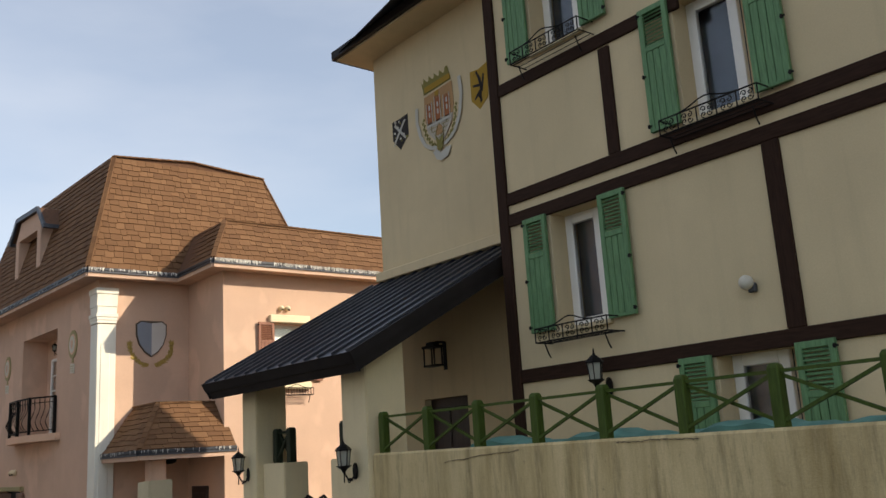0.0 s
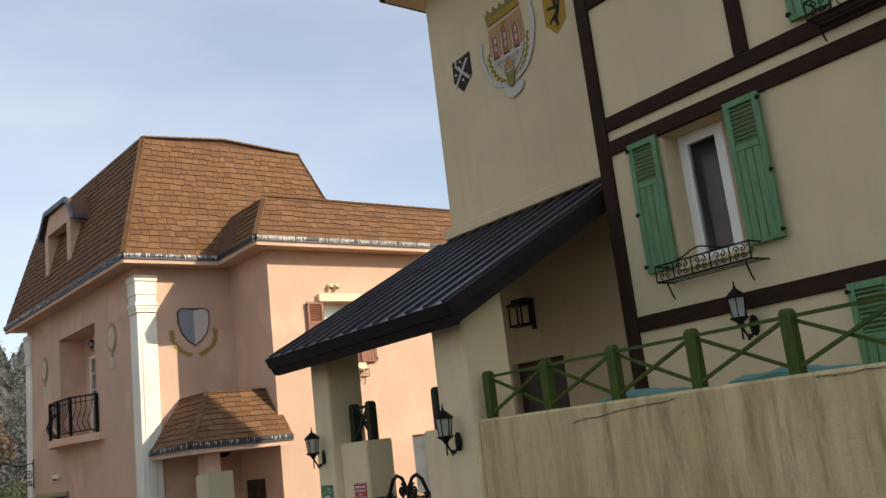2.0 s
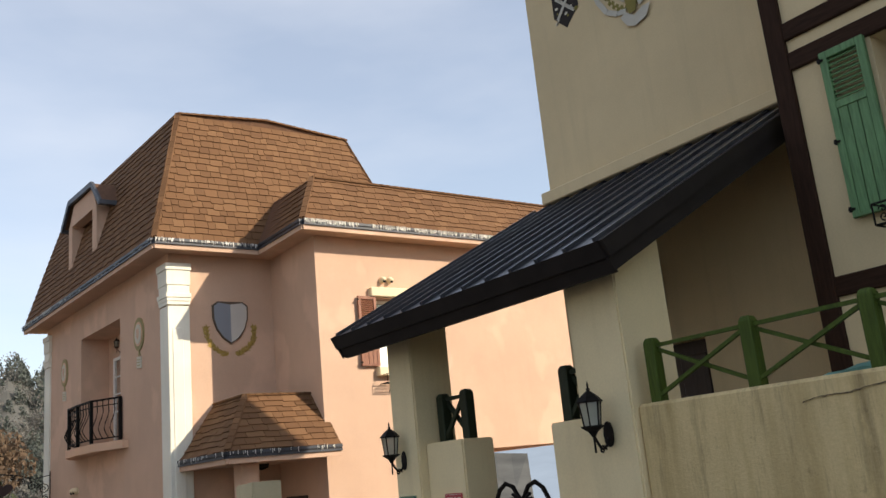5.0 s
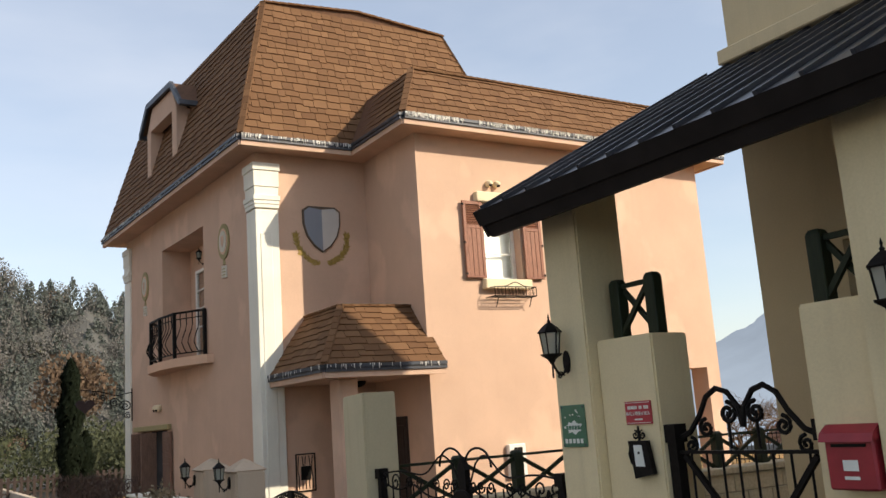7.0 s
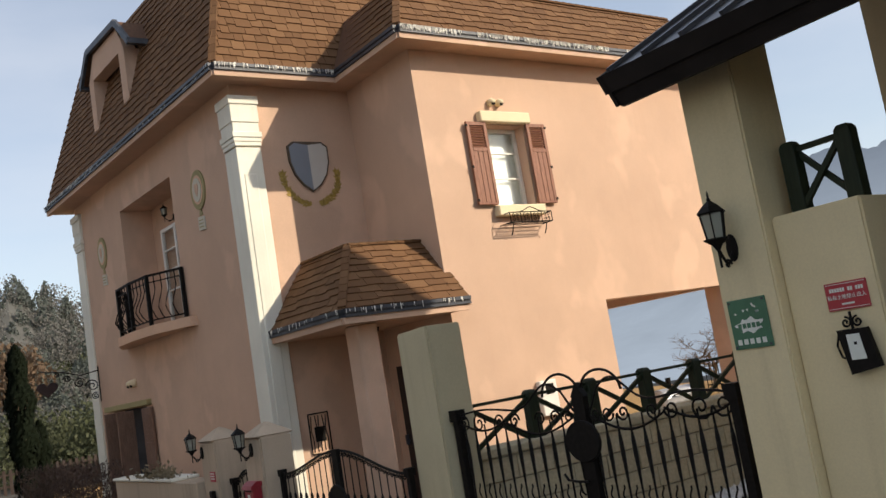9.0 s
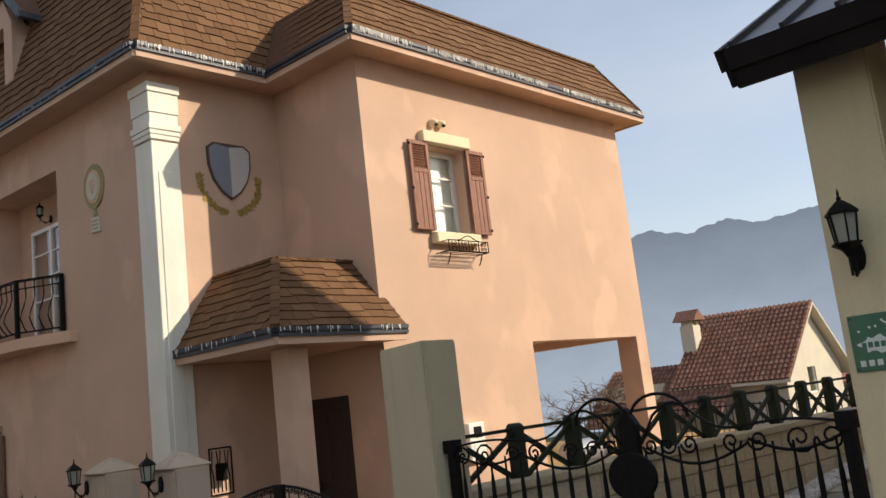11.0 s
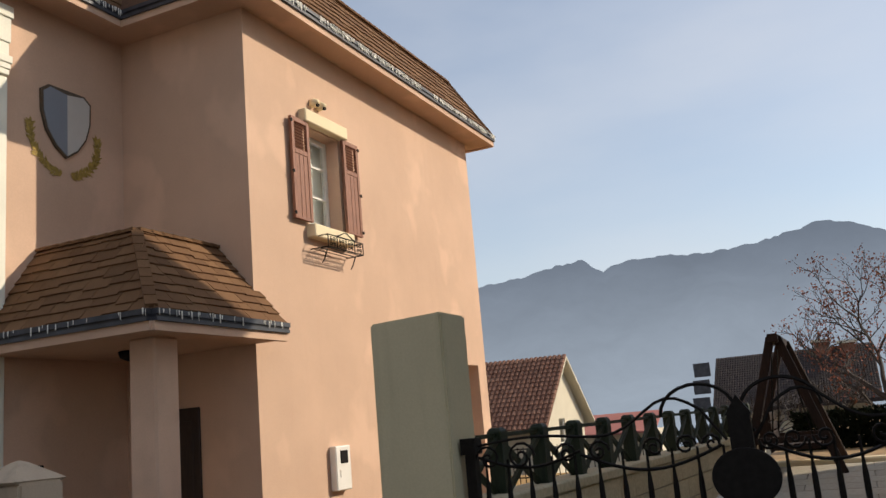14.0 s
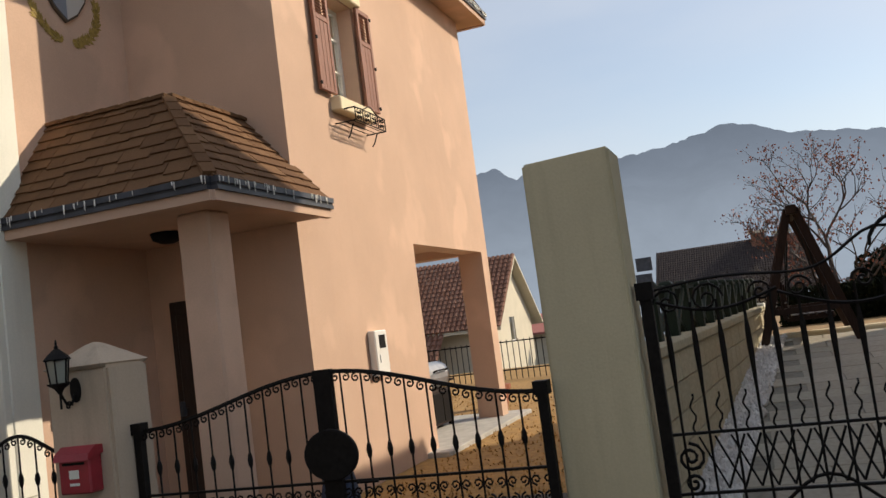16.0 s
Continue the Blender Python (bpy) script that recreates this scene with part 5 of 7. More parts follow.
hang = thing("iron_notice_frame", "black wrought-iron hanging frame with a white card", "notice frame")
bm = bmesh.new()
bm2 = bmesh.new()
slab(bm, [mI @ Vector((u, 0.02, z)) for u, z in ((9.65, 1.70), (9.49, 1.70), (9.455, 1.50), (9.615, 1.47))], (-0.035, 0, 0))
part("frame", bm, m_iron, hang)
part("card", outline(mI, [(9.60, 1.675), (9.53, 1.675), (9.515, 1.545), (9.595, 1.545)], 0.056, 0.059), m_print, hang, "white card")
part("card_mark", lbox(mI, (9.55, 9.565, 0.059, 0.061, 1.62, 1.635)), m_iron, hang)
for sg in (-1, 1):
    bm = bmesh.new()
    tube(bm, planar(mI, spiral(9.57 + sg * 0.032, 1.735, 0.03, 1.4, math.pi / 2, sg, 14), 0.03), 0.006, 4)
    part("scroll", bm, m_iron, hang)
bm = bmesh.new()
tube(bm, planar(mI, [(9.57, 1.70), (9.57, 1.79)], 0.03), 0.008, 5)
tube(bm, planar(mI, [(9.655, 1.68), (9.675, 1.62), (9.66, 1.56), (9.63, 1.55)], 0.03), 0.006, 5)
part("stem", bm, m_iron, hang)

m_mail = plain("red_mailbox_paint", (0.30, 0.022, 0.034), 0.4, 0, 0.15, 8, 0.03)


def mailbox(m, u0, u1, z0, z1, label):
    box_ = thing("mailbox", label, "mailbox", "mailboxes")
    part("body", lbox(m, (u0, u1, 0.0, 0.11, z0, z1 - 0.05), bev=0.01), m_mail, box_)
    bm = bmesh.new()
    slab(bm, [m @ Vector((u0 - 0.012, d, z)) for d, z in ((0, z1), (0.06, z1 + 0.005), (0.12, z1 - 0.035), (0.135, z1 - 0.075), (0.0, z1 - 0.05))], m.to_3x3() @ Vector((u1 - u0 + 0.024, 0, 0)))
    part("lid", bm, m_mail, box_)
    w = u1 - u0
    part("slot", lbox(m, (u0 + 0.15 * w, u1 - 0.15 * w, 0.11, 0.114, z1 - 0.10, z1 - 0.085)), m_iron, box_)
    part("number_bar", lbox(m, (u0 + 0.35 * w, u1 - 0.35 * w, 0.11, 0.113, z0 + 0.09, z0 + 0.14)), m_print, box_)
    part("letter_bar", lbox(m, (u0 + 0.35 * w, u1 - 0.35 * w, 0.11, 0.113, z0 + 0.05, z0 + 0.065)), m_print, box_)


mailbox(face_x(5.05), 7.88, 8.14, 1.46, 1.76, "red metal mailbox with worn lid on a beige pillar")
mailbox(face_x(4.72), 16.33, 16.56, 0.71, 0.98, "red metal mailbox on a stucco gate post")

# ---- north gate posts, low wall ----
m_grey_st = stucco("pinkish_grey_stucco", (0.50, 0.40, 0.30), (0.3, 0.25, 0.18), 0.6)
for y0, y1, label in ((16.24, 16.70, "stucco gate post with a pointed cap"), (17.58, 18.06, "stucco gate post with a pointed cap")):
    bm = bmesh.new()
    box(bm, 4.72, 5.10, y0, y1, -0.3, 1.44)
    soften(bm, 0.02, 2)
    gp = part("capped_post", bm, m_grey_st)
    tagged(gp, label, "gate post", "capped gate posts", "structure")
    bm = bmesh.new()
    lathe(bm, [(0.28, 0.0), (0.31, 0.02), (0.06, 0.145), (0.01, 0.16)], (4.91, (y0 + y1) / 2, 1.43), 4, math.pi / 4)
    part("cap", bm, m_grey_st, gp)
for y in (16.47, 17.98):
    lantern((4.585, y, 1.43), (4.72, y, 1.43), 0.62, "black coach lantern on a capped gate post")
low = part("low_wall", soften(boxes((4.62, 4.95, 18.06, 21.6, -0.3, 0.97)), 0.015), m_grey_st)
tagged(low, "low pinkish stucco garden wall", "wall", kind="structure")
part("coping", soften(boxes((4.59, 4.98, 18.9, 21.63, 0.97, 1.01)), 0.01), m_white, low)
small_red = thing("small_red_notice", "small red notice with white lines", "sign")
part("plate", lbox(face_x(4.72), (17.64, 17.80, 0.002, 0.01, 0.96, 1.08)), m_sign_red, small_red)
for z in (0.99, 1.02, 1.05):
    part("letter_bar", lbox(face_x(4.72), (17.66, 17.78, 0.01, 0.012, z, z + 0.012)), m_print, small_red)
sc = thing("small_iron_lamp_box", "small black lantern box under the notice", "notice frame")
part("frame", lbox(face_x(4.72), (17.67, 17.77, 0.01, 0.06, 0.72, 0.86), bev=0.01), m_iron, sc)
m_dead = plain("dry_leaves", (0.20, 0.16, 0.10), 0.95, 0, 0.4, 12)
bm = bmesh.new()
rng = random.Random(31)
for i in range(260):
    c = Vector((4.66 + rng.gauss(0, 0.07), 19.6 + rng.gauss(0, 0.38), 1.02 + abs(rng.gauss(0, 0.07))))
    q = Euler((rng.uniform(0, 6), rng.uniform(0, 6), rng.uniform(0, 6))).to_matrix()
    s = rng.uniform(0.02, 0.05)
    poly(bm, [c + q @ Vector(p) * s for p in ((-1, 0, 0), (0, -0.5, 0.1), (1, 0, 0), (0, 0.5, 0.1))])
tagged(part("withered_plant", bm, m_dead), "withered trailing plant on the low wall", "plant", kind="stuff")


# ---- gates ----
def rod(parent, name, pts, r, n=5, mat=None):
    bm = bmesh.new()
    tube(bm, pts, r, n)
    return part(name, bm, mat or m_iron, parent)


def disc(parent, m, u, z, r, d):
    bm = bmesh.new()
    for s in (0,):
        slab(bm, [m @ Vector((u + r * math.cos(k * math.tau / 28), d, z + 0.86 * r * math.sin(k * math.tau / 28))) for k in range(28)], m.to_3x3() @ Vector((0, 0.03, 0)))
    part("lock_disc", soften(bm, 0.006), m_iron, parent, "black oval lock plate")


# double gate between the tall post and the canopy pillar
big = thing("double_iron_gate", "black wrought-iron double gate with scrolled top", "gate", "iron gates")
mQ = face_x(5.10)
yA, yB, yM = 10.36, 13.10, 11.63
def big_top(y):
    s = abs(y - yM)
    half = (yB - yM) if y > yM else (yM - yA)
    t = min(1.0, s / half)
    return 1.47 + 0.10 * math.cos(t * math.pi * 1.0) * (1 - t) - 0.05 * math.sin(t * math.pi)
for y in (yA, yB):
    bm = bmesh.new()
    bar(bm, (5.10, y, -0.1), (5.10, y, 1.47), 0.06)
    part("stile", bm, m_iron, big)
    part("hinge_cap", boxes((5.05, 5.15, y - 0.045, y + 0.045, 1.40, 1.49)), m_iron, big)
bm = bmesh.new()
bar(bm, (5.09, yM, -0.1), (5.09, yM, 1.50), 0.05, 0.11, up=(0, 1, 0))
slab(bm, [(5.065, yM - 0.065, 1.50), (5.065, yM + 0.065, 1.50), (5.065, yM, 1.60)], (0.05, 0, 0))
part("lock_post", bm, m_iron, big)
disc(big, mQ, yM, 1.20, 0.165, 0.03)
rod(big, "latch_bar", planar(mQ, [(yM, 0.93), (yM + 0.12, 0.93), (yM + 0.20, 0.94), (yM + 0.23, 0.98)], 0.06), 0.010)
rod(big, "latch_bar", planar(mQ, [(yM + 0.09, 0.93), (yM + 0.08, 0.86), (yM + 0.05, 0.84)], 0.06), 0.008)
for sg in (-1, 1):
    end = yB if sg > 0 else yA
    span = abs(end - yM)
    # sweeping top line from the stile to a loop beside the lock post
    pts = [(end, 1.40)]
    for i in range(25):
        t = i / 24
        pts.append((end + (yM - end) * (0.02 + 0.93 * t), 1.44 + 0.03 * math.sin(t * math.pi * 2) + 0.20 * math.exp(-((t - 0.80) / 0.16) ** 2) - 0.10 * max(0, (t - 0.92)) / 0.08))
    rod(big, "top_rail", planar(mQ, pts), 0.0085)
    cx = yM + sg * 0.20
    rod(big, "loop", planar(mQ, [(cx + 0.19 * math.cos(a), 1.52 + 0.15 * math.sin(a)) for a in [math.pi * (1.0 if sg < 0 else 0.0) + sg * (-1) * k * -math.pi * 1.25 / 14 for k in range(15)]]), 0.010)
    for k, (f, r_, st, s2) in enumerate(((0.93, 0.075, 0, 1), (0.80, 0.085, math.pi, -1), (0.62, 0.06, 0, 1), (0.50, 0.06, math.pi, -1), (0.30, 0.055, 0, 1), (0.19, 0.055, math.pi, -1), (0.10, 0.05, 0, 1))):
        rod(big, "scroll", planar(mQ, spiral(end + (yM - end) * (1 - f), 1.37, r_, 1.5, st, s2 * sg, 16), 0.012), 0.008, 4)
    rod(big, "garland", planar(mQ, [(yM + sg * (0.10 + 0.5 * i / 12 * span), 1.36 - 0.10 * math.sin(math.pi * i / 12)) for i in range(13)], 0.012), 0.009, 4)
    rod(big, "garland", planar(mQ, [(yM + sg * (0.10 + 0.5 * span + 0.40 * i / 12 * span), 1.38 - 0.07 * math.sin(math.pi * i / 12)) for i in range(13)], 0.012), 0.009, 4)
    for z in (0.70, 0.40, 0.02):
        bm = bmesh.new()
        bar(bm, (5.10, yM + sg * 0.03, z), (5.10, end, z), 0.022, 0.014)
        part("cross_rail", bm, m_iron, big)
    n = 11
    for i in range(n):
        y = yM + sg * span * (i + 0.75) / (n + 0.4)
        rod(big, "bar", [(5.10, y, 0.02), (5.10, y, 0.72), (5.10, y, 0.90), (5.10, y, 1.00), (5.10, y, 1.10), (5.10, y, 1.18), (5.10, y, 1.25), (5.10, y, 1.36)], [0.007, 0.007, 0.008, 0.012, 0.016, 0.015, 0.008, 0.007], 5)
        y2 = y + sg * span * 0.5 / (n + 0.4)
        if i < n - 1:
            rod(big, "wavy_picket", [(5.10, y2 + 0.012 * math.sin(k * 1.3), 0.70 + k * 0.022) for k in range(10)], 0.006, 4)
    lat = span * 0.74
    y0 = yM + sg * span * 0.13
    for i in range(14):
        a = y0 + sg * lat * i / 14
        for e in (-1, 1):
            b = a + e * 0.11
            rod(big, "lattice_bar", [(5.10 + 0.005 * e, a, 0.42), (5.10 + 0.005 * e, b, 0.68)], 0.007, 4)
    for cy in (yM + sg * span * 0.07, end - sg * span * 0.07):
        rod(big, "corner_scroll", planar(mQ, spiral(cy, 0.58, 0.075, 1.8, math.pi / 2, sg, 18)), 0.009, 4)
        rod(big, "corner_scroll", planar(mQ, spiral(cy, 0.45, 0.055, 1.6, -math.pi / 2, -sg, 16)), 0.009, 4)
    rod(big, "foot_scroll", planar(mQ, [(y0 + sg * lat * i / 20, 0.36 - 0.10 * math.sin(i / 20 * math.pi * 3)) for i in range(21)]), 0.009, 4)


def arched_gate(name, x, y0, y1, ym, z_end, z_mid, label, knobs=True, with_disc=True):
    g = thing(name, label, "gate", "iron gates")
    m = face_x(x)
    def top_z(y):
        half = (y1 - ym) if y > ym else (ym - y0)
        t = min(1.0, abs(y - ym) / half)
        return z_end + (z_mid - z_end) * 0.5 * (1 + math.cos(math.pi * t))
    for y in (y0, y1):
        bm = bmesh.new()
        bar(bm, (x, y, -0.1), (x, y, z_end + 0.02), 0.05)
        part("stile", bm, m_iron, g)
        part("hinge_cap", boxes((x - 0.04, x + 0.04, y - 0.04, y + 0.04, z_end - 0.02, z_end + 0.05)), m_iron, g)
    rod(g, "top_rail", planar(m, [(y0 + (y1 - y0) * i / 30, top_z(y0 + (y1 - y0) * i / 30)) for i in range(31)]), 0.013)
    for z in (0.62, 0.30, 0.02):
        bm = bmesh.new()
        bar(bm, (x, y0, z), (x, y1, z), 0.02, 0.014)
        part("cross_rail", bm, m_iron, g)
    n = round((y1 - y0) / 0.125)
    step = (y1 - y0) / n
    for i in range(1, n):
        y = y0 + step * i
        t = top_z(y)
        rod(g, "bar", [(x, y, 0.02), (x, y, 0.735), (x, y, 0.75), (x, y, 0.78), (x, y, 0.81), (x, y, 0.825), (x, y, t)], [0.0062, 0.0062, 0.013, 0.018, 0.013, 0.0062, 0.0062] if knobs else 0.0062, 5)
    for i in range(n):
        y = y0 + step * (i + 0.5)
        for sg in (-1, 1):
            t = top_z(y + sg * step * 0.3)
            rod(g, "scroll", planar(m, spiral(y + sg * step * 0.24, t - 0.035, 0.026, 1.2, math.pi / 2, sg, 9, 0.25)), 0.006, 4)
            rod(g, "low_scroll", planar(m, spiral(y + sg * step * 0.24, 0.56, 0.03, 1.3, -math.pi / 2, sg, 9, 0.2)), 0.006, 4)
            rod(g, "low_scroll", planar(m, spiral(y + sg * step * 0.24, 0.47, 0.03, 1.3, math.pi / 2, sg, 9, 0.2)), 0.006, 4)
    if with_disc:
        bm = bmesh.new()
        bar(bm, (x - 0.02, ym, -0.1), (x - 0.02, ym, z_mid + 0.015), 0.04, 0.11, up=(0, 1, 0))
        part("lock_post", bm, m_iron, g)
        disc(g, m, ym - 0.02, 0.78, 0.165, 0.05)
        rod(g, "latch_bar", planar(m, [(ym - 0.15, 0.62), (ym - 0.28, 0.62)], 0.05), 0.01)
        rod(g, "latch_bar", planar(m, [(ym - 0.20, 0.62), (ym - 0.20, 0.54), (ym - 0.18, 0.52)], 0.05), 0.008)


arched_gate("arched_iron_gate", 4.92, 13.67, 16.21, 14.91, 1.01, 1.235, "black wrought-iron arched double gate with scrolls and knobs")
arched_gate("small_arched_gate", 4.90, 16.74, 17.54, 17.14, 0.92, 1.06, "small black wrought-iron arched gate", with_disc=False)

# person gate under the canopy
pg = thing("scrolled_iron_gate", "black wrought-iron person gate with heart scrolls", "gate", "iron gates")
mK = face_x(5.20)
for y in (8.30, 9.36):
    bm = bmesh.new()
    bar(bm, (5.20, y, 0.1), (5.20, y, 1.76), 0.07)
    part("stile", bm, m_iron, pg)
    part("hinge_cap", boxes((5.15, 5.25, y - 0.05, y + 0.05, 1.68, 1.79)), m_iron, pg)
for sg in (-1, 1):
    rod(pg, "top_rail", planar(mK, [(8.83 + sg * 0.50, 1.70), (8.83 + sg * 0.40, 1.74), (8.83 + sg * 0.31, 1.84), (8.83 + sg * 0.25, 1.94), (8.83 + sg * 0.17, 1.985), (8.83 + sg * 0.09, 1.96), (8.83 + sg * 0.02, 1.87), (8.83, 1.76)]), 0.018, 6)
    rod(pg, "scroll", planar(mK, spiral(8.83 + sg * 0.10, 1.84, 0.065, 1.6, math.pi / 2, sg, 18)), 0.014, 5)
    rod(pg, "scroll", planar(mK, spiral(8.83 + sg * 0.27, 1.76, 0.055, 1.5, math.pi / 2, -sg, 16)), 0.013, 5)
    rod(pg, "scroll", planar(mK, spiral(8.83 + sg * 0.40, 1.66, 0.05, 1.5, math.pi / 2, sg, 14)), 0.012, 5)
    rod(pg, "upright", planar(mK, [(8.83 + sg * 0.10, 1.64), (8.83 + sg * 0.10, 1.85)]), 0.01)
    bm = bmesh.new()
    bar(bm, mK @ Vector((8.83 + sg * 0.46, 0, 0.5)), mK @ Vector((8.83 - sg * 0.46, 0, 1.6)), 0.03)
    part("brace", bm, m_iron, pg)
for z in (1.62, 0.5, 0.15):
    bm = bmesh.new()
    bar(bm, (5.20, 8.30, z), (5.20, 9.36, z), 0.03, 0.02)
    part("cross_rail", bm, m_iron, pg)
for i in range(1, 9):
    y = 8.30 + 1.06 * i / 9
    rod(pg, "bar", [(5.20, y, 0.15), (5.20, y, 0.9), (5.20, y, 1.0), (5.20, y, 1.1), (5.20, y, 1.2), (5.20, y, 1.62)], [0.008, 0.008, 0.016, 0.018, 0.008, 0.008], 5)

# ---- yard wall between the houses ----
ywall = thing("yard_wall", "sandy block wall between the two yards", "wall", kind="structure")
m_block = per_piece("sandy_concrete_block", [(0.44, 0.385, 0.265), (0.50, 0.435, 0.30), (0.47, 0.405, 0.275), (0.53, 0.465, 0.325)], 0.92, 0.15, 25)
m_mortar = plain("grey_mortar", (0.30, 0.27, 0.21), 0.95, 0, 0.2, 20)
part("core", boxes((5.36, 14.75, 13.30, 13.52, -0.3, 1.02)), m_mortar, ywall)
part("coping", soften(boxes((5.36, 14.78, 13.25, 13.57, 1.02, 1.10)), 0.012), m_block, ywall, "flat block coping")
end_post = part("end_post", soften(boxes((14.78, 15.02, 13.26, 13.56, -0.3, 1.14)), 0.015), m_white, ywall, "whitish end post")
# swing frame
def yard_z(x):
    """The paved yard rises from the gate towards the house's side wing."""
    return max(0.0, min(0.62, 0.086 * (x - 6.5)))


swing = thing("garden_swing", "dark stained timber A-frame garden swing", "swing")
ax0, ax1, ay = 13.05, 14.55, 12.03
for ax in (ax0, ax1):
    for dy in (-0.60, 0.60):
        bm = bmesh.new()
        bar(bm, (ax, ay + dy, yard_z(ax) - 0.01), (ax, ay + 0.04 * (1 if dy > 0 else -1), 2.36), 0.11, 0.09, up=(1, 0, 0))
        part("leg", soften(bm, 0.008), m_swing, swing)
    bm = bmesh.new()
    bar(bm, (ax, ay - 0.47, 1.02), (ax, ay + 0.47, 1.02), 0.07, 0.08)
    part("tie", bm, m_swing, swing)
bm = bmesh.new()
bar(bm, (ax0 - 0.2, ay, 2.34), (ax1 + 0.2, ay, 2.34), 0.13, 0.12)
part("top_beam", soften(bm, 0.01), m_swing, swing)
for k in range(5):
    part("seat_slat", soften(boxes((13.30, 14.30, ay - 0.34 + k * 0.11, ay - 0.25 + k * 0.11, 0.92, 0.95)), 0.005), m_swing, swing)
for k in range(3):
    part("back_slat", soften(boxes((13.30, 14.30, ay + 0.22, ay + 0.25, 1.02 + k * 0.13, 1.12 + k * 0.13)), 0.005), m_swing, swing)
for x in (13.34, 14.26):
    part("seat_rail", soften(boxes((x - 0.03, x + 0.03, ay - 0.35, ay + 0.26, 0.87, 0.92)), 0.005), m_swing, swing)
    part("back_post", soften(boxes((x - 0.025, x + 0.025, ay + 0.25, ay + 0.29, 0.90, 1.42)), 0.005), m_swing, swing)
    for dy in (-0.30, 0.24):
        bm = bmesh.new()
        tube(bm, [(x, ay + dy, 0.93), (x, ay + dy * 0.25, 2.30)], 0.012, 5)
        part("chain", bm, m_iron, swing)
# yard surface
m_slab = per_piece("grey_paving_slab", [(0.33, 0.295, 0.235), (0.40, 0.36, 0.285), (0.365, 0.325, 0.26), (0.43, 0.385, 0.31)], 0.85, 0.12, 18)
m_bed = plain("sandy_paving_bed", (0.24, 0.22, 0.18), 0.95, 0, 0.2, 15)
drive = thing("paved_yard", "grey slab paving of the beige house's yard", "paving", kind="structure")
bm = bmesh.new()
edge = [(5.0, 13.42), (6.5, 13.30), (13.72, 12.78), (14.0, 12.76)]
for (xa, ya), (xb, yb) in zip(edge, edge[1:]):
    slab(bm, [(xa, 8.0, yard_z(xa) - 0.012), (xb, 8.0, yard_z(xb) - 0.012), (xb, yb, yard_z(xb) - 0.012), (xa, ya, yard_z(xa) - 0.012)], (0, 0, -0.3))
part("bed", bm, m_bed, drive)
part("kerb", soften(boxes((14.0, 14.25, 8.0, 12.6, 0.0, 0.68)), 0.02), m_cream, drive, "pale stone kerb")
m_peb = per_piece("white_pebble", [(0.74, 0.72, 0.70), (0.6, 0.58, 0.57), (0.82, 0.80, 0.78)], 0.8, 0.1, 30, island=True)
bm = bmesh.new()
rng = random.Random(5)
for i in range(3600):
    x = 5.5 + 8.5 * rng.random()
    y = 13.28 - 0.075 * (x - 5.3) - 0.30 * rng.random() ** 1.3
    r = rng.uniform(0.025, 0.06)
    q = Euler((rng.uniform(0, 6), rng.uniform(0, 6), 0)).to_matrix()
    c = Vector((x, y, yard_z(x) + r * 0.5))
    v = [bm.verts.new(c + q @ Vector(p) * r) for p in ((1, 0, 0), (-1, 0, 0), (0, 0.8, 0), (0, -0.8, 0), (0, 0, 0.6), (0, 0, -0.6))]
    for a, b, d in ((0, 2, 4), (2, 1, 4), (1, 3, 4), (3, 0, 4), (2, 0, 5), (1, 2, 5), (3, 1, 5), (0, 3, 5)):
        bm.faces.new((v[a], v[b], v[d]))
tagged(part("white_gravel", bm, m_peb), "strip of white pebbles along the wall", "gravel", kind="stuff")
# pink yard: dry lawn, paved step, barbecue, pots, railing
m_lawn = plain("dry_orange_lawn", (0.34, 0.195, 0.06), 0.95, 0, 0.25, 9, 0.2)
dry = bmesh.new()
slab(dry, [(5.0, 13.50, -0.09), (15.0, 12.76, -0.09), (27.0, 12.76, -0.09), (27.0, 40.0, -0.09), (5.0, 40.0, -0.09)], (0, 0, -0.2))
tagged(part("dry_lawn", dry, m_lawn), "orange dry winter lawn of the pink house", "lawn", kind="structure")
# dark ground sheet added to cut light bounced into the porch
forecourt = part("forecourt", boxes((5.0, 7.7, 13.56, 18.1, -0.3, -0.075)), plain("dark_paved_forecourt", (0.075, 0.07, 0.062), 0.9, 0, 0.2, 6))
tagged(forecourt, "dark paved forecourt of the pink house", "paving", kind="structure")
bm = bmesh.new()
rng = random.Random(12)
for i in range(7000):
    x, y = 7.8 + 12 * rng.random() ** 1.3, 13.6 + 7.0 * rng.random()
    if WX - 0.1 < x < EX + 0.1 and y > PY - 0.2:
        continue
    h, a = rng.uniform(0.015, 0.04), rng.uniform(0, 6.3)
    dx, dy = 0.012 * math.cos(a), 0.012 * math.sin(a)
    poly(bm, [(x - dx, y - dy, -0.09), (x + dx, y + dy, -0.09), (x + dy * 2, y - dx * 2, -0.09 + h)])
m_blade = per_piece("dry_grass_blade", [(0.36, 0.205, 0.06), (0.31, 0.175, 0.055), (0.42, 0.25, 0.08)], 0.9, 0.1, 30, island=True)
tagged(part("dry_grass", bm, m_blade), "short dry orange grass blades", "grass", kind="stuff")
m_conc = plain("pale_concrete", (0.42, 0.40, 0.36), 0.9, 0, 0.15, 6)
apron = part("carport_floor", soften(boxes((10.2, 14.1, 16.2, 22.2, -0.3, -0.03)), 0.01), m_conc)
tagged(apron, "pale concrete floor under the pink house", "floor", kind="structure")
bbq = thing("barbecue_grill", "dark barrel barbecue grill with a rounded lid", "barbecue")
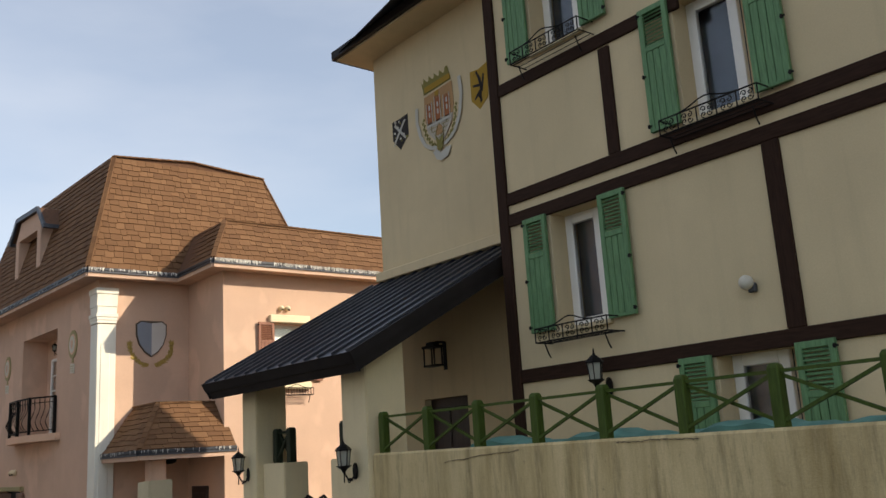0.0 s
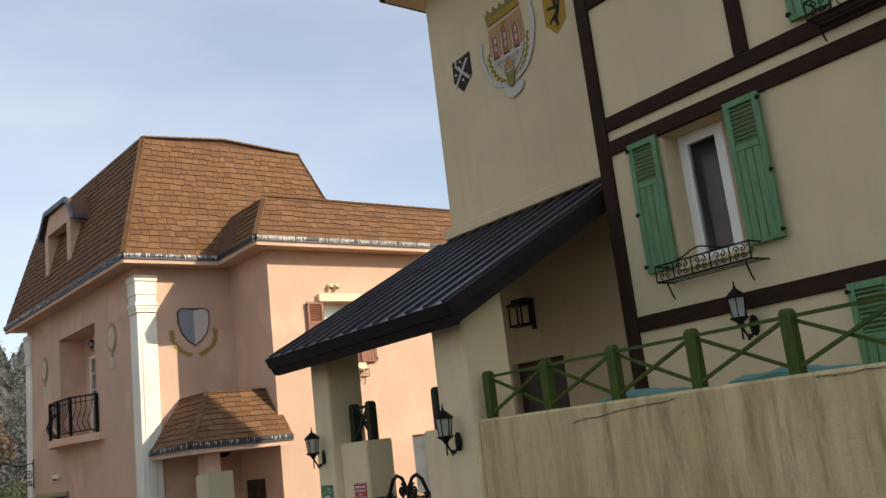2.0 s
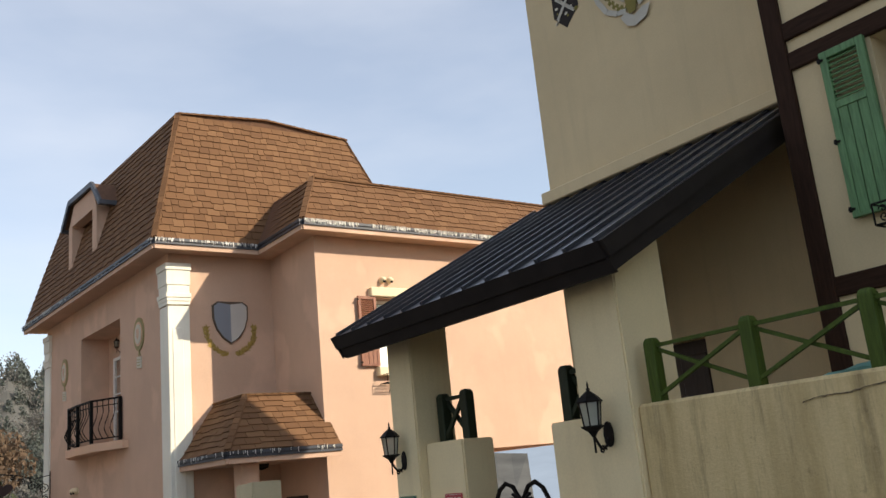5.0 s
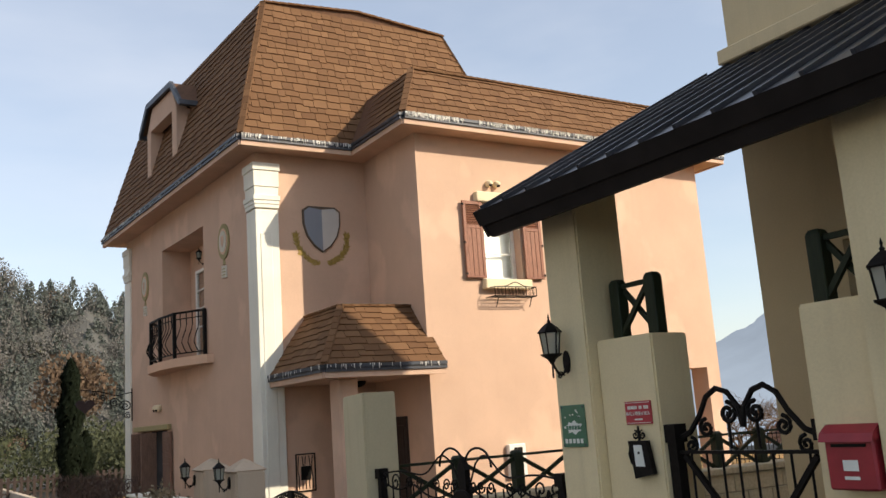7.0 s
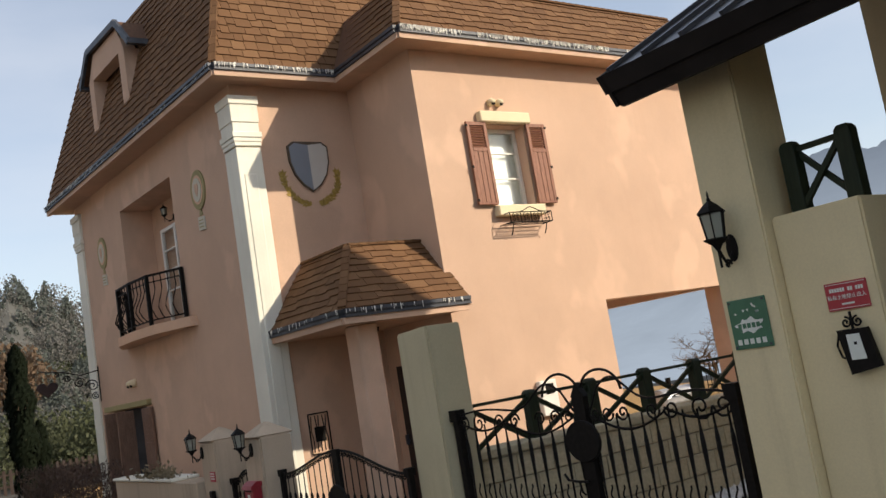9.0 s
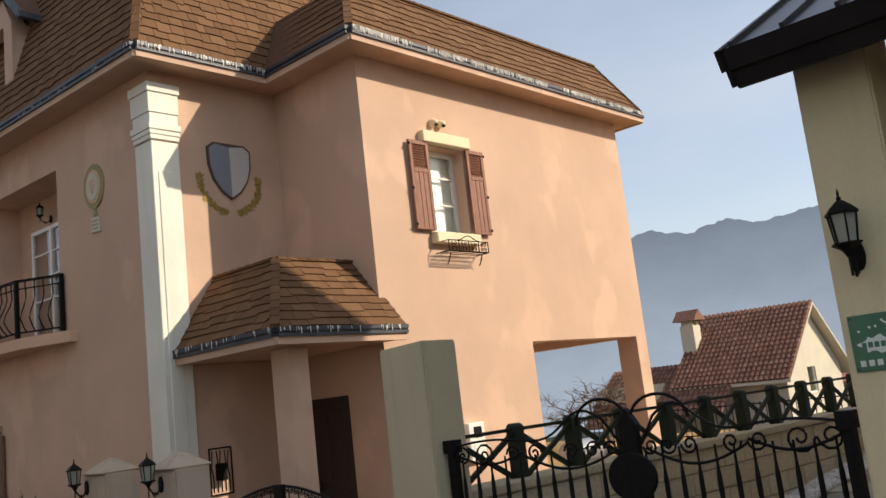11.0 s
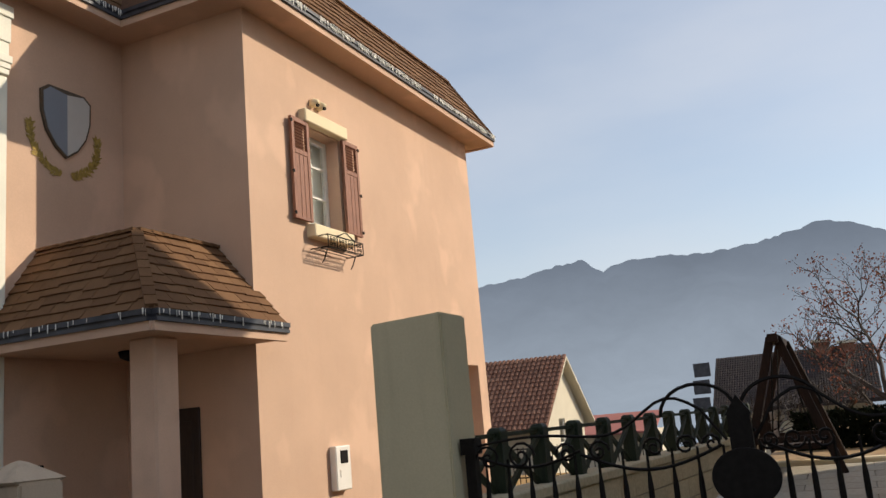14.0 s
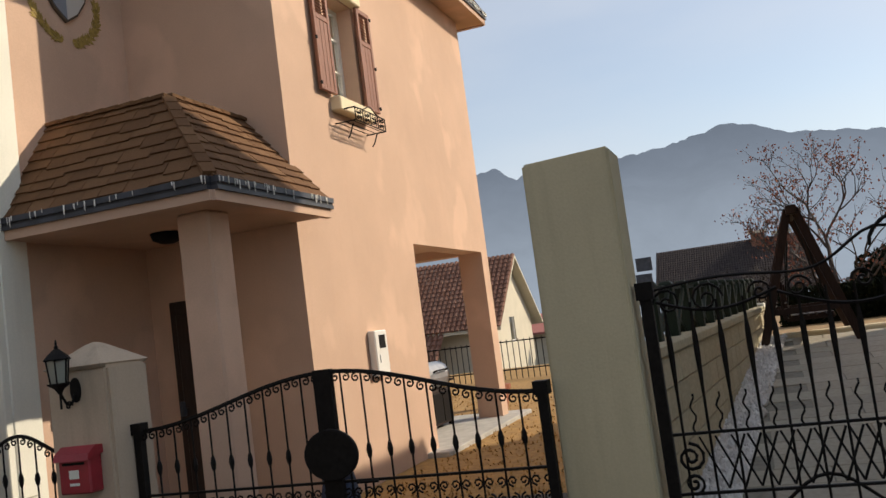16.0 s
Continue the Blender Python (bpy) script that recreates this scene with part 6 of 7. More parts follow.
m_dull = plain("dull_steel", (0.42, 0.43, 0.45), 0.4, 0.6, 0.2, 6)
bm = bmesh.new()
tube(bm, [(12.2, 17.3, 0.72), (12.25, 17.3, 0.72), (13.05, 17.3, 0.72), (13.1, 17.3, 0.72)], [0.17, 0.2, 0.2, 0.17], 18)
part("barrel", bm, m_dull, bbq)
part("cabinet", soften(boxes((12.25, 13.05, 17.12, 17.48, 0.02, 0.52)), 0.015), m_swing, bbq, "dark closed cabinet")
part("cabinet_door", soften(boxes((12.28, 12.64, 17.105, 17.12, 0.06, 0.48)), 0.004), m_iron, bbq)
part("cabinet_door", soften(boxes((12.66, 13.02, 17.105, 17.12, 0.06, 0.48)), 0.004), m_iron, bbq)
for x, y in ((12.3, 17.17), (13.0, 17.17), (12.3, 17.43), (13.0, 17.43)):
    rod(bbq, "foot", [(x, y, -0.03), (x, y, 0.03)], 0.025)
rod(bbq, "handle", [(12.4, 17.12, 0.78), (12.4, 17.06, 0.8), (12.9, 17.06, 0.8), (12.9, 17.12, 0.78)], 0.012)
rod(bbq, "flue", [(12.65, 17.36, 0.88), (12.65, 17.36, 1.08)], 0.045, 10)
part("side_shelf", boxes((13.1, 13.34, 17.15, 17.45, 0.60, 0.63)), m_swing, bbq)
bundle = thing("blue_sack", "crumpled dark blue sack with a white top beside the porch", "sack", at=(6.95, 15.95, -0.07))
rng = random.Random(41)
bm = bmesh.new()
lathe(bm, [(0.13, -0.075), (0.17, 0.05), (0.15, 0.2), (0.13, 0.33), (0.08, 0.42)], (6.95, 15.95, 0), 16)
for v in bm.verts:
    v.co += Vector((rng.gauss(0, 0.014), rng.gauss(0, 0.014), rng.gauss(0, 0.008) if v.co.z > 0 else 0))
part("body", bm, plain("dark_blue_cloth", (0.03, 0.045, 0.085), 0.7, 0, 0.6, 9, 0.5), bundle)
bm = bmesh.new()
lathe(bm, [(0.07, 0.41), (0.085, 0.46), (0.05, 0.53), (0.01, 0.55)], (6.95, 15.95, 0), 12)
part("top", bm, m_white, bundle, "white folded top")
for x, y, s, l in ((14.85, 16.95, 0.24, "red-brown flower pot on the dry lawn"), (15.5, 17.3, 0.22, "red-brown flower pot on the dry lawn")):
    pot = thing("flower_pot", l, "flower pot", "flower pots", at=(x, y, -0.09))
    bm = bmesh.new()
    lathe(bm, [(s * 0.6, -0.09), (s * 0.9, s * 1.1), (s, s * 1.1), (s, s * 1.4), (s * 0.85, s * 1.4)], (x, y, 0), 14)
    part("pot", bm, plain("terracotta", (0.30, 0.10, 0.05), 0.8), pot)
fr = thing("yard_railing", "dark iron railing at the far edge of the lawn", "railing")
for z in (0.15, 0.85):
    bm = bmesh.new()
    bar(bm, (22.0, 13.6, z), (22.0, 24.0, z), 0.04, 0.03)
    part("rail", bm, m_iron, fr)
for i in range(70):
    y = 13.6 + 10.4 * i / 69
    rod(fr, "bar", [(22.0, y, -0.1), (22.0, y, 0.9)], 0.012, 4)


# ---- distance: mountain, forest hill, houses, trees ----
def ridge_at(table, b):
    for (b0, e0), (b1, e1) in zip(table, table[1:]):
        if b0 <= b <= b1:
            t = (b - b0) / (b1 - b0)
            return e0 + (e1 - e0) * t
    return table[0][1] if b < table[0][0] else table[-1][1]


SKYLINE = [(30, 1.0), (44, 1.6), (49, 3.5), (51.5, 4.8), (55, 6.9), (59.8, 9.0), (63, 8.6), (65.2, 8.85), (66.6, 8.4), (71.3, 9.2), (74.2, 9.6), (75.5, 8.75), (77, 9.25), (80.5, 9.25), (84.8, 9.3), (87, 9.75), (89.1, 10.05), (92.2, 8.9), (95, 8.5), (98, 8.0), (110, 6.5), (135, 4.5)]


def far_range(name, table, dist, b0, b1, step, rough, material, label, depth=0.35):
    bm = bmesh.new()
    rows = []
    n = round((b1 - b0) / step)
    for i in range(n + 1):
        b = b0 + (b1 - b0) * i / n
        e = ridge_at(table, b) + rough * (noise.noise(Vector((b * 0.9, 3.1, 0))) * 0.6 + noise.noise(Vector((b * 4.1, 1.7, 5))) * 0.3 + noise.noise(Vector((b * 14.0, 9.0, 2))) * 0.12)
        col = []
        for k in range(9):
            f = k / 8
            d = dist * (1 - depth * (1 - f)) + dist * 0.05 * noise.noise(Vector((b * 0.25, f * 4, 7)))
            z = 2.0 + math.tan(radians(e)) * dist * f ** 1.15 - (1 - f) * 40
            col.append(bm.verts.new((d * math.sin(radians(b)), d * math.cos(radians(b)), z)))
        rows.append(col)
    for a, b in zip(rows, rows[1:]):
        for k in range(8):
            bm.faces.new((a[k], a[k + 1], b[k + 1], b[k]))
    return tagged(part(name, bm, material), label, "mountain", kind="structure")


# the ridge glows with painted haze, palest at its foot
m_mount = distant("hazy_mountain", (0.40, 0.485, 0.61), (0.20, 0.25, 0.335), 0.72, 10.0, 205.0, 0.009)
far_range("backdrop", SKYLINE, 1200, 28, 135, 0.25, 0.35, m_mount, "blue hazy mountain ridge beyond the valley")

HILL = [(-60, 7.5), (-20, 9.3), (0, 9.3), (5.2, 8.7), (8.2, 7.5), (9.8, 7.2), (11.9, 6.6), (14, 5.6), (18, 4.6), (26, 2.6), (40, 0.8)]
# forest floor colour is greyed to carry distance haze
m_hill = plain("brown_forest_floor", (0.085, 0.085, 0.078), 0.95, 0, 0.3, 0.2)
hill = far_range("forest_hill", HILL, 150, -60, 40, 1.0, 0.3, m_hill, "wooded hillside in winter", 0.62)
hill["category"] = "hill"


def leaf_mesh(rng, bm, c, rx, rz, count, size, cone=False):
    for i in range(count):
        while True:
            p = Vector((rng.uniform(-1, 1), rng.uniform(-1, 1), rng.uniform(-1, 1)))
            if p.length <= 1:
                break
        if cone:
            f = (1 - p.z) / 2
            p.x, p.y = p.x * (0.15 + 0.95 * f), p.y * (0.15 + 0.95 * f)
        q = Euler((rng.uniform(0, 6.3), rng.uniform(0, 6.3), rng.uniform(0, 6.3))).to_matrix()
        s = size * rng.uniform(0.6, 1.4)
        o = Vector((c[0] + p.x * rx, c[1] + p.y * rx, c[2] + p.z * rz))
        poly(bm, [o + q @ Vector(v) * s for v in ((-1, -0.3, 0), (0.1, -0.6, 0.2), (1, 0.1, 0), (0, 0.6, -0.2))])


# pine and bare-tree colours are lightened and greyed to paint in haze
hazed_pine_c = [(0.125, 0.145, 0.128), (0.138, 0.154, 0.132), (0.132, 0.148, 0.140), (0.145, 0.158, 0.138)]
hazed_bare_c = [(0.185, 0.176, 0.162), (0.175, 0.170, 0.156), (0.192, 0.182, 0.167), (0.180, 0.175, 0.163)]
rust_c = [(0.15, 0.10, 0.065), (0.18, 0.122, 0.078), (0.13, 0.088, 0.06), (0.16, 0.11, 0.068)]
oliv_c = [(0.065, 0.075, 0.036), (0.088, 0.095, 0.05), (0.055, 0.065, 0.034), (0.10, 0.105, 0.06)]
m_pine = leafy(per_piece("pine_needles", hazed_pine_c, 1.0, 0.1, 3, island=True, spec=0.0))
m_bare = leafy(per_piece("bare_twigs", hazed_bare_c, 1.0, 0.1, 3, island=True, spec=0.0))
m_rust = leafy(per_piece("rust_leaves", rust_c, 0.9, 0.2, 3, island=True))
m_olive_l = leafy(per_piece("olive_leaves", oliv_c, 0.9, 0.2, 3, island=True))
rng = random.Random(77)
woods = {"p": bmesh.new(), "b": bmesh.new(), "r": bmesh.new(), "o": bmesh.new()}
for i in range(2100):
    b, f = rng.uniform(1, 22), rng.random()
    e = ridge_at(HILL, b)
    d = 150 * (1 - 0.62 * (1 - f))
    z = 2.0 + math.tan(radians(e)) * 150 * f ** 1.15 - (1 - f) * 40
    if z < -4:
        continue
    x, y = d * math.sin(radians(b)), d * math.cos(radians(b))
    k = rng.choices("pbro", (0.58, 0.40, 0.02, 0.03 if f > 0.4 else 0.3))[0]
    s = rng.uniform(0.75, 1.25) * (0.5 + 0.5 * f)
    if k == "p":
        leaf_mesh(rng, woods[k], (x, y, z + 2.6 * s), 1.7 * s, 2.3 * s, 300, 0.20 * s, True)
    elif k == "b":
        leaf_mesh(rng, woods[k], (x, y, z + 2.6 * s), 2.0 * s, 2.2 * s, 280, 0.15 * s)
    else:
        leaf_mesh(rng, woods[k], (x, y, z + 1.6 * s), 1.9 * s, 1.7 * s, 240, 0.19 * s)
for key, mat, label in (("p", m_pine, "dark pines on the hillside"), ("b", m_bare, "bare grey-brown winter trees on the hillside"), ("r", m_rust, "rust-leaved trees on the hillside"), ("o", m_olive_l, "olive-green scrub at the foot of the hill")):
    tagged(part("hillside_trees", woods[key], mat), label, "trees", kind="stuff")
# scrub and the rust tree behind the garden
bm = bmesh.new()
for i in range(26):
    b = rng.uniform(-2, 15)
    d = rng.uniform(46, 56)
    leaf_mesh(rng, bm, (d * math.sin(radians(b)), d * math.cos(radians(b)), 0.9 + rng.uniform(0, 0.8)), 1.7, 1.5, 900, 0.085)
tagged(part("garden_scrub", bm, m_olive_l), "olive-green shrubs behind the garden fence", "shrubs", kind="stuff")
rust = thing("rust_leaved_tree", "round tree with dry rust-coloured leaves", "tree", at=(9.3, 55.0, 0))
bm = bmesh.new()
tube(bm, [(9.3, 55, -0.5), (9.35, 55, 2.0), (9.2, 55, 4.5)], [0.16, 0.12, 0.05], 7)
part("trunk", bm, m_swing, rust)
bm = bmesh.new()
for k in range(9):
    leaf_mesh(rng, bm, (9.3 + rng.uniform(-1.3, 1.3), 55 + rng.uniform(-1, 1), 5.0 + rng.uniform(-1.2, 1.3)), 1.1, 0.9, 170, 0.13)
part("crown", bm, m_rust, rust)


# cypress
def cypress(x, y, z, h, r, seed):
    t = thing("cypress", "slender dark green columnar cypress", "tree", "cypresses", at=(x, y, z))
    bm = bmesh.new()
    tube(bm, [(x, y, z), (x, y, z + h * 0.8)], [0.09, 0.03], 7)
    part("trunk", bm, m_swing, t)
    rg = random.Random(seed)
    bm = bmesh.new()
    for i in range(3200):
        f = rg.random() ** 0.8
        rad = r * (0.35 + 0.9 * f) * (1 - f) ** 0.55 * 1.25 * (0.75 + 0.25 * rg.random()) * (0.9 + 0.18 * math.sin(f * 23 + x))
        a = rg.uniform(0, 6.283)
        s = rg.uniform(0.05, 0.12)
        o = Vector((x + rad * math.cos(a), y + rad * math.sin(a), z + 0.1 + f * h))
        q = Euler((rg.gauss(0, 0.35), rg.gauss(0, 0.35), a)).to_matrix()
        poly(bm, [o + q @ Vector(v) * s for v in ((0, -0.4, -1), (0.15, 0.3, -0.2), (0, 0.1, 1.2), (-0.1, -0.5, 0.1))])
    part("crown", bm, m_cypress, t)


m_cypress = per_piece("cypress_foliage", [(0.007, 0.010, 0.006), (0.010, 0.014, 0.008), (0.006, 0.009, 0.005)], 0.95, 0.2, 5, island=True, spec=0.05)
cypress(5.65, 34.0, 0.0, 4.25, 0.62, 3)
cypress(6.12, 34.3, 0.0, 2.1, 0.40, 4)
# clipped bare hedge along the lane
hedge_c = [(0.09, 0.06, 0.05), (0.12, 0.08, 0.06), (0.07, 0.05, 0.045)]
m_hedge = per_piece("brown_hedge_twigs", hedge_c, 0.95, 0.2, 5, island=True)
hedge = thing("brown_hedge", "clipped brown winter hedge by the garden wall", "hedge", at=(4.9, 24.4, 0))
bm = bmesh.new()
for i in range(9000):
    f = rng.random()
    u = rng.uniform(22.0, 27.6)
    edge = 0.55 * math.exp(-((u - 22.0) / 0.25) ** 2) + 0.4 * math.exp(-((u - 27.6) / 0.3) ** 2)
    o = Vector((4.62 + rng.uniform(-0.42, 0.42), u, rng.random() * (1.22 - edge + 0.05 * math.sin(u * 5))))
    q = Euler((rng.uniform(0, 6.3), rng.uniform(0, 6.3), rng.uniform(0, 6.3))).to_matrix()
    s = rng.uniform(0.03, 0.06)
    poly(bm, [o + q @ Vector(v) * s for v in ((-1, -0.12, 0), (1, -0.1, 0), (1, 0.15, 0.1), (-1, 0.1, 0))])
part("hedge_body", bm, m_hedge, hedge)
gw = part("garden_wall", soften(boxes((4.9, 5.1, 27.5, 60.0, -0.3, 0.35)), 0.02), m_grey_st)
tagged(gw, "long pale low wall along the lane", "wall", kind="structure")
cross = part("cross_wall", soften(boxes((-9.0, 4.22, 27.8, 28.05, -0.3, 0.52)), 0.02), m_cream)
tagged(cross, "pale cream low wall closing the lane's end", "wall", kind="structure")
pk = thing("picket_fence", "dark wooden picket fence at the garden's end", "fence")
for i in range(90):
    x = -6 + i * 0.22
    part("picket", boxes((x, x + 0.10, 42.0, 42.03, 0.0, 0.85)), m_door, pk)
for z in (0.25, 0.65):
    part("rail", boxes((-6, 13.8, 42.03, 42.07, z, z + 0.07)), m_door, pk)

# far houses
m_tile = per_piece("red_brown_roof_tile", [(0.19, 0.092, 0.062), (0.23, 0.115, 0.078), (0.17, 0.082, 0.056), (0.27, 0.145, 0.10)], 0.85, 0.15, 8, island=True)
m_dark_tile = per_piece("dark_brown_roof_tile", [(0.045, 0.036, 0.034), (0.058, 0.045, 0.042), (0.038, 0.03, 0.03)], 0.85, 0.15, 8, island=True)
m_house = stucco("cream_house_render", (0.62, 0.56, 0.44), (0.5, 0.45, 0.35), 0.2)


def tiled(name, a, b, c, rows, cols, mat, parent, label=""):
    """Half-round tiles on the plane from a along b - a, up c - a."""
    a, u, v = Vector(a), Vector(b) - Vector(a), Vector(c) - Vector(a)
    nrm = u.cross(v).normalized()
    if nrm.z < 0:
        nrm = -nrm
    bm = bmesh.new()
    h = u.length / cols * 0.30
    for i in range(cols):
        for j in range(rows):
            p = a + u * (i / cols) + v * (j / rows)
            du, dv = u / cols, v / rows * 1.12
            lift = nrm * h
            v0, v1, v2, v3 = [bm.verts.new(p + du * s + nrm * t + lift * 0.5) for s, t in ((0, 0), (0.25, h), (0.7, h), (0.98, 0))]
            w0, w1, w2, w3 = [bm.verts.new(p + dv + du * s + nrm * t) for s, t in ((0, 0), (0.25, h), (0.7, h), (0.98, 0))]
            for f in ((v0, v1, w1, w0), (v1, v2, w2, w1), (v2, v3, w3, w2), (v0, v3, v2, v1)):
                bm.faces.new(f)
    return tagged(part(name, bm, mat, parent, label), kind="stuff")


fh = thing("tiled_house", "cream house with a red-brown tiled gable roof", "house", at=(36, 24, -3))
part("wall", holed("y", 33.2, 38.8, -4.0, 1.5, 22.3, 22.6, [(35.3, 36.1, 0.5, 1.9)]), m_house, fh)
part("wall", holed("x", 22.6, 30.5, -4.0, 1.5, 33.2, 33.5), m_house, fh)
bm = bmesh.new()
slab(bm, [(33.2, 22.3, 1.5), (38.8, 22.3, 1.5), (36, 22.3, 3.85)], (0, 0.3, 0))
part("gable", bm, m_house, fh)
bm = bmesh.new()
slab(bm, [(32.6, 21.9, 1.15), (36, 21.9, 4.0), (36, 26.8, 4.1), (32.6, 26.8, 1.2)], (0, 0, -0.1))
slab(bm, [(39.4, 21.9, 1.15), (36, 21.9, 4.0), (36, 26.8, 4.1), (39.4, 26.8, 1.2)], (0, 0, -0.1))
slab(bm, [(32.6, 26.8, 0.3), (35, 26.8, 2.1), (35, 30.6, 2.1), (32.6, 30.6, 0.3)], (0, 0, -0.1))
part("roof", bm, m_house, fh)
tiled("roof_tiles", (32.6, 21.9, 1.17), (32.6, 26.8, 1.22), (36, 21.9, 4.02), 16, 24, m_tile, fh)
tiled("roof_tiles", (32.0, 26.8, -0.1), (32.0, 30.8, -0.1), (35, 26.8, 2.15), 13, 20, m_tile, fh)
tiled("roof_tiles", (31.6, 24.2, 0.2), (31.6, 27.2, 0.2), (33.4, 24.2, 1.8), 9, 14, m_tile, fh)
ch = part("chimney", boxes((34.2, 34.8, 26.2, 26.8, 1.5, 3.7)), m_house, fh, "white chimney")
bm = bmesh.new()
slab(bm, [(34.0, 26.0, 3.9), (35.0, 26.0, 3.9), (34.5, 26.0, 4.35)], (0, 1.0, 0))
part("chimney_roof", bm, m_tile, ch, "small tiled chimney cap")
for x in (34.25, 34.65):
    part("chimney_leg", boxes((x, x + 0.12, 26.25, 26.75, 3.7, 3.9)), m_house, ch)
window(face_y(22.3), 35.3, 36.1, 0.5, 1.9, fh, 0.05, m_dark)

dh = thing("dark_roofed_house", "low house with a dark brown tiled roof", "house", at=(40, 14, -3))
part("wall", boxes((40.4, 45, 10.8, 16.6, -4, 1.4)), m_house, dh)
bm = bmesh.new()
slab(bm, [(39.4, 10.4, 1.2), (39.4, 16.9, 1.2), (42.5, 16.9, 3.5), (42.5, 10.4, 3.5)], (0, 0, -0.1))
slab(bm, [(45.6, 10.4, 1.2), (45.6, 16.9, 1.2), (42.5, 16.9, 3.5), (42.5, 10.4, 3.5)], (0, 0, -0.1))
part("roof", bm, m_dark_tile, dh)
tiled("roof_tiles", (39.4, 10.4, 1.22), (39.4, 16.9, 1.22), (42.5, 10.4, 3.52), 22, 62, m_dark_tile, dh)
for k in range(3):
    part("roof_panel", boxes((41.0 - k * 0.6, 41.1 - k * 0.6, 17.0, 17.7, 2.75 - k * 0.75, 3.35 - k * 0.75)), m_gutter, dh, "pale grey-blue panel")
for y, z in ((12.4, 3.75), (11.4, 3.6)):
    c = part("chimney", boxes((42.0, 42.5, y - 0.3, y + 0.3, 2.8, z)), m_tile, dh, "brick chimney")
    part("chimney_cap", boxes((41.9, 42.6, y - 0.4, y + 0.4, z, z + 0.12)), m_house, c)
pinkr = thing("low_pink_roof", "low house with a faded pink roof", "house", at=(45, 23, -3))
part("wall", boxes((46, 50, 21, 25.5, -4, 0.55)), m_house, pinkr)
bm = bmesh.new()
slab(bm, [(45.5, 20.7, 0.55), (45.5, 25.8, 0.55), (48, 25.8, 1.5), (48, 20.7, 1.5)], (0, 0, -0.1))
part("roof", bm, stucco("faded_pink_roof", (0.42, 0.17, 0.14), (0.3, 0.12, 0.1), 0.3), pinkr)

# low wing of the beige house behind
wing2 = thing("tiled_side_wing", "low beige wing with a dark tiled eave", "house wing", at=(15, 8, 0))
part("wall", boxes((11.8, 15.0, 8.35, 9.2, -0.1, 3.36), (12.35, 15.0, 4.0, 8.35, -0.1, 3.36), (11.5, 15.2, 8.35, 9.08, 3.42, 5.33)), m_beige, wing2)
bm = bmesh.new()
slab(bm, [(11.5, 10.0, 3.55), (15.2, 10.0, 3.55), (15.2, 9.1, 5.42), (11.5, 9.1, 5.42)], (0, 0, -0.12))
slab(bm, [(11.5, 9.1, 5.42), (15.2, 9.1, 5.42), (15.2, 8.35, 5.5), (11.5, 8.35, 5.5)], (0, 0, -0.1))
part("roof", bm, m_fascia, wing2)
part("soffit", boxes((11.5, 15.2, 9.2, 9.97, 3.36, 3.42)), m_beige, wing2)
tiled("roof_tiles", (11.5, 10.04, 3.56), (15.2, 10.04, 3.56), (11.5, 9.12, 5.44), 8, 19, m_dark_tile, wing2)


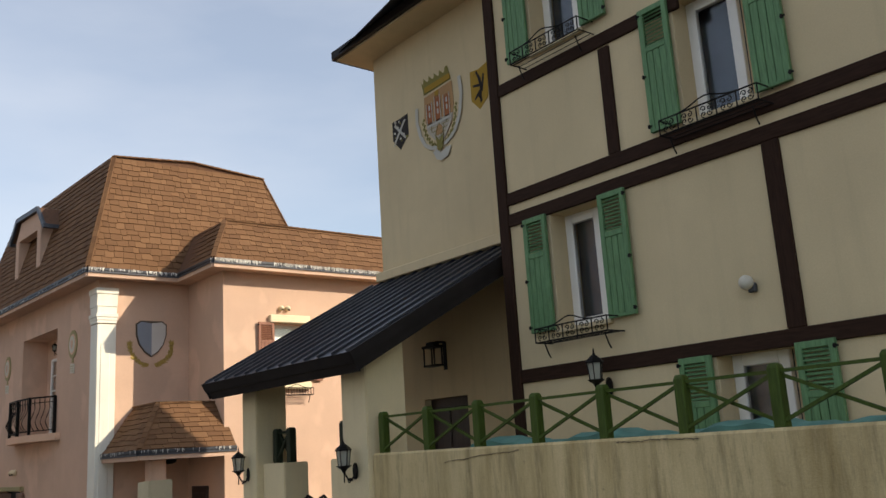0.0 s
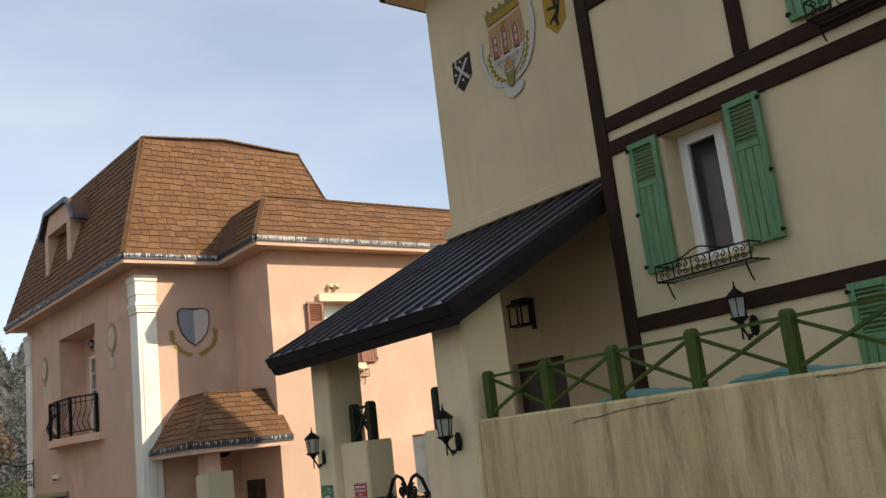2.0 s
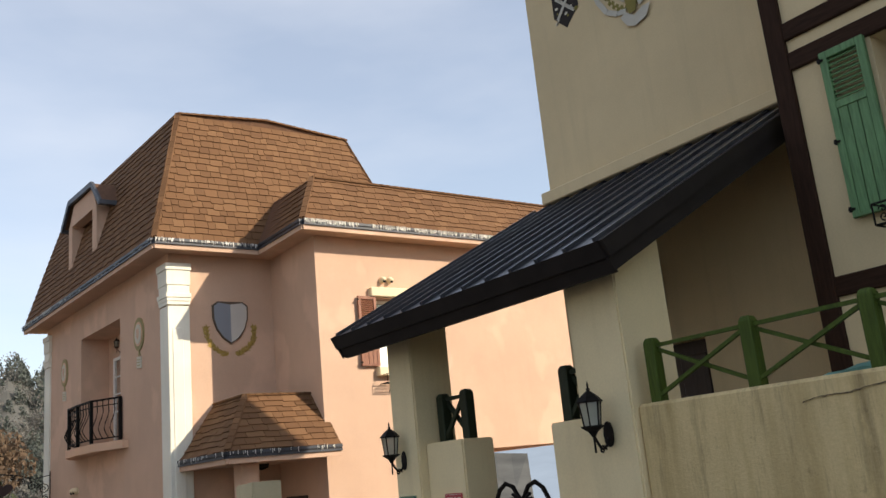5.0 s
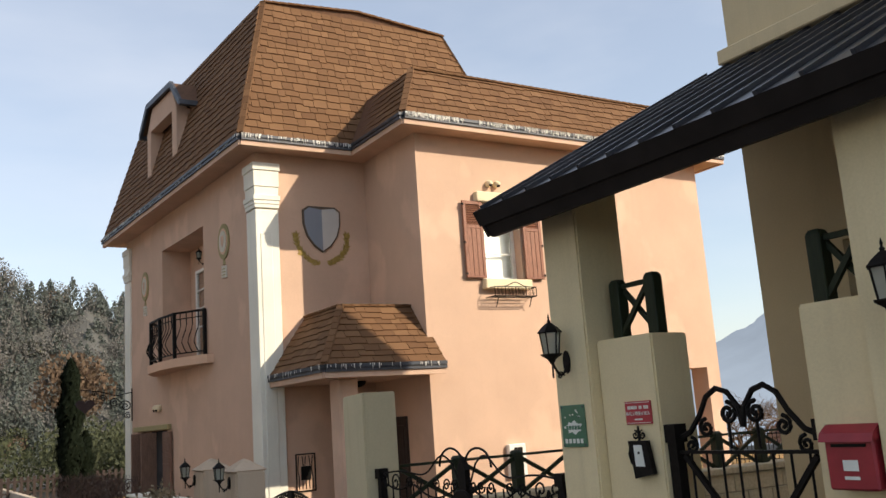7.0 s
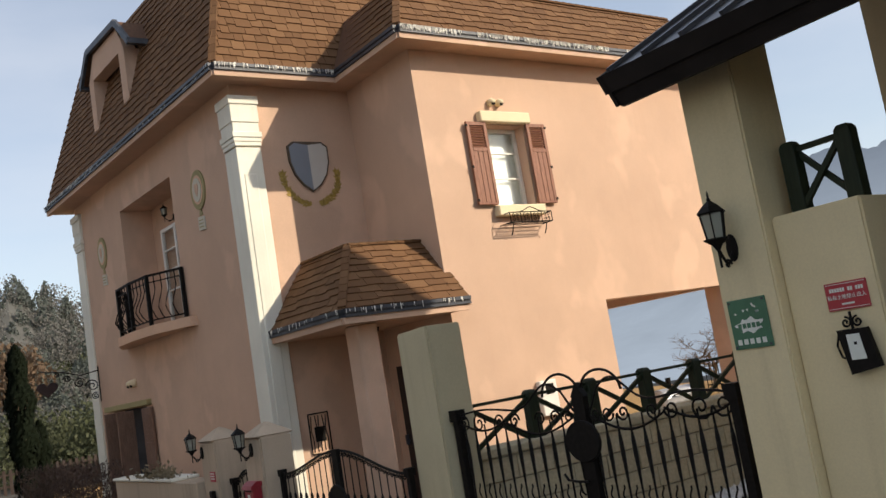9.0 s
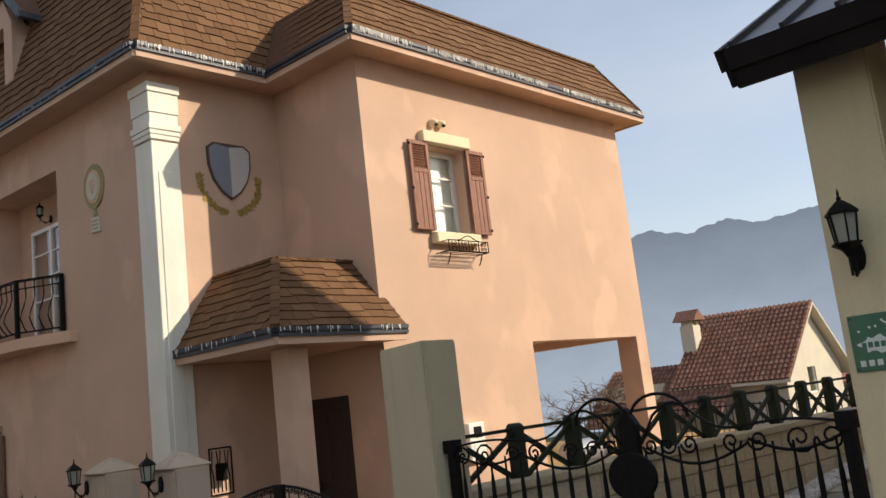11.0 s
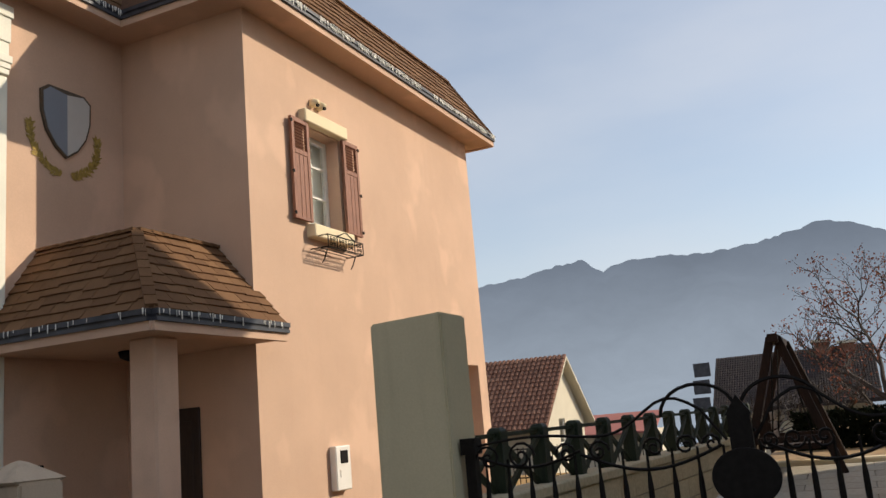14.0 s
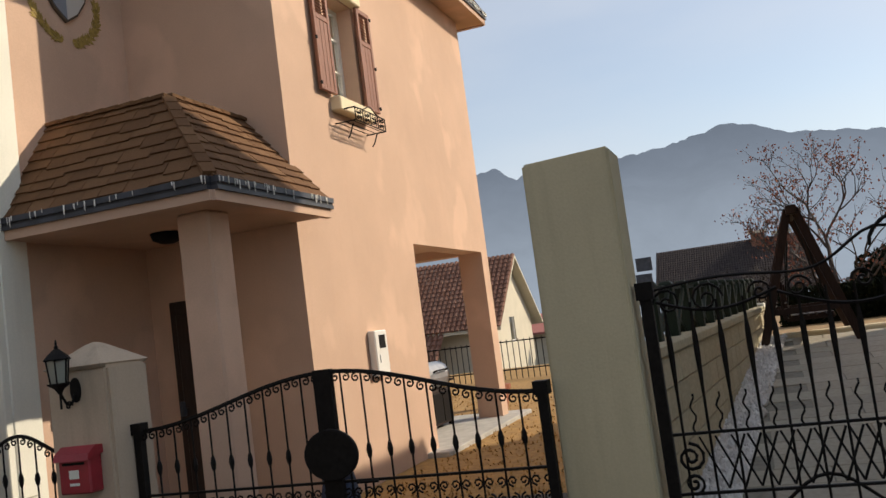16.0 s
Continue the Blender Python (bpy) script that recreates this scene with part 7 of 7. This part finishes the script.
# bare tree with the last red leaves
def bare_tree(x, y, z, h, seed, label, leaves=0, spread=1.0, mat=None, half=1.5, deep=5):
    t = thing("bare_tree", label, "tree", "bare trees", at=(x, y, z))
    rg = random.Random(seed)
    bm, tips = bmesh.new(), []

    def grow(p, d, ln, r, level):
        pts, q = [p], p
        for i in range(4):
            d = (d + Vector((rg.gauss(0, 0.16), rg.gauss(0, 0.16), rg.gauss(0.03, 0.08)))).normalized()
            q = q + d * ln / 4
            pts.append(q)
        tube(bm, pts, [r * (1 - 0.42 * i / 4) for i in range(5)], 5 if level < 2 else 3)
        if level >= deep or r < 0.003:
            tips.append(q)
            return
        for k in range(rg.choice((3, 3, 4) if level < 3 else (2, 3))):
            a, el = rg.uniform(0, 6.283), rg.uniform(0.35, 0.85) * spread
            side = Vector((math.cos(a), math.sin(a), 0))
            nd = (d * math.cos(el) + (side - d * side.dot(d)) * math.sin(el) + Vector((0, 0, 0.10))).normalized()
            grow(pts[rg.choice((2, 3, 4, 4))], nd, ln * rg.uniform(0.62, 0.86), r * 0.62, level + 1)
        tips.append(q)

    grow(Vector((x, y, z)), Vector((0, 0, 1)), h * 0.24, h * 0.017, 0)
    hi = max(v.co.z for v in bm.verts)
    crown = [q for q in tips if q.z > z + 0.45 * (hi - z)]
    lean_x, lean_y = sum(q.x - x for q in crown) / len(crown), sum(q.y - y for q in crown) / len(crown)
    for q in [v.co for v in bm.verts] + tips:
        f = min(1.0, max(0.0, (q.z - z) / (0.7 * (hi - z))))
        q.x, q.y = q.x - lean_x * f, q.y - lean_y * f
    wide = sorted(abs(q.y - y) for q in tips)[int(len(tips) * 0.95)]
    base = Vector((x, y, z))
    fit = Vector((half / wide, half / wide, h / (hi - z)))
    for v in bm.verts:
        r = v.co - base
        v.co = base + Vector((r.x * fit.x, r.y * fit.y, r.z * fit.z))
    tips = [base + Vector(((q.x - x) * fit.x, (q.y - y) * fit.y, (q.z - z) * fit.z)) for q in tips]
    part("crown_wood", bm, mat or m_bark, t)
    if leaves:
        bm = bmesh.new()
        for i in range(leaves):
            o = rg.choice(tips) + Vector((rg.gauss(0, 0.15), rg.gauss(0, 0.15), rg.gauss(0, 0.12)))
            if rg.random() > 0.10 + 0.9 * ((o.z - z) / h) ** 1.5:
                continue
            q = Euler((rg.uniform(0, 6.3), rg.uniform(0, 6.3), rg.uniform(0, 6.3))).to_matrix()
            s = rg.uniform(0.028, 0.058)
            poly(bm, [o + q @ Vector(v) * s for v in ((-1, 0, 0), (0, -0.6, 0), (1, 0, 0), (0, 0.6, 0))])
        part("leaves", bm, m_red_leaf, t, "sparse dry red leaves")


m_bark = timber("grey_brown_bark", (0.055, 0.042, 0.034), 0.9)
m_red_leaf = per_piece("dry_red_leaf", [(0.22, 0.07, 0.045), (0.30, 0.11, 0.06), (0.17, 0.06, 0.05)], 0.8, 0.1, 9, island=True)
bare_tree(30.0, 10.7, -0.8, 6.6, 11, "spreading bare tree with sparse red leaves", 5200, 1.1, half=2.45, deep=6)
bare_tree(28.5, 13.6, -0.5, 2.6, 5, "small leafless shrub-like tree", 0, 1.2)
bare_tree(33.0, 12.2, -1.0, 3.6, 8, "small leafless tree beside the far house", 0, 1.1)
bare_tree(24.5, 24.5, -0.2, 2.3, 21, "reddish bare shrub on the far lawn", 0, 1.5, m_rust)
bare_tree(25.5, 26.5, -0.2, 2.1, 22, "reddish bare shrub on the far lawn", 0, 1.5, m_rust)
pine = thing("round_pine", "low round dark green pine", "tree", at=(30.5, 8.6, -0.8))
bm = bmesh.new()
tube(bm, [(30.5, 8.6, -0.9), (30.5, 8.6, 1.2)], [0.12, 0.07], 7)
part("trunk", bm, m_bark, pine)
bm = bmesh.new()
for k in range(14):
    leaf_mesh(rng, bm, (30.5 + rng.uniform(-1, 1), 8.5 + rng.uniform(-1.1, 1.1), 1.1 + rng.uniform(-0.5, 0.7)), 0.55, 0.4, 160, 0.10)
part("crown", bm, m_cypress, pine)
gh = thing("green_hedge", "dark green clipped hedge beyond the paving", "hedge", at=(18.0, 10.4, 0.6))
bm = bmesh.new()
for i in range(9000):
    o = Vector((18.0 + rng.uniform(-0.3, 0.3), rng.uniform(7.5, 12.3), rng.uniform(0.55, 1.27)))
    q = Euler((rng.uniform(0, 6.3), rng.uniform(0, 6.3), rng.uniform(0, 6.3))).to_matrix()
    s = rng.uniform(0.03, 0.07)
    poly(bm, [o + q @ Vector(v) * s for v in ((-1, -0.4, 0), (1, -0.3, 0), (1, 0.4, 0.1), (-1, 0.3, 0))])
part("hedge_body", bm, m_cypress, gh)
m_straw = plain("straw_grass", (0.27, 0.17, 0.075), 0.95, 0, 0.25, 4, 0.5)
tagged(part("straw_lawn", boxes((14.25, 33.0, 2.0, 12.72, -0.4, 0.60)), m_straw), "straw-coloured dry lawn beyond the paving", "lawn", kind="structure")

# unseen house-shaped block across the lane, added to cut west sky light
m_blocker = stucco("grey_brown_render", (0.34, 0.29, 0.24), (0.25, 0.21, 0.17), 0.3)
for y0, y1, h in ((14.0, 32.0, 9.0),):
    oh = thing("lane_house", "plain grey-brown house across the lane", "house", "houses across the lane", at=(-10, (y0 + y1) / 2, 0))
    part("wall", boxes((-14.0, -5.6, y0, y1, -0.3, h)), m_blocker, oh)
    bmr = bmesh.new()
    slab(bmr, [(-5.2, y0 - 0.4, h), (-5.2, y1 + 0.4, h), (-10.5, y1 + 0.4, h + 2.2), (-10.5, y0 - 0.4, h + 2.2)], (0, 0, 0.12))
    slab(bmr, [(-14.5, y0 - 0.4, h), (-14.5, y1 + 0.4, h), (-10.5, y1 + 0.4, h + 2.2), (-10.5, y0 - 0.4, h + 2.2)], (0, 0, 0.12))
    part("roof", bmr, m_felt, oh)


# ---- the pink house's west side is a little out of square ----
SKEW = 0.048
done = set()
for ob in list(bpy.data.objects):
    root = ob
    while root.parent:
        root = root.parent
    if ob.type == "MESH" and ob.data.name not in done and (root is pink or root.name.split(".")[0] in ("balcony_railing", "wall_medallion", "sign_bracket", "porch_canopy")):
        done.add(ob.data.name)
        for v in ob.data.vertices:
            if v.co.y > WY and v.co.x < 10:
                v.co.x -= (v.co.y - WY) * SKEW * (10 - v.co.x) / 4.2

# ---- shingles, blocks and slabs, piece by piece ----
def tab_mesh(a0, a1, b0, b1, ln, drop):
    """A shingle tab: lower edge a0..a1, upper edge b0..b1, in the roof's own plane."""
    t0, t1 = 0.024, 0.004
    vs = [(a0, -drop, t0), (a1, -drop, t0), (b1, ln, t1), (b0, ln, t1), (a0, -drop, 0.0), (a1, -drop, 0.0), (b1, ln, 0.0), (b0, ln, 0.0)]
    me = bpy.data.meshes.new("shingle")
    me.from_pydata(vs, [], [(0, 1, 2, 3), (5, 4, 7, 6), (4, 5, 1, 0), (5, 6, 2, 1), (6, 7, 3, 2), (7, 4, 0, 3)])
    me.materials.append(m_shingle)
    return me


def shingled(o, u_end, top0, top1, parent, singles, seed, exposure=0.142, tab=0.24, lift=0.0):
    """Courses of tabs on the plane with the eave from o to u_end and the upper edge from top0 to top1."""
    o, e, t0, t1 = Vector(o), Vector(u_end), Vector(top0), Vector(top1)
    u = (e - o).normalized()
    w = t1 - e
    v = (w - u * w.dot(u)).normalized()
    n = u.cross(v)
    L, width = w.dot(v), (e - o).length
    l1, r1 = (t0 - o).dot(u), (t1 - o).dot(u)
    base = Matrix((u, v, n)).transposed().to_4x4()
    base.translation = o + n * lift
    rg = random.Random(seed)
    shared, rest = {}, []
    rows = math.ceil(L / exposure)
    made = 0
    for j in range(rows):
        v0, v1 = j * exposure, min(L, (j + 1) * exposure + 0.02)
        def lim(vv):
            f = vv / L
            return l1 * f, width + (r1 - width) * f
        (la, ra), (lb, rb) = lim(v0), lim(v1)
        x = min(la, lb) - rg.uniform(0, tab)
        while x < max(ra, rb):
            w_ = rg.choice((tab * 0.55, tab * 0.8, tab))
            drop = rg.choice((0.0, 0.006, 0.018, 0.034))
            a0, a1, b0, b1 = max(x, la), min(x + w_ - 0.007, ra), max(x, lb), min(x + w_ - 0.007, rb)
            x += w_
            if a1 - a0 < 0.01 and b1 - b0 < 0.01:
                continue
            a1, b1 = max(a1, a0), max(b1, b0)
            if singles and made < 300:
                whole_tab = a1 - a0 > w_ - 0.009 and b1 - b0 > w_ - 0.009 and v1 < L
                key = (round(w_, 3), drop)
                if whole_tab:
                    if key not in shared:
                        shared[key] = tab_mesh(0, w_ - 0.007, 0, w_ - 0.007, exposure + 0.02, drop)
                    me, at = shared[key], a0
                else:
                    me, at = tab_mesh(0, a1 - a0, b0 - a0, b1 - a0, v1 - v0, drop), a0
                ob = new("shingle", me)
                ob.parent = parent
                ob.matrix_local = base @ Matrix.Translation((at, v0, 0.002))
                made += 1
            else:
                rest.append((a0, a1, b0, b1, v0, v1, drop))
    if rest:
        vs, fs = [], []
        for a0, a1, b0, b1, v0, v1, drop in rest:
            k = len(vs)
            for p in ((a0, v0 - drop, 0.026), (a1, v0 - drop, 0.026), (b1, v1, 0.006), (b0, v1, 0.006), (a0, v0 - drop, 0.001), (a1, v0 - drop, 0.001)):
                vs.append(base @ Vector(p))
            fs += [(k, k + 1, k + 2, k + 3), (k + 4, k + 5, k + 1, k), (k + 4, k, k + 3), (k + 1, k + 5, k + 2)]
        me = bpy.data.meshes.new("shingle_courses")
        me.from_pydata(vs, [], fs)
        me.materials.append(m_shingle_far)
        tagged(part("shingle_courses", me, None, parent), kind="stuff")


def sk(x, y, z):
    return (x - max(0.0, y - WY) * SKEW * (10 - x) / 4.2, y, z)


shingled((cX, WY, cZ), (cX, cY, cZ), (tX, WY, tZ), (tX, tY, tZ), porch_roof, True, 1, 0.125, 0.30)
shingled((cX, cY, cZ), (cR, cY, cZ), (tX, tY, tZ), (cR, tY, tZ), porch_roof, True, 2, 0.125, 0.30)
shingled((eW, eS, 6.36), (10.72, eS, 6.36), A, C, pink_roof, True, 3)
shingled((eP, eQ, 6.36), (eE, eQ, 6.36), wA, wB, pink_roof, False, 4)
shingled((eP, 18.6, 6.36), (eP, eQ, 6.36), (7.83, 18.6, wt), wA, pink_roof, False, 5)
shingled((eE, eQ, 6.36), (eE, 22.4, 6.36), wB, (13.58, 21.9, wt), pink_roof, False, 6)
shingled(sk(eW, eN, 6.36), sk(eW, eS, 6.36), sk(*Aw), sk(*A), pink_roof, False, 7, lift=0.012)
bm = bmesh.new()
poly(bm, [Vector(A) + Vector((0, -0.006, 0)), Vector(B) + Vector((0, -0.012, 0.012)), Vector(C) + Vector((0, -0.006, 0))])
# ridge and hip caps
def hip(a, b, parent, w=0.17):
    a, b = Vector(a), Vector(b)
    d = b - a
    k = max(2, round(d.length / 0.15))
    for i in range(k):
        bmh = bmesh.new()
        p, q = a + d * (i / k), a + d * ((i + 1.15) / k)
        bar(bmh, p + Vector((0, 0, 0.012)), q + Vector((0, 0, 0.002)), w * 0.6, 0.03)
        part("hip_shingle", bmh, m_shingle, parent)
bm.free()
hip((eW, eS, 6.37), A, pink_roof)
hip(A, B, pink_roof)
hip(B, C, pink_roof)
hip(C, (10.72, eS, 6.37), pink_roof)
hip((eP, eQ, 6.37), wA, pink_roof)
hip(wA, wB, pink_roof)
hip(wB, (eE, eQ, 6.37), pink_roof)
hip((cX, cY, cZ + 0.01), (tX, tY, tZ), porch_roof)
hip((tX, tY, tZ), (PX, tY, tZ), porch_roof)
hip((tX, tY, tZ), (tX, WY, tZ), porch_roof)

block_w, block_h = 0.40, 0.206
block_me = {}
def block(w):
    if w not in block_me:
        bmb = bmesh.new()
        box(bmb, 0, w, 0, 0.03, 0, block_h - 0.010)
        bmesh.ops.bevel(bmb, geom=[e for e in bmb.edges if all(v.co.y < 0.01 for v in e.verts)], offset=0.006, segments=1, affect="EDGES")
        block_me[w] = mesh_of(bmb, "block", m_block)
    return block_me[w]
rng = random.Random(9)
for j in range(5):
    x = 5.38
    first = True
    while x < 14.70:
        w = 0.19 if first and j % 2 else 0.39
        first = False
        ob = new("block", block(w))
        ob.parent = ywall
        ob.location = (x, 13.275 + rng.uniform(-0.003, 0.003), -0.01 + j * block_h)
        x += w + 0.01
slab_me = mesh_of(soften(boxes((0, 0.375, 0, 0.775, -0.02, 0.0)), 0.006), "paving_slab", m_slab)
for i in range(23):
    x = 5.02 + i * 0.385
    tilt = math.atan2(yard_z(x + 0.375) - yard_z(x), 0.375)
    for j in range(7):
        y = 7.95 + j * 0.785 - (0.39 if i % 2 else 0)
        if y + 0.775 > 13.36 - 0.075 * (x - 5.0):
            continue
        ob = new("paving_slab", slab_me)
        ob.parent = drive
        ob.location = (x, y, yard_z(x) + rng.uniform(-0.002, 0.003))
        ob.rotation_euler = (0, -tilt, 0)

# the wall between the yards stands a few degrees askew
turn = Matrix.Translation((5.3, 13.40, 0)) @ Matrix.Rotation(-math.atan(0.075), 4, "Z") @ Matrix.Translation((-5.3, -13.40, 0))
for ob in (ywall, yard_fence):
    ob.location = turn.to_translation()
    ob.rotation_euler = turn.to_euler()
